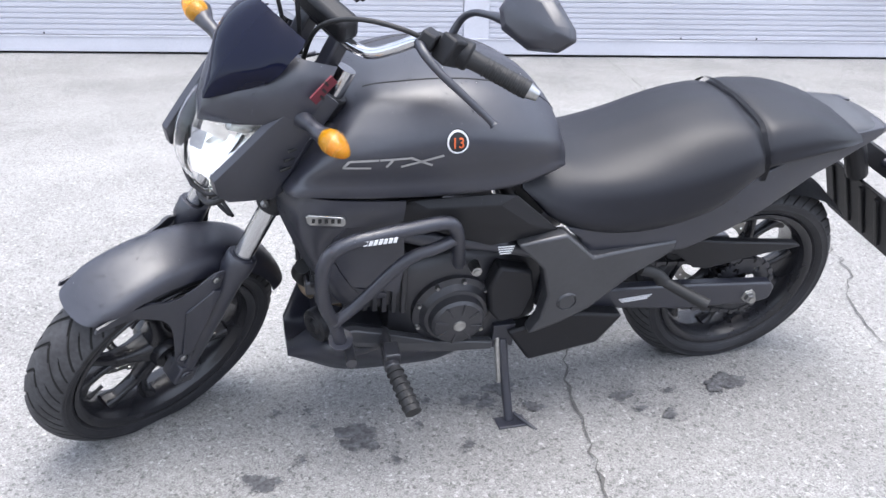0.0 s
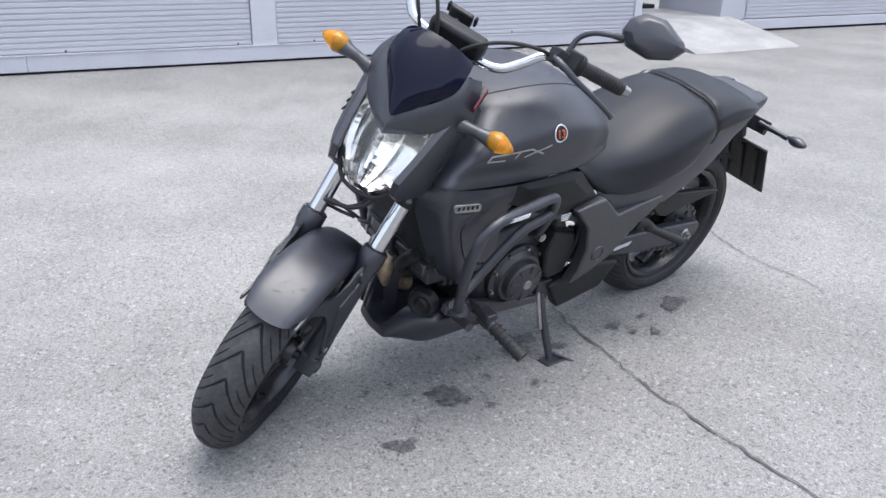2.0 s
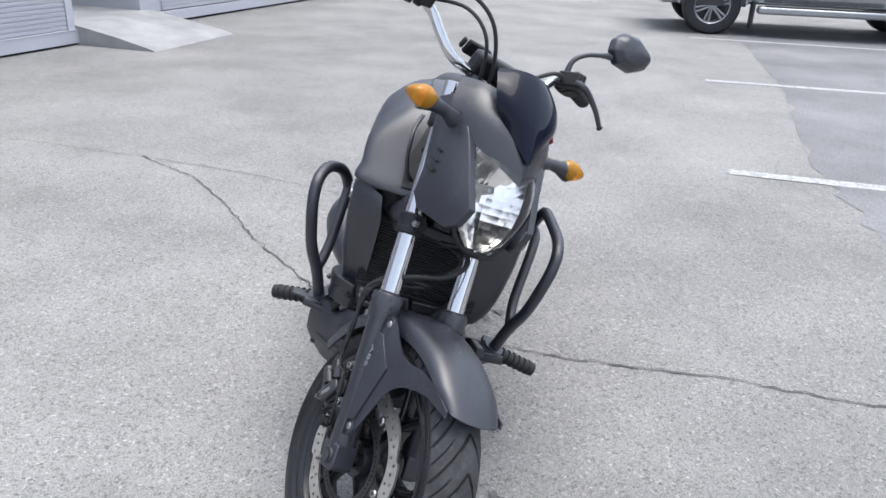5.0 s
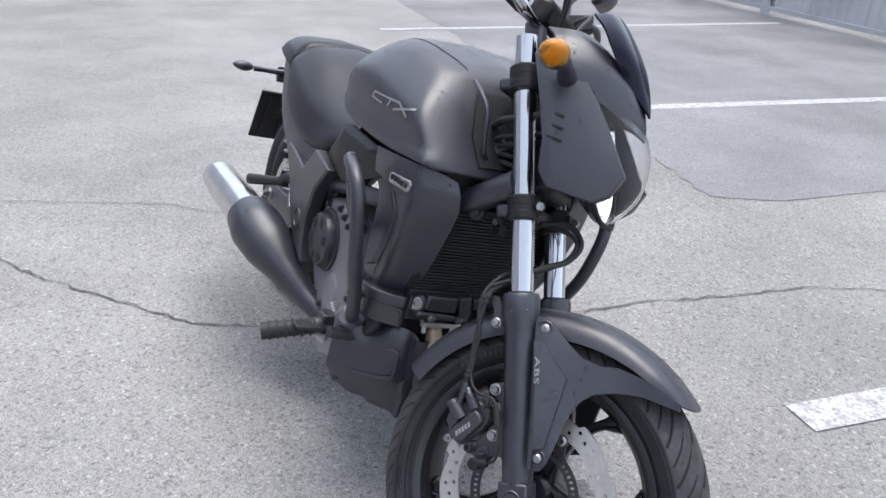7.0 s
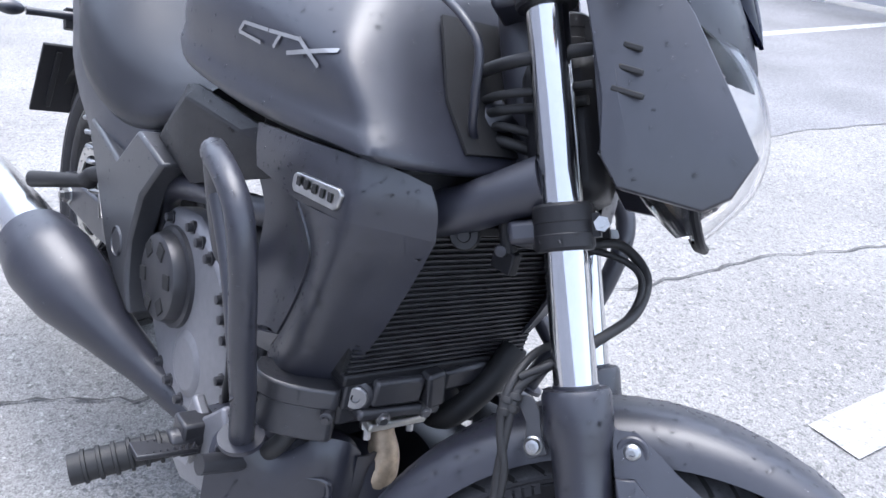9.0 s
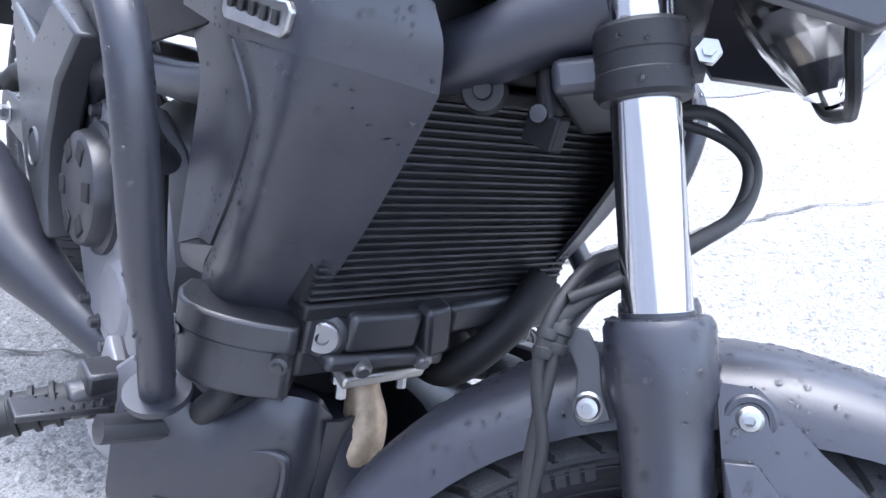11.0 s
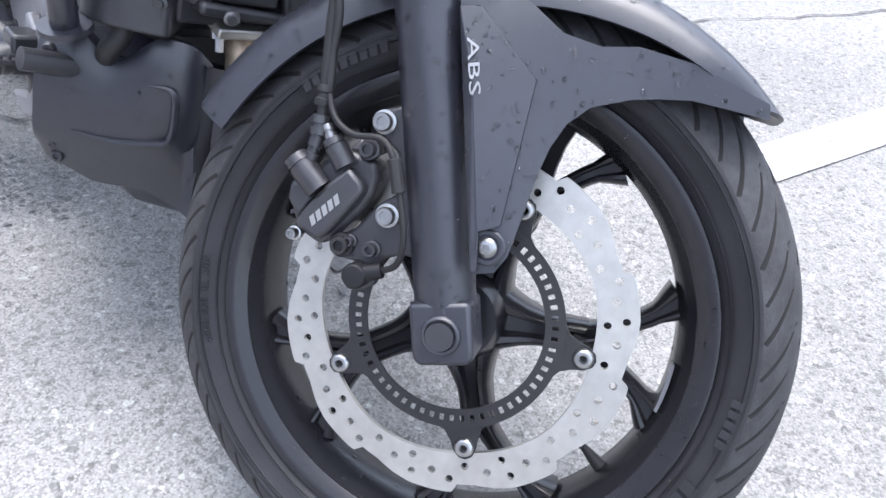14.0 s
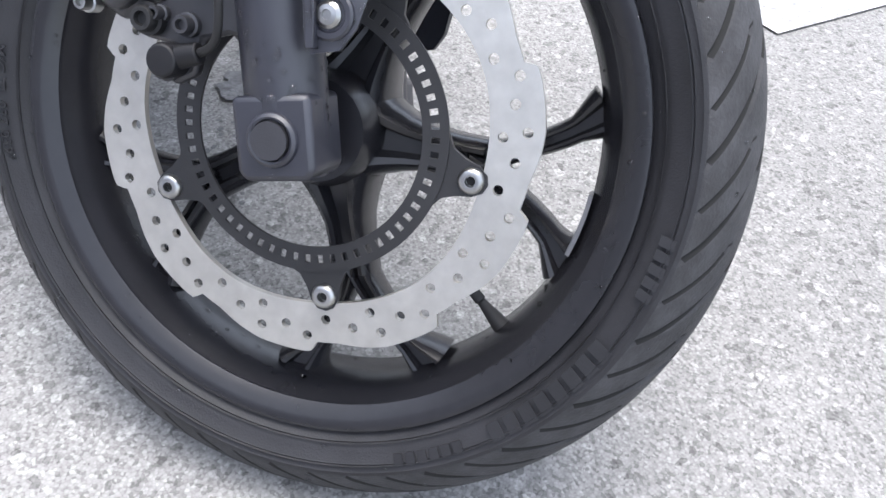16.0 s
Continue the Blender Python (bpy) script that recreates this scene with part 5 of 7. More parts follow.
    plate(bm, [(cen[0] + (l - cen[0]) * 0.9, cen[1] + (a - cen[1]) * 0.9) for l, a in MIR], -0.003, 0.001, lambda l, a, h: (h, sgn * l, a))
    part("mirror_glass", moved(bm, MF), CHROME, handlebar, "silvered mirror glass", 30)
# red tag on the cowl
bm = bmesh.new()
hull_box(bm, (0.082, 0.128, 0.772), (0.026, 0.004, 0.055), Matrix.Rotation(radians(-25), 3, "Y"))
tag = front_part("fabric_tag", bm, RED, "dark red fabric tag with pale writing", 30, 0.001)
bm = bmesh.new()
for j in range(3):
    hull_box(bm, (0.078 + 0.004 * j, 0.1305, 0.758 + 0.014 * j), (0.014, 0.002, 0.005), Matrix.Rotation(radians(-25), 3, "Y"))
front_part("tag_mark", bm, RUBBER, "", 0, 0, tag)
# instrument pod and phone holder
bm = bmesh.new()
hull_box(bm, (0.015, 0, 0.862), (0.045, 0.14, 0.05), Matrix.Rotation(radians(35), 3, "Y"))
front_part("instrument_pod", bm, PLASTIC, "small black instrument pod", 40, 0.012)
bm = bmesh.new()
hull_box(bm, (-0.045, -0.03, 0.905), (0.014, 0.06, 0.035), Matrix.Rotation(radians(50), 3, "Y"))
rod(bm, (-0.04, -0.03, 0.89), (0.0, -0.05, 0.845), 0.010)
for sy in (-0.066, 0.006):
    hull_box(bm, (-0.05, sy, 0.91), (0.014, 0.008, 0.026), Matrix.Rotation(radians(50), 3, "Y"))
front_part("phone_holder", bm, PLASTIC, "black phone holder with clamp arms", 40, 0.004)
for pts, r in (([(-0.03, 0.21, 0.93), (0.02, 0.17, 0.93), (0.06, 0.10, 0.90), (0.05, 0.03, 0.84), (0.01, 0.0, 0.76), (-0.02, 0.0, 0.70)], 0.0045),
               ([(-0.02, -0.21, 0.94), (0.045, -0.16, 0.965), (0.07, -0.09, 0.93), (0.05, -0.04, 0.85), (0.0, -0.02, 0.76)], 0.0045),
               ([(-0.03, -0.20, 0.945), (0.06, -0.15, 0.93), (0.085, -0.10, 0.88), (0.04, -0.06, 0.80), (-0.01, -0.05, 0.72)], 0.004)):
    bm = bmesh.new()
    tube(bm, pts, r, 10)
    front_part("control_cable", bm, RUBBER, "black control cable")

# tank and seat
def slanted_loft(sections, steps=4, n_sub=4):
    """Like half_loft, with each section leaning forward towards its foot."""
    bm = half_loft([(x, half) for x, lean, half in sections], steps, n_sub)
    xs = [s[0] for s in sections]
    ks = [s[1] for s in sections]
    for v in bm.verts:
        v.co.x += float(np.interp(v.co.x, xs, ks)) * (0.91 - v.co.z)
    return bm


TANK = slanted_loft([
    (0.605, 0.10, [(0, .800), (.05, .800), (.10, .790), (.135, .775), (.150, .755), (.145, .745), (0, .745)]),
    (0.645, 0.08, [(0, .858), (.07, .855), (.13, .835), (.170, .805), (.175, .770), (.165, .740), (0, .735)]),
    (0.735, 0.05, [(0, .915), (.10, .903), (.165, .870), (.205, .825), (.200, .765), (.185, .725), (0, .72)]),
    (0.830, 0.15, [(0, .935), (.12, .923), (.180, .885), (.214, .835), (.205, .765), (.190, .718), (0, .71)]),
    (0.920, 0.40, [(0, .938), (.125, .923), (.182, .880), (.212, .830), (.204, .765), (.190, .720), (0, .71)]),
    (1.000, 0.75, [(0, .925), (.12, .910), (.170, .870), (.204, .820), (.200, .768), (.190, .732), (0, .72)]),
    (1.030, 0.92, [(0, .912), (.11, .900), (.160, .865), (.196, .818), (.195, .770), (.186, .738), (0, .73)]),
    (1.042, 0.95, [(0, .900), (.085, .890), (.135, .858), (.168, .815), (.170, .775), (.160, .745), (0, .74)]),
    (1.046, 0.95, [(0, .880), (.05, .875), (.085, .850), (.11, .812), (.11, .785), (.10, .760), (0, .75)])])
tank = body_part("fuel_tank", TANK, MATTE_BLACK, "matte black sculpted fuel tank with sticker", 50)
SEAT = half_loft([
    (0.700, [(0, 0.744), (.04, 0.741), (.08, 0.725), (.12, 0.702), (.135, 0.683), (0, 0.675)]),
    (0.620, [(0, 0.729), (.07, 0.721), (.125, 0.698), (.160, 0.664), (.165, 0.610), (0, 0.600)]),
    (0.520, [(0, 0.720), (.09, 0.712), (.150, 0.691), (.178, 0.645), (.175, 0.578), (0, 0.560)]),
    (0.420, [(0, 0.746), (.10, 0.734), (.165, 0.702), (.192, 0.650), (.182, 0.575), (0, 0.560)]),
    (0.320, [(0, 0.784), (.11, 0.769), (.172, 0.725), (.196, 0.671), (.182, 0.590), (0, 0.570)]),
    (0.240, [(0, 0.804), (.115, 0.787), (.172, 0.741), (.192, 0.691), (.176, 0.618), (0, 0.600)]),
    (0.170, [(0, 0.807), (.115, 0.792), (.165, 0.757), (.182, 0.718), (.162, 0.669), (0, 0.650)]),
    (0.125, [(0, 0.787), (.110, 0.777), (.150, 0.752), (.165, 0.725), (.150, 0.691), (0, 0.675)])])
seat = body_part("rider_seat", SEAT, VINYL, "black vinyl rider seat", 60)
PILLION = half_loft([
    (0.140, [(0, 0.797), (.110, 0.787), (.150, 0.762), (.165, 0.733), (.155, 0.702), (0, 0.691)]),
    (0.110, [(0, 0.810), (.115, 0.798), (.155, 0.770), (.168, 0.738), (.155, 0.708), (0, 0.691)]),
    (0.000, [(0, 0.807), (.105, 0.797), (.145, 0.775), (.158, 0.748), (.150, 0.725), (0, 0.714)]),
    (-0.090, [(0, 0.784), (.092, 0.777), (.128, 0.762), (.142, 0.746), (.136, 0.733), (0, 0.721)]),
    (-0.150, [(0, 0.757), (.078, 0.752), (.105, 0.746), (.118, 0.738), (.112, 0.731), (0, 0.725)])])
body_part("pillion_seat", PILLION, VINYL, "black vinyl pillion seat", 60)
bm = bmesh.new()
prof = smooth_line([(0.150, 0, 0.814), (0.150, .115, 0.804), (0.150, .160, 0.771), (0.140, .178, 0.731), (0.128, .168, 0.676)], 5)
rows = []
for dx in (-0.007, 0.007):
    half = [Vector((p.x + dx, p.y - 0.003, p.z - 0.0015)) for p in prof]
    rows.append([Vector((p.x, -p.y, p.z)) for p in half[:0:-1]] + half)
ring_faces(bm, rows, closed=False)
bmesh.ops.solidify(bm, geom=bm.faces[:], thickness=0.004)
body_part("seat_strap", bm, VINYL, "black seat strap")
# tail
for sgn in (1, -1):
    low = [(0.574, .575), (0.530, .512), (0.400, .506), (0.285, .505), (0.180, .545), (0.080, .600), (-0.036, .662), (-0.140, .695), (-0.215, .715)]
    top = [(0.600, .600), (0.530, .585), (0.420, .578), (0.320, .592), (0.225, .628), (0.130, .690), (0.000, .730), (-0.120, .750), (-0.235, .752)]
    bm = bmesh.new()
    rings = []
    for t in range(17):
        s = t / 16 * 8
        i = min(int(s), 7)
        k = s - i
        lo = Vector(low[i]).lerp(Vector(low[i + 1]), k)
        up = Vector(top[i]).lerp(Vector(top[i + 1]), k)
        v0 = np.interp(lo.x, [-0.25, -0.1, 0.1, 0.4, 0.6], [0.085, 0.13, 0.172, 0.188, 0.18])
        mid = lo.lerp(up, 0.55)
        rings.append([(lo.x, sgn * (v0 - 0.035), lo.y), (lo.x, sgn * (v0 - 0.004), lo.y + 0.004), (mid.x, sgn * v0, mid.y), (up.x, sgn * (v0 - 0.006), up.y), (up.x, sgn * (v0 - 0.05), up.y + 0.006)])
    ring_faces(bm, rings)
    body_part("tail_side_cover", bm, MATTE_BLACK, "matte black tail side cover", 35, 0.003)
bm = half_loft([
    (-0.110, [(0, .762), (.06, .762), (.10, .757), (.115, .735), (.105, .705), (0, .69)]),
    (-0.180, [(0, .765), (.06, .763), (.090, .757), (.100, .742), (.090, .712), (0, .70)]),
    (-0.240, [(0, .752), (.05, .750), (.074, .744), (.080, .734), (.070, .716), (0, .71)]),
    (-0.275, [(0, .738), (.04, .737), (.055, .734), (.060, .728), (.055, .722), (0, .72)])])
body_part("tail_cap", bm, SATIN_GREY, "satin graphite tail cap", 50)
bm = bmesh.new()
tube(bm, [(-0.17, 0, 0.72), (-0.25, 0, 0.66), (-0.31, 0, 0.56)], [0.04, 0.03, 0.028], 10)
hull_box(bm, (-0.335, 0, 0.615), (0.03, 0.16, 0.05), Matrix.Rotation(radians(-20), 3, "Y"))
hanger = body_part("plate_hanger", bm, PLASTIC, "black plastic plate hanger", 35, 0.003)
bm = bmesh.new()
hull_box(bm, (-0.355, 0, 0.462), (0.010, 0.255, 0.205), Matrix.Rotation(radians(26), 3, "Y"))
for j in range(4):
    hull_box(bm, (-0.348, -0.09 + 0.06 * j, 0.462), (0.012, 0.012, 0.17), Matrix.Rotation(radians(26), 3, "Y"))
body_part("number_plate_holder", bm, PLASTIC, "black ribbed number plate holder", 30, 0.002)
for sgn in (1, -1):
    bm = bmesh.new()
    tube(bm, [(-0.325, sgn * 0.05, 0.625), (-0.33, sgn * 0.12, 0.622), (-0.332, sgn * 0.165, 0.620)], [0.012, 0.009, 0.010], 12)
    ind = body_part("rear_indicator", bm, MATTE_BLACK, "black rear indicator")
    bm = bmesh.new()
    bmesh.ops.create_uvsphere(bm, u_segments=18, v_segments=10, radius=1)
    for v in bm.verts:
        x, y, z = v.co
        v.co = Vector((-0.334 + 0.02 * x, sgn * (0.202 + 0.036 * y), 0.622 + 0.018 * z * (1 - 0.3 * max(0, y))))
    body_part("indicator_shell", bm, MATTE_BLACK, "", 60, 0, ind)

# radiator shrouds and side covers
SHROUD_TOP = [
    [(.965, .200, .714), (1.03, .204, .722), (1.09, .206, .729), (1.150, .196, .734), (1.168, .186, .735), (1.184, .160, .731), (1.197, .130, .722)],
    [(.966, .199, .690), (1.03, .205, .694), (1.09, .208, .698), (1.157, .201, .702), (1.176, .191, .704), (1.192, .160, .703), (1.208, .124, .700)],
    [(.968, .195, .664), (1.03, .199, .664), (1.085, .203, .664), (1.158, .201, .672), (1.176, .191, .674), (1.192, .158, .672), (1.209, .118, .668)]]
SHROUD_LOW = [
    [(1.085, .203, .664), (1.120, .204, .668), (1.158, .201, .672), (1.176, .191, .674), (1.192, .158, .672), (1.209, .118, .668)],
    [(1.108, .197, .634), (1.132, .202, .637), (1.156, .200, .640), (1.172, .189, .641), (1.185, .156, .641), (1.200, .118, .640)],
    [(1.113, .193, .606), (1.131, .199, .606), (1.148, .198, .606), (1.161, .187, .606), (1.173, .155, .606), (1.188, .119, .606)],
    [(1.095, .190, .552), (1.112, .195, .551), (1.128, .194, .550), (1.141, .182, .550), (1.152, .154, .550), (1.166, .121, .550)],
    [(1.068, .186, .500), (1.085, .190, .498), (1.102, .189, .496), (1.116, .177, .496), (1.127, .151, .496), (1.140, .123, .496)],
    [(1.040, .178, .462), (1.060, .182, .458), (1.078, .181, .455), (1.093, .170, .453), (1.106, .148, .453), (1.118, .124, .455)],
    [(1.030, .165, .436), (1.046, .168, .431), (1.060, .166, .428), (1.074, .158, .428), (1.086, .143, .431), (1.098, .128, .436)],
    [(1.035, .150, .425), (1.044, .148, .422), (1.052, .145, .420), (1.060, .140, .420), (1.070, .133, .422), (1.080, .125, .426)]]
SCOOP = [
    [(1.085, .202, .664), (1.02, .180, .660), (.93, .172, .652)],
    [(1.107, .196, .634), (1.035, .172, .629), (.955, .166, .612)],
    [(1.112, .192, .606), (1.035, .165, .595), (.955, .164, .570)],
    [(1.094, .189, .552), (1.020, .165, .535), (.955, .164, .510)],
    [(1.067, .185, .500), (1.010, .170, .480), (.965, .168, .455)]]
SCOOP_LIP = [
    [(1.068, .186, .500), (1.030, .184, .484), (.992, .180, .468)],
    [(1.052, .183, .480), (1.022, .182, .470), (.992, .179, .460)],
    [(1.040, .178, .462), (1.015, .177, .455), (.992, .175, .450)]]
COVER_V = [(.985, .180, .685), (.950, .186, .706), (.776, .192, .712), (.730, .190, .703), (.612, .175, .592), (.771, .185, .574), (.985, .178, .655),
           (.915, .200, .690), (.770, .206, .692), (.690, .198, .628), (.775, .200, .610), (.905, .196, .655)]
COVER_F = [(0, 1, 7), (1, 2, 8, 7), (2, 3, 8), (3, 4, 9, 8), (4, 5, 10, 9), (5, 6, 11, 10), (6, 0, 7, 11), (7, 8, 9, 10, 11)]
FRAME_O = [(.716, .582), (.605, .600), (.531, .532), (.420, .540), (.316, .541), (.319, .512), (.417, .459), (.514, .378), (.580, .345), (.655, .318), (.632, .360), (.624, .430), (.648, .510)]
for sgn in (1, -1):
    def side(vs):
        return [(x, sgn * y, z) for x, y, z in vs]

    def skin(rows, thick=0.004, a=4, b=4):
        bm = sheet([[(x, sgn * y, z) for x, y, z in r] for r in rows], thick, a, b, both=False)
        return bm

    shroud = body_part("radiator_shroud", skin(SHROUD_LOW), MATTE_BLACK, "matte black radiator shroud with silver badge", 50)
    body_part("shroud_top", skin(SHROUD_TOP), MATTE_BLACK, "", 50, 0, shroud)
    body_part("shroud_scoop", skin(SCOOP, 0.003), MATTE_BLACK, "", 50, 0, shroud)
    body_part("scoop_lip", skin(SCOOP_LIP, 0.006), MATTE_BLACK, "", 50, 0, shroud)
    bm = bmesh.new()
    o = [(1.158, .684), (1.160, .697), (1.155, .702), (1.090, .697), (1.085, .692), (1.085, .681), (1.090, .676), (1.153, .679)]
    plate(bm, o, 0.200, 0.2150, lambda x, z, y: (x, sgn * (y - max(0.0, x - 1.10) * 0.17), z))
    badge = body_part("badge", bm, BOLT, "small silver maker's badge", 30, 0.0015, shroud)
    bm = bmesh.new()
    for j in range(5):
        x = 1.146 - 0.012 * j
        hull_box(bm, (x, sgn * (0.2154 - max(0.0, x - 1.10) * 0.17), 0.690), (0.0065, 0.0012, 0.009))
    body_part("badge_mark", bm, RUBBER, "", 0, 0, badge)
    body_part("side_cover", shell(side(COVER_V), COVER_F, 0.006), PLASTIC, "black plastic side cover below the tank", 22, 0.004)
    bm = bmesh.new()
    plate(bm, FRAME_O, 0.165, 0.205, lambda x, z, y: (x, sgn * (y - 0.02 * max(0, (0.5 - x) / 0.2)), z))
    fc = body_part("frame_cover", bm, SATIN_GREY, "satin graphite frame cover", 30, 0.006)
    bm = bmesh.new()
    lathe(bm, [(0.0, 0.002), (0.018, 0.002), (0.020, 0.0), (0.022, 0.0), (0.023, 0.003), (0.025, 0.0)], (0.575, sgn * 0.205, 0.41), axis=(0, sgn, 0), n=28)
    body_part("cover_cap", bm, SATIN_GREY, "", 30, 0, fc)
from mathutils.bvhtree import BVHTree
tank_tree = BVHTree.FromPolygons([v.co.copy() for v in tank.data.vertices], [tuple(p.vertices) for p in tank.data.polygons])


def on_tank(u, w, sgn, h):
    hit = tank_tree.ray_cast(Vector((u, sgn * 0.5, w)), Vector((0, -sgn, 0)))
    return (u, hit[0].y + sgn * h if hit[0] else sgn * 0.2, w)


for sgn in (1, -1):
    line = []
    for t in np.linspace(0, 1, 40):
        x, y = 0.635 + 0.40 * t, sgn * (0.062 + 0.050 * math.sin(math.pi * (0.10 + 0.75 * t)))
        hit = tank_tree.ray_cast(Vector((x, y, 1.2)), Vector((0, 0, -1)))
        if hit[0]:
            line.append(hit[0])
    bm = bmesh.new()
    tube(bm, line, 0.0016, 6, 1)
    body_part("tank_seam", bm, RUBBER, "", 0, 0, tank)


def tank_mark(bm, place):
    """The silver mark on the tank as plain strokes."""
    def stroke(x0, z0, x1, z1, t):
        n = 8
        d = Vector((x1 - x0, z1 - z0))
        s = Vector((-d.y, d.x)).normalized() * t / 2
        lo = [bm.verts.new(place(x0 + d.x * i / n + s.x, z0 + d.y * i / n + s.y, 0.001)) for i in range(n + 1)]
        hi = [bm.verts.new(place(x0 + d.x * i / n - s.x, z0 + d.y * i / n - s.y, 0.001)) for i in range(n + 1)]
        for i in range(n):
            bm.faces.new((lo[i], lo[i + 1], hi[i + 1], hi[i]))

    for x0, z0, x1, z1, t in ((0.0, 0.002, 0.052, 0.0, 0.004), (0.0, 0.002, 0.012, 0.014, 0.0045), (0.012, 0.014, 0.066, 0.016, 0.004), (0.068, 0.016, 0.128, 0.019, 0.004),
                              (0.092, 0.016, 0.080, 0.001, 0.0045), (0.108, 0.001, 0.188, 0.022, 0.0045), (0.125, 0.020, 0.168, 0.001, 0.0045)):
        stroke(x0, z0, x1, z1, t)


bm = bmesh.new()
tank_mark(bm, lambda x, z, h: on_tank(1.090 - x, 0.800 + z, 1, h + 0.0012))
body_part("tank_lettering", bm, SILVER_MARK, "silver tank lettering", 0, 0, tank)
bm = bmesh.new()
tank_mark(bm, lambda x, z, h: on_tank(0.912 + x, 0.800 + z, -1, h + 0.0012))
body_part("tank_lettering", bm, SILVER_MARK, "silver tank lettering", 0, 0, tank)
for r, m, h in ((0.0225, RUBBER, 0.0008), (0.021, WHITE_MARK, 0.0014), (0.0175, RUBBER, 0.0020)):
    bm = bmesh.new()
    bm.faces.new([bm.verts.new(on_tank(0.876 + r * math.cos(a), 0.845 + r * math.sin(a), 1, h)) for a in [2 * math.pi * i / 32 for i in range(32)]])
    body_part("sticker", bm, m, "round sticker with orange number", 0, 0, tank)
bm = bmesh.new()
write_bars(bm, "13", 0.026, lambda x, z, h: on_tank(0.889 - x, 0.836 + z, 1, h + 0.0030))
body_part("sticker_number", bm, ORANGE, "orange number 13", 0, 0, tank)

# beam and brackets above the radiator
bm = bmesh.new()
tube(bm, [(1.120, -.105, .665), (1.185, -.085, .692), (1.225, -.066, .722), (1.262, -.045, .750)], [0.026, 0.025, 0.026, 0.030], 16)
body_part("frame_beam", bm, MATTE_BLACK, "black steel frame beam")
bm = bmesh.new()
lathe(bm, [(0.0, 0.010), (0.006, 0.010), (0.007, 0.006), (0.014, 0.006), (0.016, 0.0), (0.011, -0.004), (0.016, -0.008), (0.014, -0.016), (0.0, -0.016)], (1.205, -.078, .674), axis=(0.6, -0.75, 0.2), n=24)
body_part("rubber_bush", bm, RUBBER, "rubber radiator mounting bush")
bm = bmesh.new()
tube(bm, [(1.225, -.052, .712), (1.232, -.050, .690), (1.240, -.045, .668)], [0.007, 0.008, 0.009], 8)
hull_box(bm, (1.238, -.045, .660), (0.03, 0.012, 0.024))
bracket = body_part("horn_bracket", bm, PLASTIC, "", 30, 0.002)
bm = bmesh.new()
lathe(bm, [(0.0, 0.008), (0.006, 0.007), (0.007, 0.0)], (1.236, -.052, .670), axis=(0.5, -0.85, 0.1), n=12)
body_part("bracket_bolt", bm, ENGINE, "", 30, 0, bracket)

# dark sheet painting the shaded recess between tank and fork, with wires and bracket
body_part("tank_inner_panel", shell([(1.090, .080, .875), (1.158, .103, .80), (1.198, .096, .757), (1.090, -.080, .875), (1.158, -.103, .80), (1.198, -.096, .757)], [(0, 3, 4, 1), (1, 4, 5, 2)], 0.004), RUBBER, "", 30, 0, tank)
bm = bmesh.new()
tube(bm, [(1.10, -.098, .895), (1.150, -.104, .880), (1.184, -.103, .856), (1.190, -.098, .81), (1.180, -.075, .768), (1.132, .017, .734)], 0.0045, 10)
body_part("wire_guide", bm, MATTE_BLACK, "thin bent wire guide")
for k, (z0, z1, r) in enumerate(((.845, .885, .0065), (.815, .850, .0045), (.80, .835, .005), (.785, .79, .0045), (.77, .765, .006))):
    bm = bmesh.new()
    tube(bm, [(1.13, -.05 + 0.012 * k, z0 - 0.02), (1.185, -.070 + 0.006 * k, z0), (1.225, -.055 + 0.01 * k, (z0 + z1) / 2), (1.26, -0.02, z1)], r, 10)
    body_part("wiring_hose", bm, RUBBER, "black rubber wiring hose")

# frame tubes
for sgn in (1, -1):
    bm = bmesh.new()
    tube(bm, [(1.17, sgn * 0.03, 0.80), (1.10, sgn * 0.11, 0.68), (0.95, sgn * 0.15, 0.60), (0.75, sgn * 0.16, 0.56), (0.62, sgn * 0.15, 0.50), (0.60, sgn * 0.13, 0.35)], 0.019, 12)
    body_part("frame_tube", bm, MATTE_BLACK, "black steel frame tube")
bm = bmesh.new()
rod(bm, tuple(MF @ Vector((-0.03, 0, 0.50))), tuple(MF @ Vector((-0.03, 0, 0.73))), 0.032)
body_part("steering_head", bm, MATTE_BLACK)
bm = bmesh.new()
hull_box(bm, (1.02, 0, 0.705), (0.30, 0.30, 0.07))
hull_box(bm, (1.08, 0, 0.60), (0.10, 0.20, 0.16))
body_part("airbox", bm, PLASTIC, "", 40, 0.015)

# radiator
bm = bmesh.new()
hull_box(bm, (1.135, 0, 0.57), (0.025, 0.285, 0.185), Matrix.Rotation(radians(6), 3, "Y"))
radiator = body_part("radiator", bm, DARK, "black finned radiator", 30)
for j in range(25):
    w = 0.488 + 0.164 * j / 24
    bm = bmesh.new()
    hull_box(bm, (1.150 + 0.105 * (w - 0.57), 0, w), (0.006, 0.275, 0.0019))
    body_part("fin", bm, FIN, "", 0, 0, radiator)
for w, hgt in ((0.662, 0.014), (0.478, 0.014)):
    bm = bmesh.new()
    hull_box(bm, (1.14 + 0.105 * (w - 0.57), 0, w), (0.036, 0.285, hgt))
    body_part("radiator_tank", bm, PLASTIC, "", 30, 0.003, radiator)
bm = bmesh.new()
lathe(bm, [(0.0, 0.012), (0.012, 0.014), (0.02, 0.008), (0.030, 0.012), (0.038, 0.008), (0.040, 0.0), (0.040, -0.02), (0.0, -0.02)], (1.135, 0.128, 0.352), axis=(0.85, 0.5, 0.0), n=28)
body_part("horn", bm, PLASTIC, "round black horn")

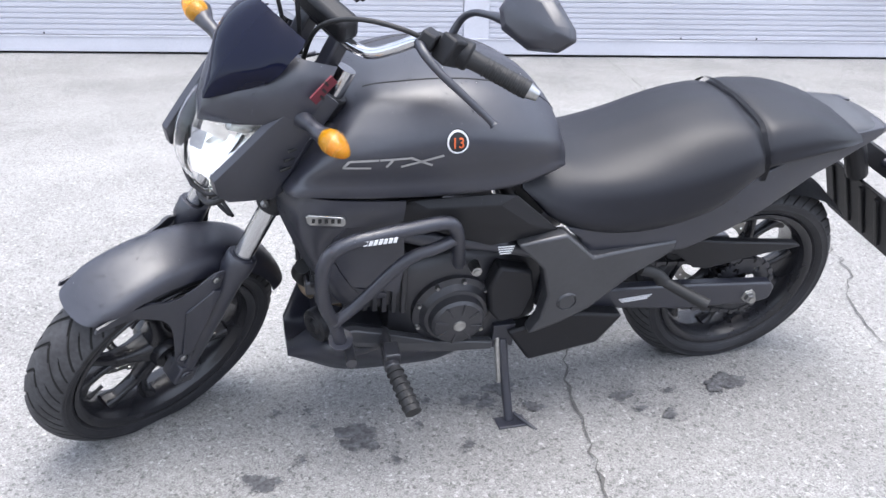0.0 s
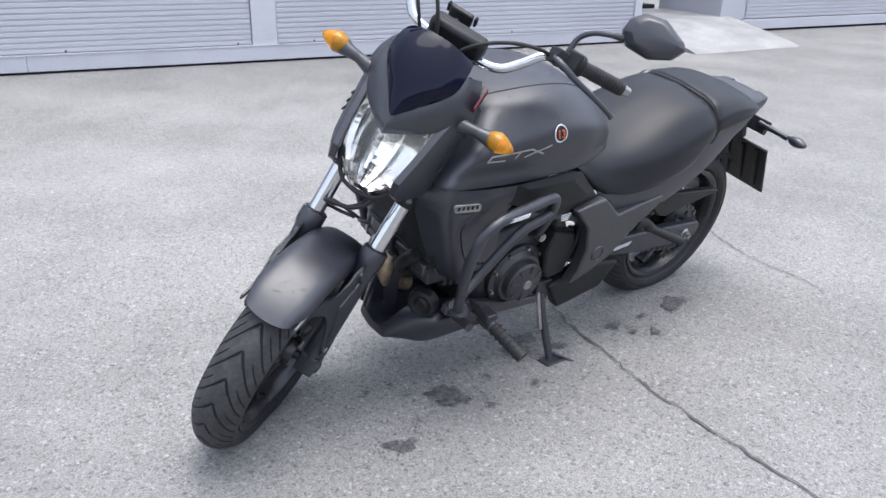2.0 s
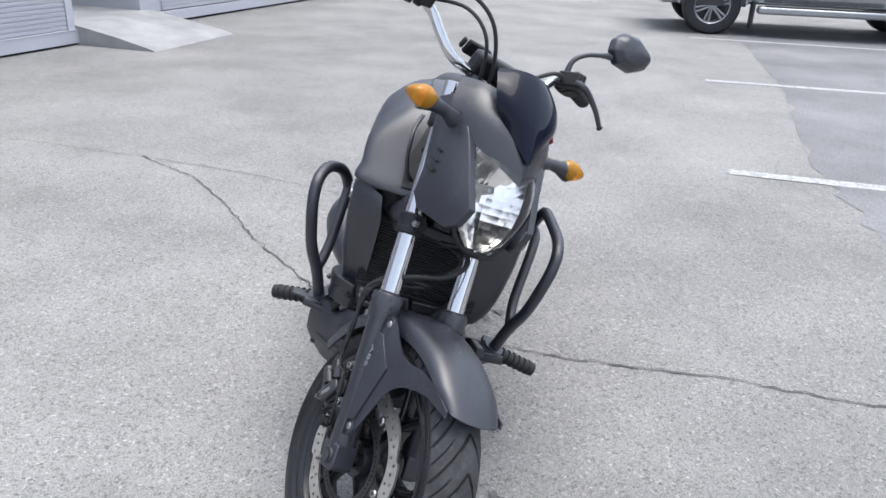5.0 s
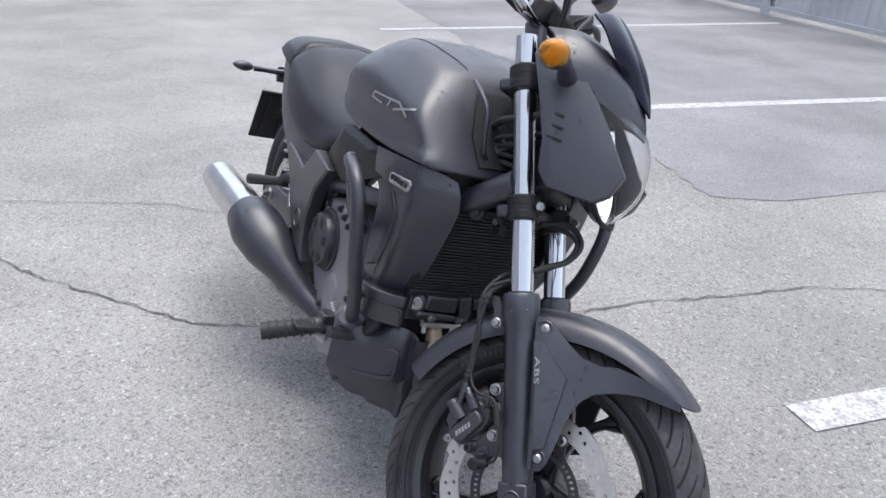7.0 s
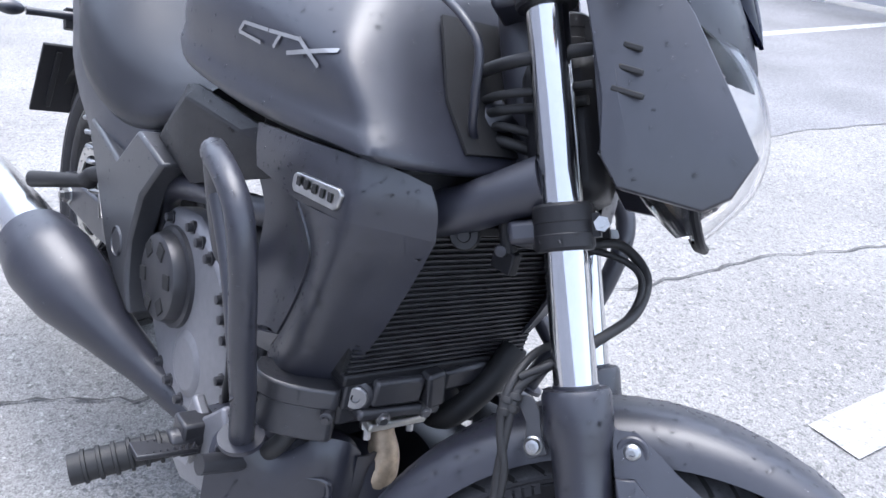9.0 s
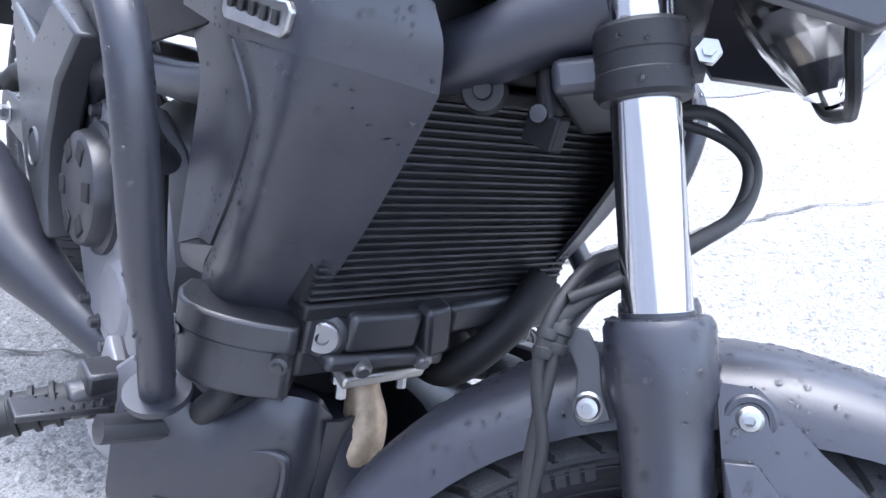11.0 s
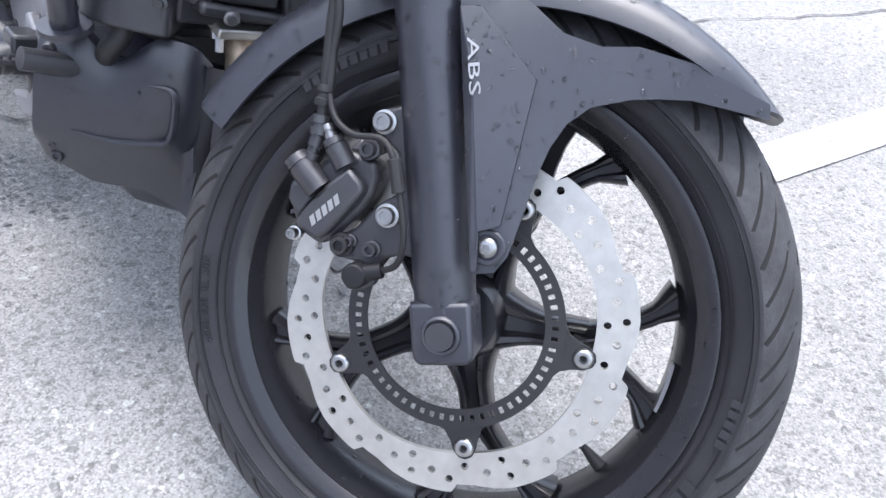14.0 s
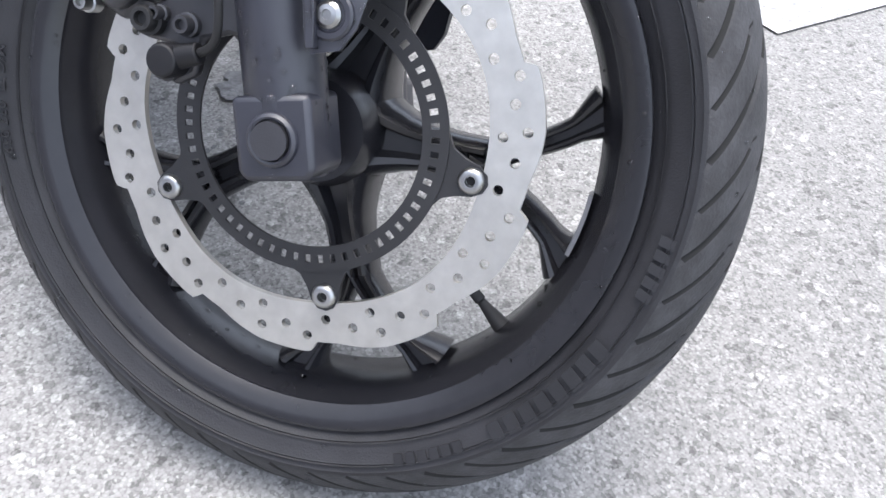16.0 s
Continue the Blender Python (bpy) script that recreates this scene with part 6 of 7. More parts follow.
# engine
CASE = half_loft([
    (0.600, [(0, .47), (.06, .47), (.11, .44), (.12, .36), (.11, .28), (0, .26)]),
    (0.680, [(0, .52), (.08, .52), (.14, .48), (.155, .37), (.14, .24), (0, .22)]),
    (0.800, [(0, .53), (.09, .53), (.155, .49), (.165, .37), (.15, .23), (0, .20)]),
    (0.900, [(0, .51), (.09, .51), (.15, .47), (.16, .36), (.14, .24), (0, .20)]),
    (0.970, [(0, .49), (.09, .49), (.13, .46), (.14, .37), (.12, .28), (0, .26)])])
for v in CASE.verts:
    v.co.y *= 0.80
engine = body_part("engine_case", CASE, ENGINE, "dark graphite engine case", 40)
bm = bmesh.new()
hull_box(bm, (1.0, 0, 0.44), (0.14, 0.235, 0.125))
block = body_part("cylinder_block", bm, ENGINE, "", 30, 0.003)
for i in range(7):
    bm = bmesh.new()
    hull_box(bm, (0.94 + 0.022 * i, 0, 0.43 + 0.005 * i), (0.012, 0.26, 0.14))
    body_part("cooling_fin", bm, ENGINE, "", 30, 0.002, block)
bm = bmesh.new()
hull_box(bm, (1.100, 0, 0.455), (0.075, 0.27, 0.085))
head = body_part("cylinder_head", bm, ENGINE, "dark grey cylinder head", 30, 0.006)
for y, z, sy, sz, sx, tilt in ((-0.068, 0.459, 0.072, 0.034, 0.040, -3), (-0.017, 0.458, 0.026, 0.048, 0.055, 14), (0.040, 0.465, 0.080, 0.028, 0.036, 4), (0.110, 0.462, 0.05, 0.036, 0.04, 0), (-0.060, 0.432, 0.12, 0.014, 0.045, -4)):
    bm = bmesh.new()
    hull_box(bm, (1.138, y, z), (sx, sy, sz), Matrix.Rotation(radians(tilt), 3, "X"))
    body_part("head_rib", bm, ENGINE, "", 30, 0.005, head)
for y, z, r in ((-0.084, 0.431, 0.0085), (-0.022, 0.430, 0.0085), (0.045, 0.44, 0.007)):
    bm = bmesh.new()
    lathe(bm, [(0.0, 0.014), (r * 0.6, 0.014), (r * 0.7, 0.011), (r, 0.010), (r * 1.1, 0.0), (r * 1.1, -0.02)], (1.152, y, z), axis=(1, -0.25, -0.2), n=12)
    body_part("head_bolt", bm, ALLOY, "", 30, 0, head)
bm = bmesh.new()
lathe(bm, [(0.0, 0.0), (0.0185, 0.0), (0.020, -0.003), (0.021, -0.045)], (1.146, -0.121, 0.455), axis=(0.8, -0.6, 0.0), n=28)
hull_box(bm, (1.125, -0.118, 0.462), (0.04, 0.036, 0.045))
body_part("head_boss", bm, ENGINE, "", 30, 0.003, head)
bm = bmesh.new()
lathe(bm, [(0.0, 0.001), (0.005, 0.001), (0.0055, 0.0035), (0.0125, 0.0035), (0.0140, 0.002), (0.0140, -0.01)], (1.146, -0.121, 0.455), axis=(0.8, -0.6, 0.0), n=28)
body_part("head_plug", bm, ALLOY, "bare alloy socket plug", 30, 0, head)
# left clutch cover
bm = bmesh.new()
lathe(bm, [(0.0, 0.037), (0.020, 0.037), (0.028, 0.034), (0.055, 0.030), (0.062, 0.024), (0.066, 0.006), (0.074, 0.004), (0.076, 0.0), (0.084, -0.010), (0.098, -0.014), (0.102, -0.05)], (0.822, 0.155, 0.360), n=48)
cover = body_part("clutch_cover", bm, ENGINE, "round dark engine cover with ribs", 30)
for k in range(8):
    a = 2 * math.pi * k / 8 + 0.2
    bm = bmesh.new()
    hull_box(bm, (0.822 + 0.042 * math.cos(a), 0.187, 0.360 + 0.042 * math.sin(a)), (0.030, 0.006, 0.005), Matrix.Rotation(-a, 3, "Y"))
    body_part("cover_rib", bm, ENGINE, "", 30, 0.001, cover)
bm = bmesh.new()
lathe(bm, [(0.0, 0.004), (0.008, 0.004), (0.010, 0.005), (0.014, 0.004), (0.015, 0.0)], (0.822, 0.191, 0.360), n=24)
body_part("cover_plug", bm, BOLT, "", 30, 0, cover)
for k in range(9):
    a = radians(20 + 40 * k)
    bm = bmesh.new()
    lathe(bm, [(0.0, 0.006), (0.0045, 0.006), (0.006, 0.003), (0.0065, -0.01)], (0.822 + 0.091 * math.cos(a), 0.146, 0.360 + 0.091 * math.sin(a)), n=6)
    body_part("case_bolt", bm, BOLT, "", 30, 0, cover)
bm = bmesh.new()
plate(bm, [(.735, .500), (.655, .480), (.640, .420), (.660, .345), (.720, .335), (.745, .370), (.755, .440)], 0.13, 0.172, lambda x, z, y: (x, y, z))
sp = body_part("sprocket_cover", bm, PLASTIC, "dark plastic sprocket cover", 30, 0.008)
bm = bmesh.new()
lathe(bm, [(0.0, 0.012), (0.007, 0.012), (0.008, 0.009), (0.012, 0.009), (0.013, 0.004), (0.014, -0.02)], (0.790, 0.165, 0.497), n=8)
body_part("mount_bolt", bm, BOLT, "zinc hex mounting bolt", 30)
# right generator cover
bm = bmesh.new()
lathe(bm, [(0.0, 0.026), (0.056, 0.026), (0.064, 0.022), (0.067, 0.014), (0.068, 0.004), (0.076, 0.002), (0.080, -0.02)], (0.715, -0.168, 0.410), axis=(0, -1, 0), n=44)
gen = body_part("generator_cover", bm, ENGINE, "round dark engine cover", 30)
for k in range(6):
    a = radians(15 + 60 * k)
    bm = bmesh.new()
    # thin near-black plate on the face, painted as a recess in shade
    hull_box(bm, (0.715 + 0.046 * math.cos(a), -0.1945, 0.410 + 0.046 * math.sin(a)), (0.022, 0.003, 0.022), Matrix.Rotation(-a, 3, "Y"))
    body_part("cover_slot", bm, DARK, "", 30, 0.003, gen)
bm = bmesh.new()
lathe(bm, [(0.0, 0.02), (0.05, 0.018), (0.06, 0.0), (0.075, -0.02)], (0.80, -0.15, 0.31), axis=(0, -1, 0), n=32)
CASTING_O = [(.63, .45), (.665, .505), (.75, .52), (.83, .50), (.89, .46), (.925, .41), (.93, .345), (.985, .315), (.985, .275), (.90, .250), (.80, .235), (.70, .25), (.64, .31), (.62, .38)]
plate(bm, CASTING_O, 0.11, 0.164, lambda x, z, y: (x, -y, z))
casting = body_part("right_engine_cover", bm, CASTING, "light alloy engine cover", 30, 0.012)
for i in range(1, 12):
    x0, z0 = CASTING_O[i]
    for f in ((0.10,) if i % 2 else (0.10, 0.0)):
        x1, z1 = CASTING_O[i + 1]
        x, z = (x0 + x1) / 2 if f == 0.0 else x0, (z0 + z1) / 2 if f == 0.0 else z0
        x, z = x + (0.79 - x) * 0.11, z + (0.375 - z) * 0.11
        bm = bmesh.new()
        lathe(bm, [(0.0, 0.009), (0.004, 0.009), (0.0065, 0.008), (0.007, 0.0), (0.010, 0.0), (0.010, -0.01)], (x, -0.166, z), axis=(0, -1, 0), n=12)
        body_part("casing_bolt", bm, ENGINE, "", 30, 0, casting)
bm = bmesh.new()
tube(bm, [(0.90, -0.168, 0.50), (0.925, -0.172, 0.45), (0.945, -0.172, 0.39), (0.94, -0.168, 0.33)], 0.006, 10)
body_part("engine_hose", bm, RUBBER, "thin black engine hose")

# belly pan
PAN = half_loft([
    (0.710, [(0, .225), (.05, .225), (.08, .225), (.10, .215), (.10, .195), (.07, .185), (0, .18)]),
    (0.830, [(0, .240), (.06, .250), (.12, .262), (.165, .250), (.165, .205), (.11, .150), (0, .14)]),
    (0.950, [(0, .240), (.10, .270), (.13, .335), (.200, .325), (.208, .250), (.12, .150), (0, .13)]),
    (1.050, [(0, .200), (.09, .250), (.115, .375), (.220, .384), (.230, .300), (.135, .165), (0, .145)]),
    (1.105, [(0, .205), (.085, .25), (.100, .375), (.215, .388), (.226, .320), (.140, .185), (0, .165)]),
    (1.150, [(0, .215), (.075, .24), (.095, .345), (.155, .340), (.172, .290), (.130, .205), (0, .185)]),
    (1.200, [(0, .235), (.04, .240), (.075, .247), (.097, .243), (.110, .230), (.100, .212), (0, .20)])], 4, 3)
for v in PAN.verts:
    if v.co.y > 0:
        v.co.y *= 0.70
        v.co.z = min(v.co.z, 0.22 + (v.co.z - 0.22) * 0.55)
for v in PAN.verts:
    if v.co.y < 0:
        v.co.y *= float(np.interp(v.co.x, [0.95, 1.05, 1.105, 1.15, 1.2], [0.98, 0.88, 0.62, 0.50, 0.42]))
        v.co.z = min(v.co.z, 0.36)
pan = body_part("belly_pan", PAN, MATTE_BLACK, "black plastic belly pan", 35)
# the pan's right face: a bulged panel with a notch, a chamfered foot and a keel
PU = Vector((0.635, 0.773, 0))
PO = Vector((0.773, -0.635, 0))


def pan_face(along, out, z):
    p = Vector((1.06, -0.23, 0)) + PU * along + PO * out
    return (p.x, p.y, z)


cols = (-0.010, 0.0, 0.027, 0.045, 0.060, 0.076, 0.092, 0.110, 0.142, 0.160)
edge = (0.362, 0.372, 0.381, 0.368, 0.359, 0.364, 0.379, 0.392, 0.391, 0.372)
foot = (0.262, 0.258, 0.256, 0.255, 0.255, 0.255, 0.256, 0.258, 0.275, 0.290)
keel = (0.240, 0.226, 0.216, 0.209, 0.208, 0.209, 0.211, 0.210, 0.200, 0.196)
rings = []
for a, e, f, k in zip(cols, edge, foot, keel):
    turn = max(0.0, (a - 0.135) / 0.025)
    rings.append([pan_face(a, -0.030, e - 0.004), pan_face(a, -0.006 - 0.02 * turn, e), pan_face(a, 0.001 - 0.02 * turn, e - 0.010), pan_face(a, 0.006 - 0.02 * turn, e - 0.028), pan_face(a, 0.0075 - 0.02 * turn, (e + f) / 2),
                  pan_face(a, 0.006 - 0.02 * turn, f + 0.008), pan_face(a, 0.001 - 0.02 * turn, f - 0.004), pan_face(a, -0.012 + 0.016 * turn, k + 0.004), pan_face(a, -0.022 + 0.014 * turn, k), pan_face(a, -0.075, k - 0.012)])
cols3 = [smooth_line([r[i] for r in rings], 3) for i in range(len(rings[0]))]
bm = bmesh.new()
ring_faces(bm, [[c[j] for c in cols3] for j in range(len(cols3[0]))], closed=False)
bmesh.ops.recalc_face_normals(bm, faces=bm.faces)
bmesh.ops.solidify(bm, geom=bm.faces[:], thickness=0.004)
body_part("pan_face", bm, MATTE_BLACK, "", 40, 0, pan)
bm = bmesh.new()
rings = []
for e, z, out in ((0.157, 0.374, -0.012), (0.158, 0.330, -0.0105), (0.157, 0.285, -0.010), (0.158, 0.198, -0.004)):
    rings.append([pan_face(e, out, z), pan_face(e + 0.012, out - 0.012, z - 0.004), pan_face(e + 0.030, out - 0.045, z - 0.010), pan_face(e + 0.035, out - 0.09, z - 0.012)])
ring_faces(bm, rings, closed=False)
bmesh.ops.recalc_face_normals(bm, faces=bm.faces)
bmesh.ops.solidify(bm, geom=bm.faces[:], thickness=0.004)
body_part("pan_side", bm, MATTE_BLACK, "", 30, 0, pan)
# raised rim line on the face, and its screws
bm = bmesh.new()
tube(bm, [pan_face(a, 0.0068, z) for a, z in ((0.030, 0.276), (0.075, 0.274), (0.118, 0.282), (0.130, 0.288), (0.134, 0.300), (0.134, 0.330), (0.131, 0.342), (0.122, 0.346), (0.104, 0.344))], [0.0005, 0.0035, 0.0045, 0.0045, 0.0045, 0.0045, 0.0045, 0.003, 0.0005], 8)
body_part("pan_rib", bm, MATTE_BLACK, "", 40, 0, pan)
for a, z in ((0.004, 0.356), (0.012, 0.236)):
    bm = bmesh.new()
    lathe(bm, [(0.0, 0.002), (0.003, 0.002), (0.0032, 0.004), (0.0060, 0.0035), (0.0075, 0.001), (0.008, -0.004)], pan_face(a, 0.004 if z > 0.3 else -0.006, z), axis=tuple(PO), n=16)
    body_part("pan_screw", bm, ENGINE, "", 30, 0, pan)
# bracket behind the pan, under the crash bar
bm = bmesh.new()
plate(bm, [(0.905, 0.250), (0.955, 0.235), (1.025, 0.262), (1.030, 0.335), (1.052, 0.372), (1.035, 0.392), (0.985, 0.345), (0.955, 0.362), (0.945, 0.330), (0.975, 0.300), (0.965, 0.268)], 0.205, 0.222, lambda x, z, y: (x, -y, z))
body_part("peg_bracket", bm, CASTING, "grey cast peg bracket", 30, 0.005)
bm = bmesh.new()
tube(bm, [(1.115, -0.055, 0.425), (1.126, -0.053, 0.385), (1.134, -0.049, 0.355), (1.136, -0.056, 0.328), (1.122, -0.064, 0.300), (1.09, -0.068, 0.278), (1.04, -0.06, 0.26)], [0.0155, 0.0155, 0.021, 0.0265, 0.027, 0.026, 0.025], 20)
pipe = body_part("exhaust_header", bm, RUST, "heat-stained exhaust header pipe")
bm = bmesh.new()
hull_box(bm, (1.118, -0.05, 0.415), (0.065, 0.085, 0.012), Matrix.Rotation(radians(12), 3, "Y"))
body_part("header_flange", bm, STEEL, "", 30, 0.003, pipe)
for sgn in (1, -1):
    bm = bmesh.new()
    rod(bm, (1.125, -0.05 + sgn * 0.032, 0.430), (1.135, -0.05 + sgn * 0.032, 0.385), 0.005, n=6)
    rod(bm, (1.128, -0.05 + sgn * 0.032, 0.412), (1.131, -0.05 + sgn * 0.032, 0.398), 0.009, n=6)
    body_part("header_stud", bm, BOLT, "", 30, 0, pipe)
bm = bmesh.new()
tube(bm, [(1.16, 0.10, 0.50), (1.165, 0.06, 0.45), (1.14, 0.03, 0.40), (1.06, 0.05, 0.37)], 0.017, 12)
body_part("coolant_hose", bm, RUBBER, "black coolant hose")
# pump housing: a D-shaped cap on a rounder body, with its outlet below
def pump_place(u, v, h):
    p = Vector((1.105, -0.172, 0)) + PU * u + PO * v
    return (p.x - 0.10 * (h - 0.43), p.y, h)


D_OUT = [(-0.049, -0.030), (-0.051, -0.008), (-0.046, 0.006), (-0.036, 0.015), (-0.022, 0.021), (-0.004, 0.0235), (0.020, 0.022), (0.046, 0.017), (0.050, 0.012), (0.050, -0.035)]
bm = plate(bmesh.new(), [(u * 0.95, v - 0.003) for u, v in D_OUT], 0.400, 0.442, pump_place)
pump = body_part("water_pump", bm, ENGINE, "dark cast pump housing", 30, 0.007)
bm = plate(bmesh.new(), D_OUT, 0.440, 0.464, pump_place)
body_part("pump_cap", bm, ENGINE, "", 30, 0.005, pump)
bm = bmesh.new()
tube(bm, [pump_place(0.0, -0.004, 0.408), pump_place(-0.004, 0.000, 0.388), pump_place(-0.016, -0.002, 0.370), pump_place(-0.026, -0.02, 0.352)], [0.012, 0.011, 0.0115, 0.0115], 14)
body_part("pump_outlet", bm, RUBBER, "", 40, 0, pump)
for u, v in ((-0.050, 0.004), (0.040, 0.022)):
    bm = bmesh.new()
    lathe(bm, [(0.0, 0.008), (0.004, 0.008), (0.0045, 0.004), (0.0075, 0.003), (0.0075, -0.01)], pump_place(u, v, 0.435), axis=tuple(PO), n=12)
    body_part("pump_bolt", bm, ALLOY if u < 0 else ENGINE, "", 30, 0, pump)

bm = bmesh.new()
for j in range(4):
    hull_box(bm, (0.735, 0.1842, 0.568 - 0.006 * j), (0.038 - 0.004 * j, 0.002, 0.0024))
body_part("frame_label", bm, WHITE_MARK, "small pale frame label", 0)

# crash bars
LEG = [(1.096, .224, .388), (1.100, .228, .40), (1.114, .242, .46), (1.135, .265, .53), (1.140, .282, .62), (1.125, .288, .668), (1.09, .288, .690)]
for sgn, rear, brace in (
        (1, [(1.04, .283, .697), (.95, .268, .700), (.900, .259, .698), (.877, .252, .680), (.862, .235, .63), (.845, .200, .555), (.83, .165, .52)],
         [(1.118, .245, .455), (1.06, .238, .50), (1.00, .245, .575), (.96, .250, .615), (.91, .252, .635), (.866, .240, .645)]),
        (-1, [(1.04, .280, .696), (.998, .260, .684), (.974, .244, .655), (.958, .225, .60), (.935, .20, .545), (.90, .165, .51)],
         [(1.118, .245, .455), (1.07, .236, .50), (1.02, .234, .57), (.968, .236, .635)])):
    bm = bmesh.new()
    tube(bm, [(x, sgn * y, z) for x, y, z in LEG + rear], 0.0138, 16)
    guard = body_part("crash_bar", bm, MATTE_BLACK, "black tubular crash bar")
    bm = bmesh.new()
    tube(bm, [(x, sgn * y, z) for x, y, z in brace], 0.0125, 14)
    body_part("crash_bar_brace", bm, MATTE_BLACK, "", 40, 0, guard)
    bm = bmesh.new()
    lathe(bm, [(0.0, 0.006), (0.026, 0.006), (0.026, 0.0), (0.0, 0.0)], (1.096, sgn * 0.224, 0.388), axis=(0.1, 0.3 * sgn, 0.95), n=24)
    body_part("bar_foot", bm, MATTE_BLACK, "", 30, 0, guard)
bm = bmesh.new()
plate(bm, [(1.115, .385), (1.06, .375), (.99, .33), (.86, .285), (.72, .262), (.72, .238), (.86, .250), (1.00, .290), (1.08, .335), (1.12, .365)], 0.135, 0.158, lambda x, z, y: (x, y + 0.05 * max(0, (x - 0.98) / 0.14), z))
body_part("lower_rail", bm, SATIN_GREY, "graphite lower engine rail", 30, 0.004)
bm = bmesh.new()
plain_bars(bm, 9, 0.085, 0.011, lambda x, z, h: (1.085 - x, 0.2975 + h + 0.06 * x * 0 - 0.10 * max(0, x - 0.03), 0.689 + z - 0.02 * x))
body_part("bar_lettering", bm, WHITE_MARK, "white maker's mark on the bar", 0, 0, bike)

# foot pegs, stand
for sgn in (1, -1):
    bm = bmesh.new()
    tube(bm, [(0.985, sgn * 0.255, 0.315), (0.962, sgn * 0.36, 0.285)], [0.0165, 0.0185], 14, 1)
    peg = body_part("front_foot_peg", bm, RUBBER, "ribbed rubber foot peg")
    for j in range(6):
        bm = bmesh.new()
        lathe(bm, [(0.017, -0.003), (0.0205, -0.002), (0.0205, 0.002), (0.017, 0.003)], Vector((0.985, sgn * 0.255, 0.315)).lerp(Vector((0.962, sgn * 0.36, 0.285)), 0.1 + 0.15 * j), axis=(-0.02, sgn * 0.1, -0.03), n=14)
        body_part("peg_rib", bm, RUBBER, "", 30, 0, peg)
    bm = bmesh.new()
    tube(bm, [(0.985, sgn * 0.13, 0.31), (0.99, sgn * 0.20, 0.325), (0.987, sgn * 0.258, 0.316)], [0.017, 0.014, 0.019], 10)
    hull_box(bm, (0.985, sgn * 0.225, 0.325), (0.035, 0.045, 0.045))
    body_part("peg_mount", bm, ENGINE, "", 30, 0.004, peg)
    bm = bmesh.new()
    tube(bm, [(1.00, sgn * 0.16, 0.30), (1.05, sgn * 0.19, 0.315), (1.075, sgn * 0.20, 0.34)], [0.009, 0.008, 0.008], 10)
    tube(bm, [(1.075, sgn * 0.19, 0.34), (1.078, sgn * 0.26, 0.35)], 0.012, 12, 1)
    body_part("foot_lever", bm, ENGINE, "", 30)
    bm = bmesh.new()
    tube(bm, [(0.325, sgn * 0.185, 0.425), (0.235, sgn * 0.255, 0.395)], [0.013, 0.016], 12, 1)
    tube(bm, [(0.38, sgn * 0.17, 0.455), (0.345, sgn * 0.18, 0.445), (0.325, sgn * 0.185, 0.425)], [0.016, 0.014, 0.018], 10)
    body_part("rear_foot_peg", bm, RUBBER, "folding black pillion peg")
bm = bmesh.new()
hull_box(bm, (1.0, -0.268, 0.322), (0.030, 0.074, 0.007), Matrix.Rotation(radians(-3), 3, "X"))
tube(bm, [(1.0, -0.235, 0.320), (0.99, -0.222, 0.300), (0.975, -0.215, 0.275)], 0.008, 10)
pedal = body_part("brake_pedal", bm, ENGINE, "dark steel brake pedal with teeth", 30, 0.0015)
for k in range(9):
    for x in (0.989, 1.011):
        bm = bmesh.new()
        lathe(bm, [(0.0, 0.0055), (0.0012, 0.0055), (0.0030, 0.0)], (x, -0.236 - 0.008 * k, 0.3245 - 0.0004 * k), axis=(0, 0, 1), n=6)
        body_part("tooth", bm, ENGINE, "", 0, 0, pedal)
bm = bmesh.new()
tube(bm, [(0.690, 0.135, 0.25), (0.684, 0.180, 0.16), (0.678, 0.235, 0.062)], [0.015, 0.012, 0.012], 12)
hull_box(bm, (0.675, 0.243, 0.062), (0.075, 0.045, 0.008), Matrix.Rotation(radians(LEAN), 3, "X"))
tube(bm, [(0.665, 0.225, 0.075), (0.64, 0.26, 0.072), (0.622, 0.285, 0.068)], 0.005, 8)
hull_box(bm, (0.69, 0.125, 0.265), (0.055, 0.04, 0.07))
stand = body_part("side_stand", bm, MATTE_BLACK, "black steel side stand", 40, 0.002)
bm = bmesh.new()
tube(bm, [(0.705, 0.14, 0.26), (0.70, 0.185, 0.15)], 0.007, 10, 1)
body_part("stand_spring", bm, BOLT, "", 40, 0, stand)

# swing arm, chain, shock, muffler
for sgn in (1, -1):
    bm = bmesh.new()
    o = [(.56, .375), (.42, .355), (.24, .345), (-.060, .318), (-.075, .300), (-.070, .262), (-.03, .252), (.20, .262), (.42, .295), (.56, .315)]
    plate(bm, o, 0.092, 0.122, lambda x, z, y: (x, sgn * y, z))
    arm = body_part("swing_arm", bm, MATTE_BLACK, "black box-section swing arm", 30, 0.006)
    bm = bmesh.new()
    lathe(bm, [(0.0, 0.022), (0.010, 0.022), (0.0105, 0.014), (0.015, 0.014), (0.015, 0.004), (0.020, 0.003), (0.021, 0.0)], (0.0, sgn * 0.122, 0.282), axis=(0, sgn, 0), n=6)
    body_part("axle_nut", bm, BOLT, "zinc axle nut", 30, 0, arm)
bm = bmesh.new()
for j in range(3):
    hull_box(bm, (0.34, 0.123, 0.323 - 0.005 * j), (0.09 - 0.01 * j, 0.003, 0.002), Matrix.Rotation(radians(4), 3, "Y"))
body_part("warning_label", bm, WHITE_MARK, "small pale warning label", 0)
bm = bmesh.new()
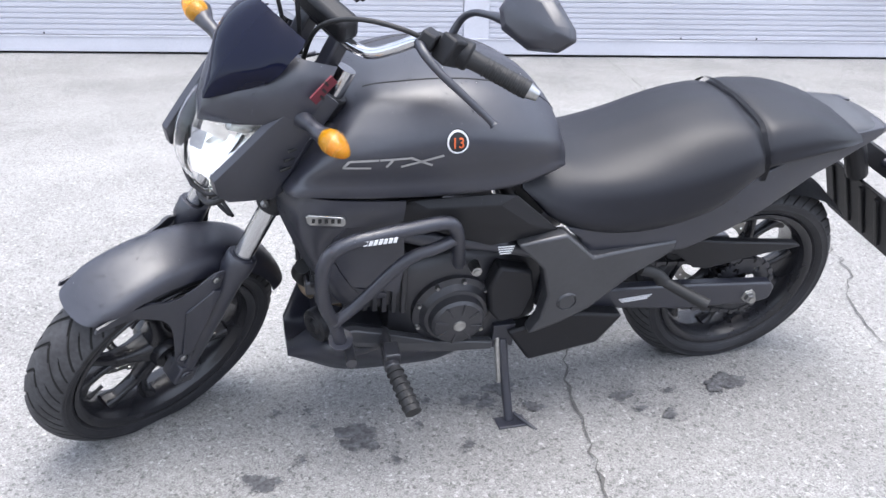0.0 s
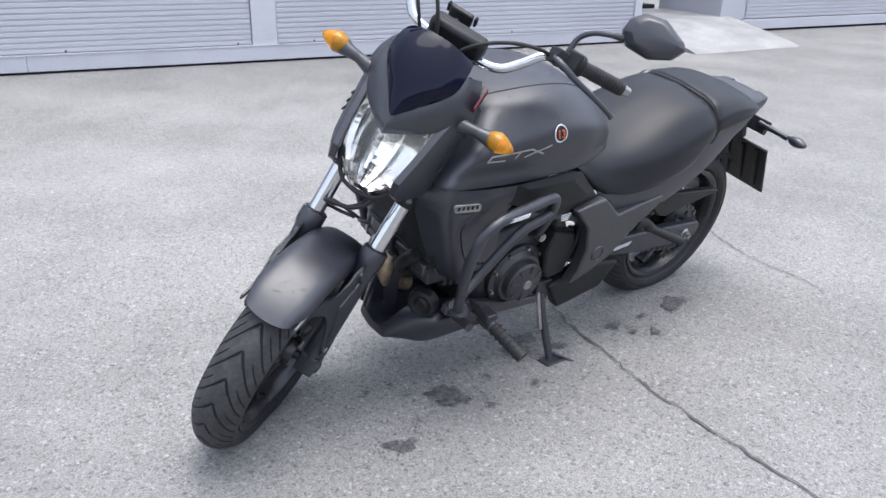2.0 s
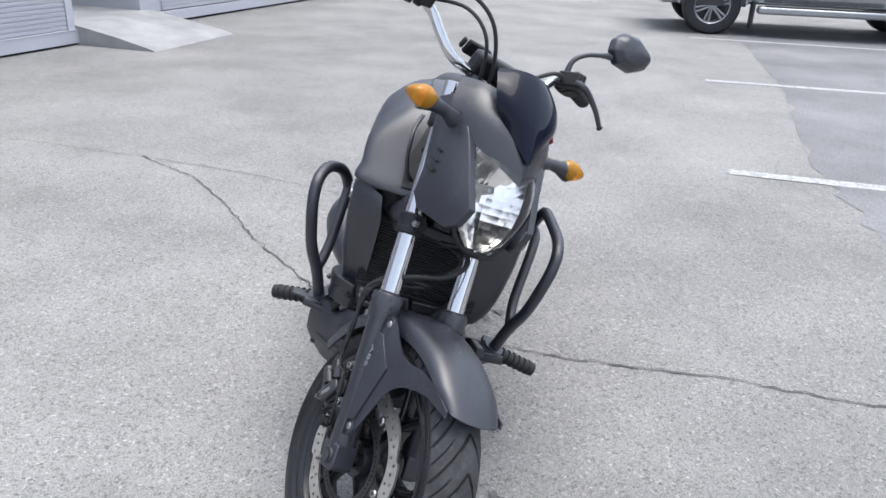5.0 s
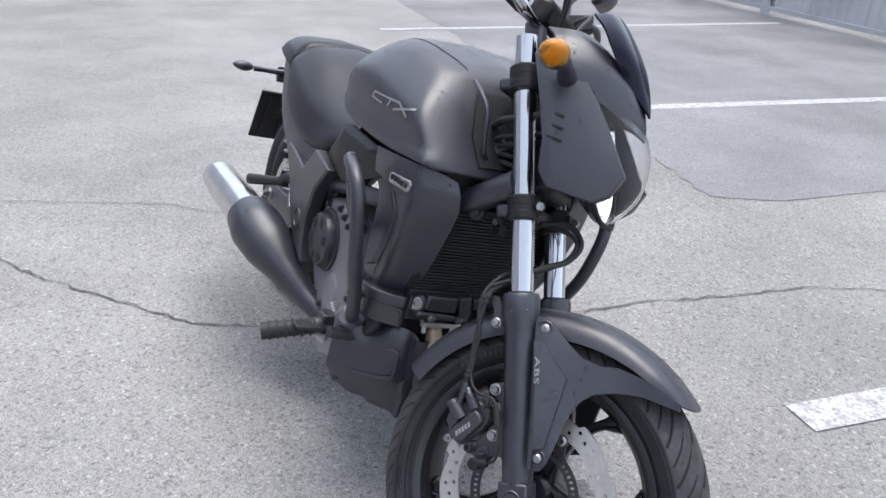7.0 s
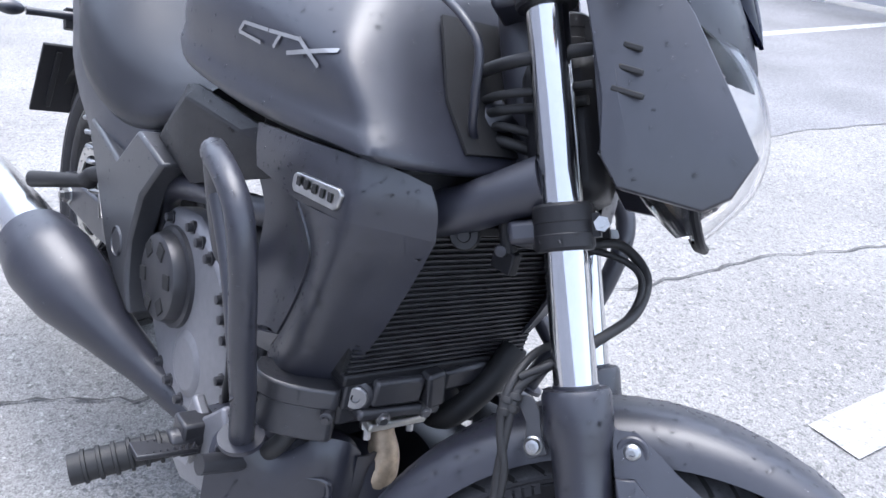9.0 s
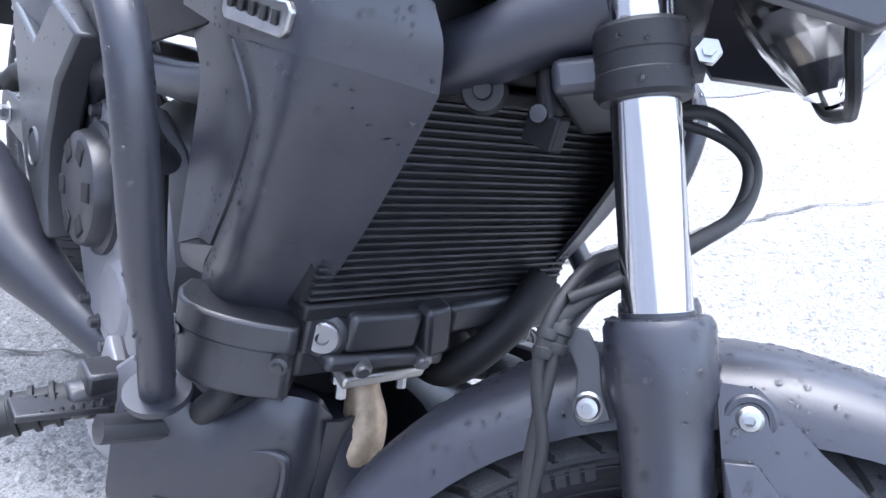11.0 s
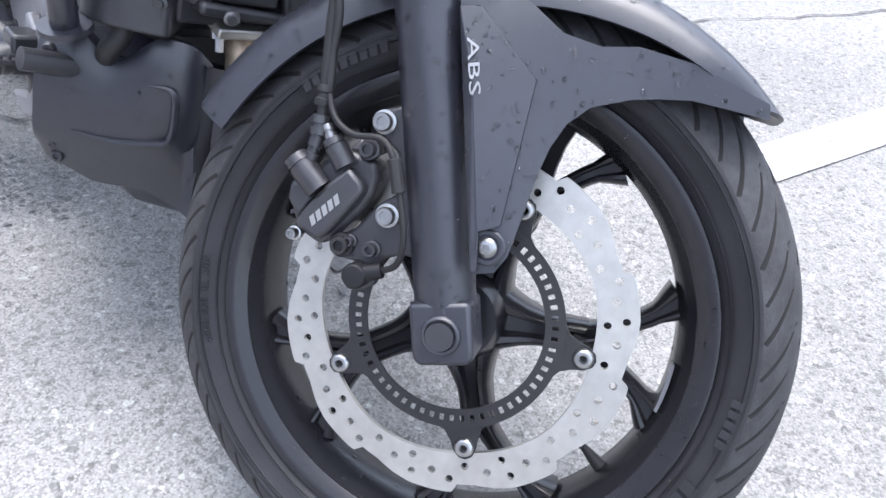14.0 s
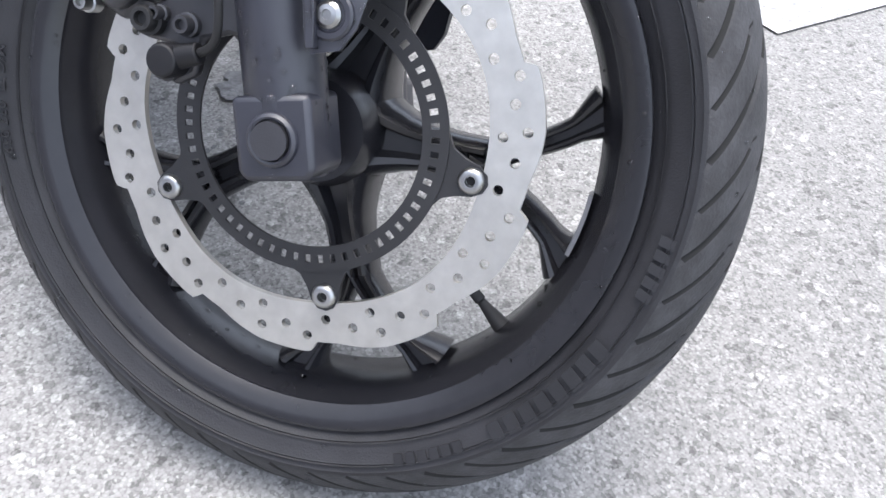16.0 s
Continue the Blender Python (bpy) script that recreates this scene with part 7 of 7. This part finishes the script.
o = [(.335, .470), (.262, .452), (.205, .405), (.165, .397), (.05, .420), (-.095, .440), (-.075, .450), (.02, .462), (.12, .475), (.20, .488), (.29, .498), (.335, .492)]
plate(bm, o, 0.105, 0.130, lambda x, z, y: (x, y, z))
body_part("chain_guard", bm, PLASTIC, "black plastic chain guard", 30, 0.004)


def chain_line():
    c0, r0, c1, r1 = (0.0, 0.282), 0.088, (0.66, 0.385), 0.036
    pts = []
    for i in range(25):
        a = radians(94 + 176 * i / 24)
        pts.append((c0[0] + r0 * math.cos(a), c0[1] + r0 * math.sin(a)))
    for i in range(9):
        a = radians(-84 + 176 * i / 8)
        pts.append((c1[0] + r1 * math.cos(a), c1[1] + r1 * math.sin(a)))
    return pts


pts = chain_line()
pts.append(pts[0])
bm = bmesh.new()
acc, k = 0.0, 0
for (x0, z0), (x1, z1) in zip(pts, pts[1:]):
    d = math.hypot(x1 - x0, z1 - z0)
    ang = math.atan2(z1 - z0, x1 - x0)
    while acc < d:
        t = acc / d
        wdt = 0.018 if k % 2 else 0.013
        hull_box(bm, (x0 + (x1 - x0) * t, 0.078, z0 + (z1 - z0) * t), (0.0135, wdt, 0.013 if k % 2 else 0.010), Matrix.Rotation(-ang, 3, "Y"))
        acc += 0.0159
        k += 1
    acc -= d
body_part("drive_chain", bm, ENGINE, "greasy dark drive chain", 0, kind="stuff")
teeth = []
for i in range(41 * 4):
    a = 2 * math.pi * i / (41 * 4)
    r = 0.0905 if i % 4 in (1, 2) else 0.083
    teeth.append((r * math.cos(a), 0.282 + r * math.sin(a)))
rear_sub("sprocket", ring_plate(teeth, circle(0, 0.282, 0.045, 40), [circle(0.062 * math.cos(a), 0.282 + 0.062 * math.sin(a), 0.010, 12) for a in np.linspace(0, 2 * math.pi, 7)[:-1]], 0.074, 0.082), ENGINE, "dark steel rear sprocket", 30)
rear_sub("brake_disc", ring_plate(circle(0, 0.282, 0.12, 72), circle(0, 0.282, 0.09, 60), [circle(0.105 * math.cos(a), 0.282 + 0.105 * math.sin(a), 0.004, 8) for a in np.linspace(0, 2 * math.pi, 25)[:-1]], -0.078, -0.073), STEEL, "rear brake disc", 30)
bm = bmesh.new()
rod(bm, (0, -0.13, 0.282), (0, 0.13, 0.282), 0.012)
rear_sub("axle", bm, ENGINE)
bm = bmesh.new()
helix = [(0.28 - 0.10 * t + 0.026 * math.cos(2 * math.pi * 7 * t), -0.135 + 0.026 * math.sin(2 * math.pi * 7 * t), 0.37 + 0.17 * t) for t in np.linspace(0, 1, 110)]
tube(bm, helix, 0.005, 8, 1)
rod(bm, (0.29, -0.135, 0.34), (0.175, -0.135, 0.57), 0.012)
body_part("shock_spring", bm, BOLT, "coil spring shock absorber")
bm = bmesh.new()
arc = []
for i in range(15):
    a = radians(60 + 80 * i / 14)
    arc.append([((0.325) * math.cos(a), y, 0.282 + (0.325 - 0.03 * (abs(y) / 0.09) ** 2) * math.sin(a)) for y in (-0.09, -0.06, 0, 0.06, 0.09)])
ring_faces(bm, arc, closed=False)
bmesh.ops.solidify(bm, geom=bm.faces[:], thickness=0.004)
body_part("rear_mudguard", bm, PLASTIC, "black inner rear mudguard")
bm = bmesh.new()
tube(bm, [(0.82, -0.11, 0.19), (0.75, -0.14, 0.215), (0.685, -0.180, 0.245), (0.62, -0.220, 0.280), (0.55, -0.252, 0.312), (0.48, -0.272, 0.333), (0.41, -0.280, 0.342)], [0.026, 0.027, 0.030, 0.044, 0.065, 0.071, 0.062], 32)
muf = body_part("muffler", bm, MATTE_BLACK, "graphite and polished steel muffler")
bm = bmesh.new()
tube(bm, [(0.425, -0.279, 0.342), (0.30, -0.277, 0.330), (0.10, -0.273, 0.309), (-0.08, -0.268, 0.291), (-0.105, -0.267, 0.288)], [0.052, 0.054, 0.055, 0.054, 0.046], 36)
body_part("muffler_can", bm, POLISHED, "polished steel muffler can", 40, 0, muf)
bm = bmesh.new()
tube(bm, [(0.82, -0.145, 0.19), (0.90, -0.10, 0.19), (1.0, -0.05, 0.21)], 0.026, 14)
body_part("exhaust_pipe", bm, ENGINE, "", 40, 0, muf)
bm = bmesh.new()
plate(bm, [(.685, .285), (.545, .330), (.385, .300), (.44, .215), (.62, .185)], 0.12, 0.160, lambda x, z, y: (x, y, z))
body_part("lower_side_cover", bm, PLASTIC, "black plastic lower cover", 30, 0.008)


# rain drops standing on the panels
def add_drops(ob, count, r0, r1, seed, up=-0.35):
    rng = random.Random(seed)
    me = ob.data
    me.calc_loop_triangles()
    tris, weights = [], []
    for t in me.loop_triangles:
        n = MB.to_3x3() @ t.normal
        if n.z > up and t.area > 0:
            tris.append(t)
            weights.append(t.area * (0.35 + max(0.0, n.z)))
    if not tris:
        return
    verts, faces = [], []
    for t in rng.choices(tris, weights, k=count):
        a, b = rng.random(), rng.random()
        if a + b > 1:
            a, b = 1 - a, 1 - b
        v = [me.vertices[i].co for i in t.vertices]
        p = v[0] + a * (v[1] - v[0]) + b * (v[2] - v[0])
        nrm = t.normal
        s = nrm.orthogonal().normalized()
        u = nrm.cross(s)
        r = r0 + (r1 - r0) * rng.random() ** 2.5
        ex = 1 + 0.35 * rng.random()
        base = len(verts)
        for k, (rr, h) in enumerate(((1.0, -0.05), (0.82, 0.38))):
            for j in range(8):
                g = 2 * math.pi * j / 8
                verts.append(p + s * (r * rr * math.cos(g) * ex) + u * (r * rr * math.sin(g)) + nrm * (r * h))
        verts.append(p + nrm * (r * 0.58))
        for j in range(8):
            q = (j + 1) % 8
            faces.append((base + j, base + q, base + 8 + q, base + 8 + j))
            faces.append((base + 8 + j, base + 8 + q, base + 16))
    dm = bpy.data.meshes.new("rain_drop")
    dm.from_pydata([tuple(v) for v in verts], [], faces)
    dm.materials.append(WATER)
    dm.shade_smooth()
    d = new("rain_drop", dm)
    d.parent = ob if ob.parent is bike else ob.parent
    tagged(d, "clear rain drops", kind="stuff")


DROPS = {"fuel_tank": 420, "front_mudguard": 260, "radiator_shroud": 150, "shroud_top": 120, "shroud_scoop": 30, "cover_panel": 50, "pan_face": 90, "pump_cap": 25, "fork_leg": 130, "fork_cover": 70, "side_cover": 80, "belly_pan": 120, "headlight_side_cover": 40, "nose_cowl": 90,
         "crash_bar": 110, "frame_cover": 60, "tail_side_cover": 60, "fork_clamp": 14, "swing_arm": 40, "lower_side_cover": 50, "muffler": 40, "tyre": 60, "rim": 60, "axle_clamp": 8, "water_pump": 25, "mirror_shell": 25}
for i, ob in enumerate([o for o in bike.children_recursive if o.type == "MESH"]):
    n = DROPS.get(ob.name.split(".")[0], 0)
    if n:
        add_drops(ob, int(n * 2.3), 0.0009, 0.0027, 100 + i)
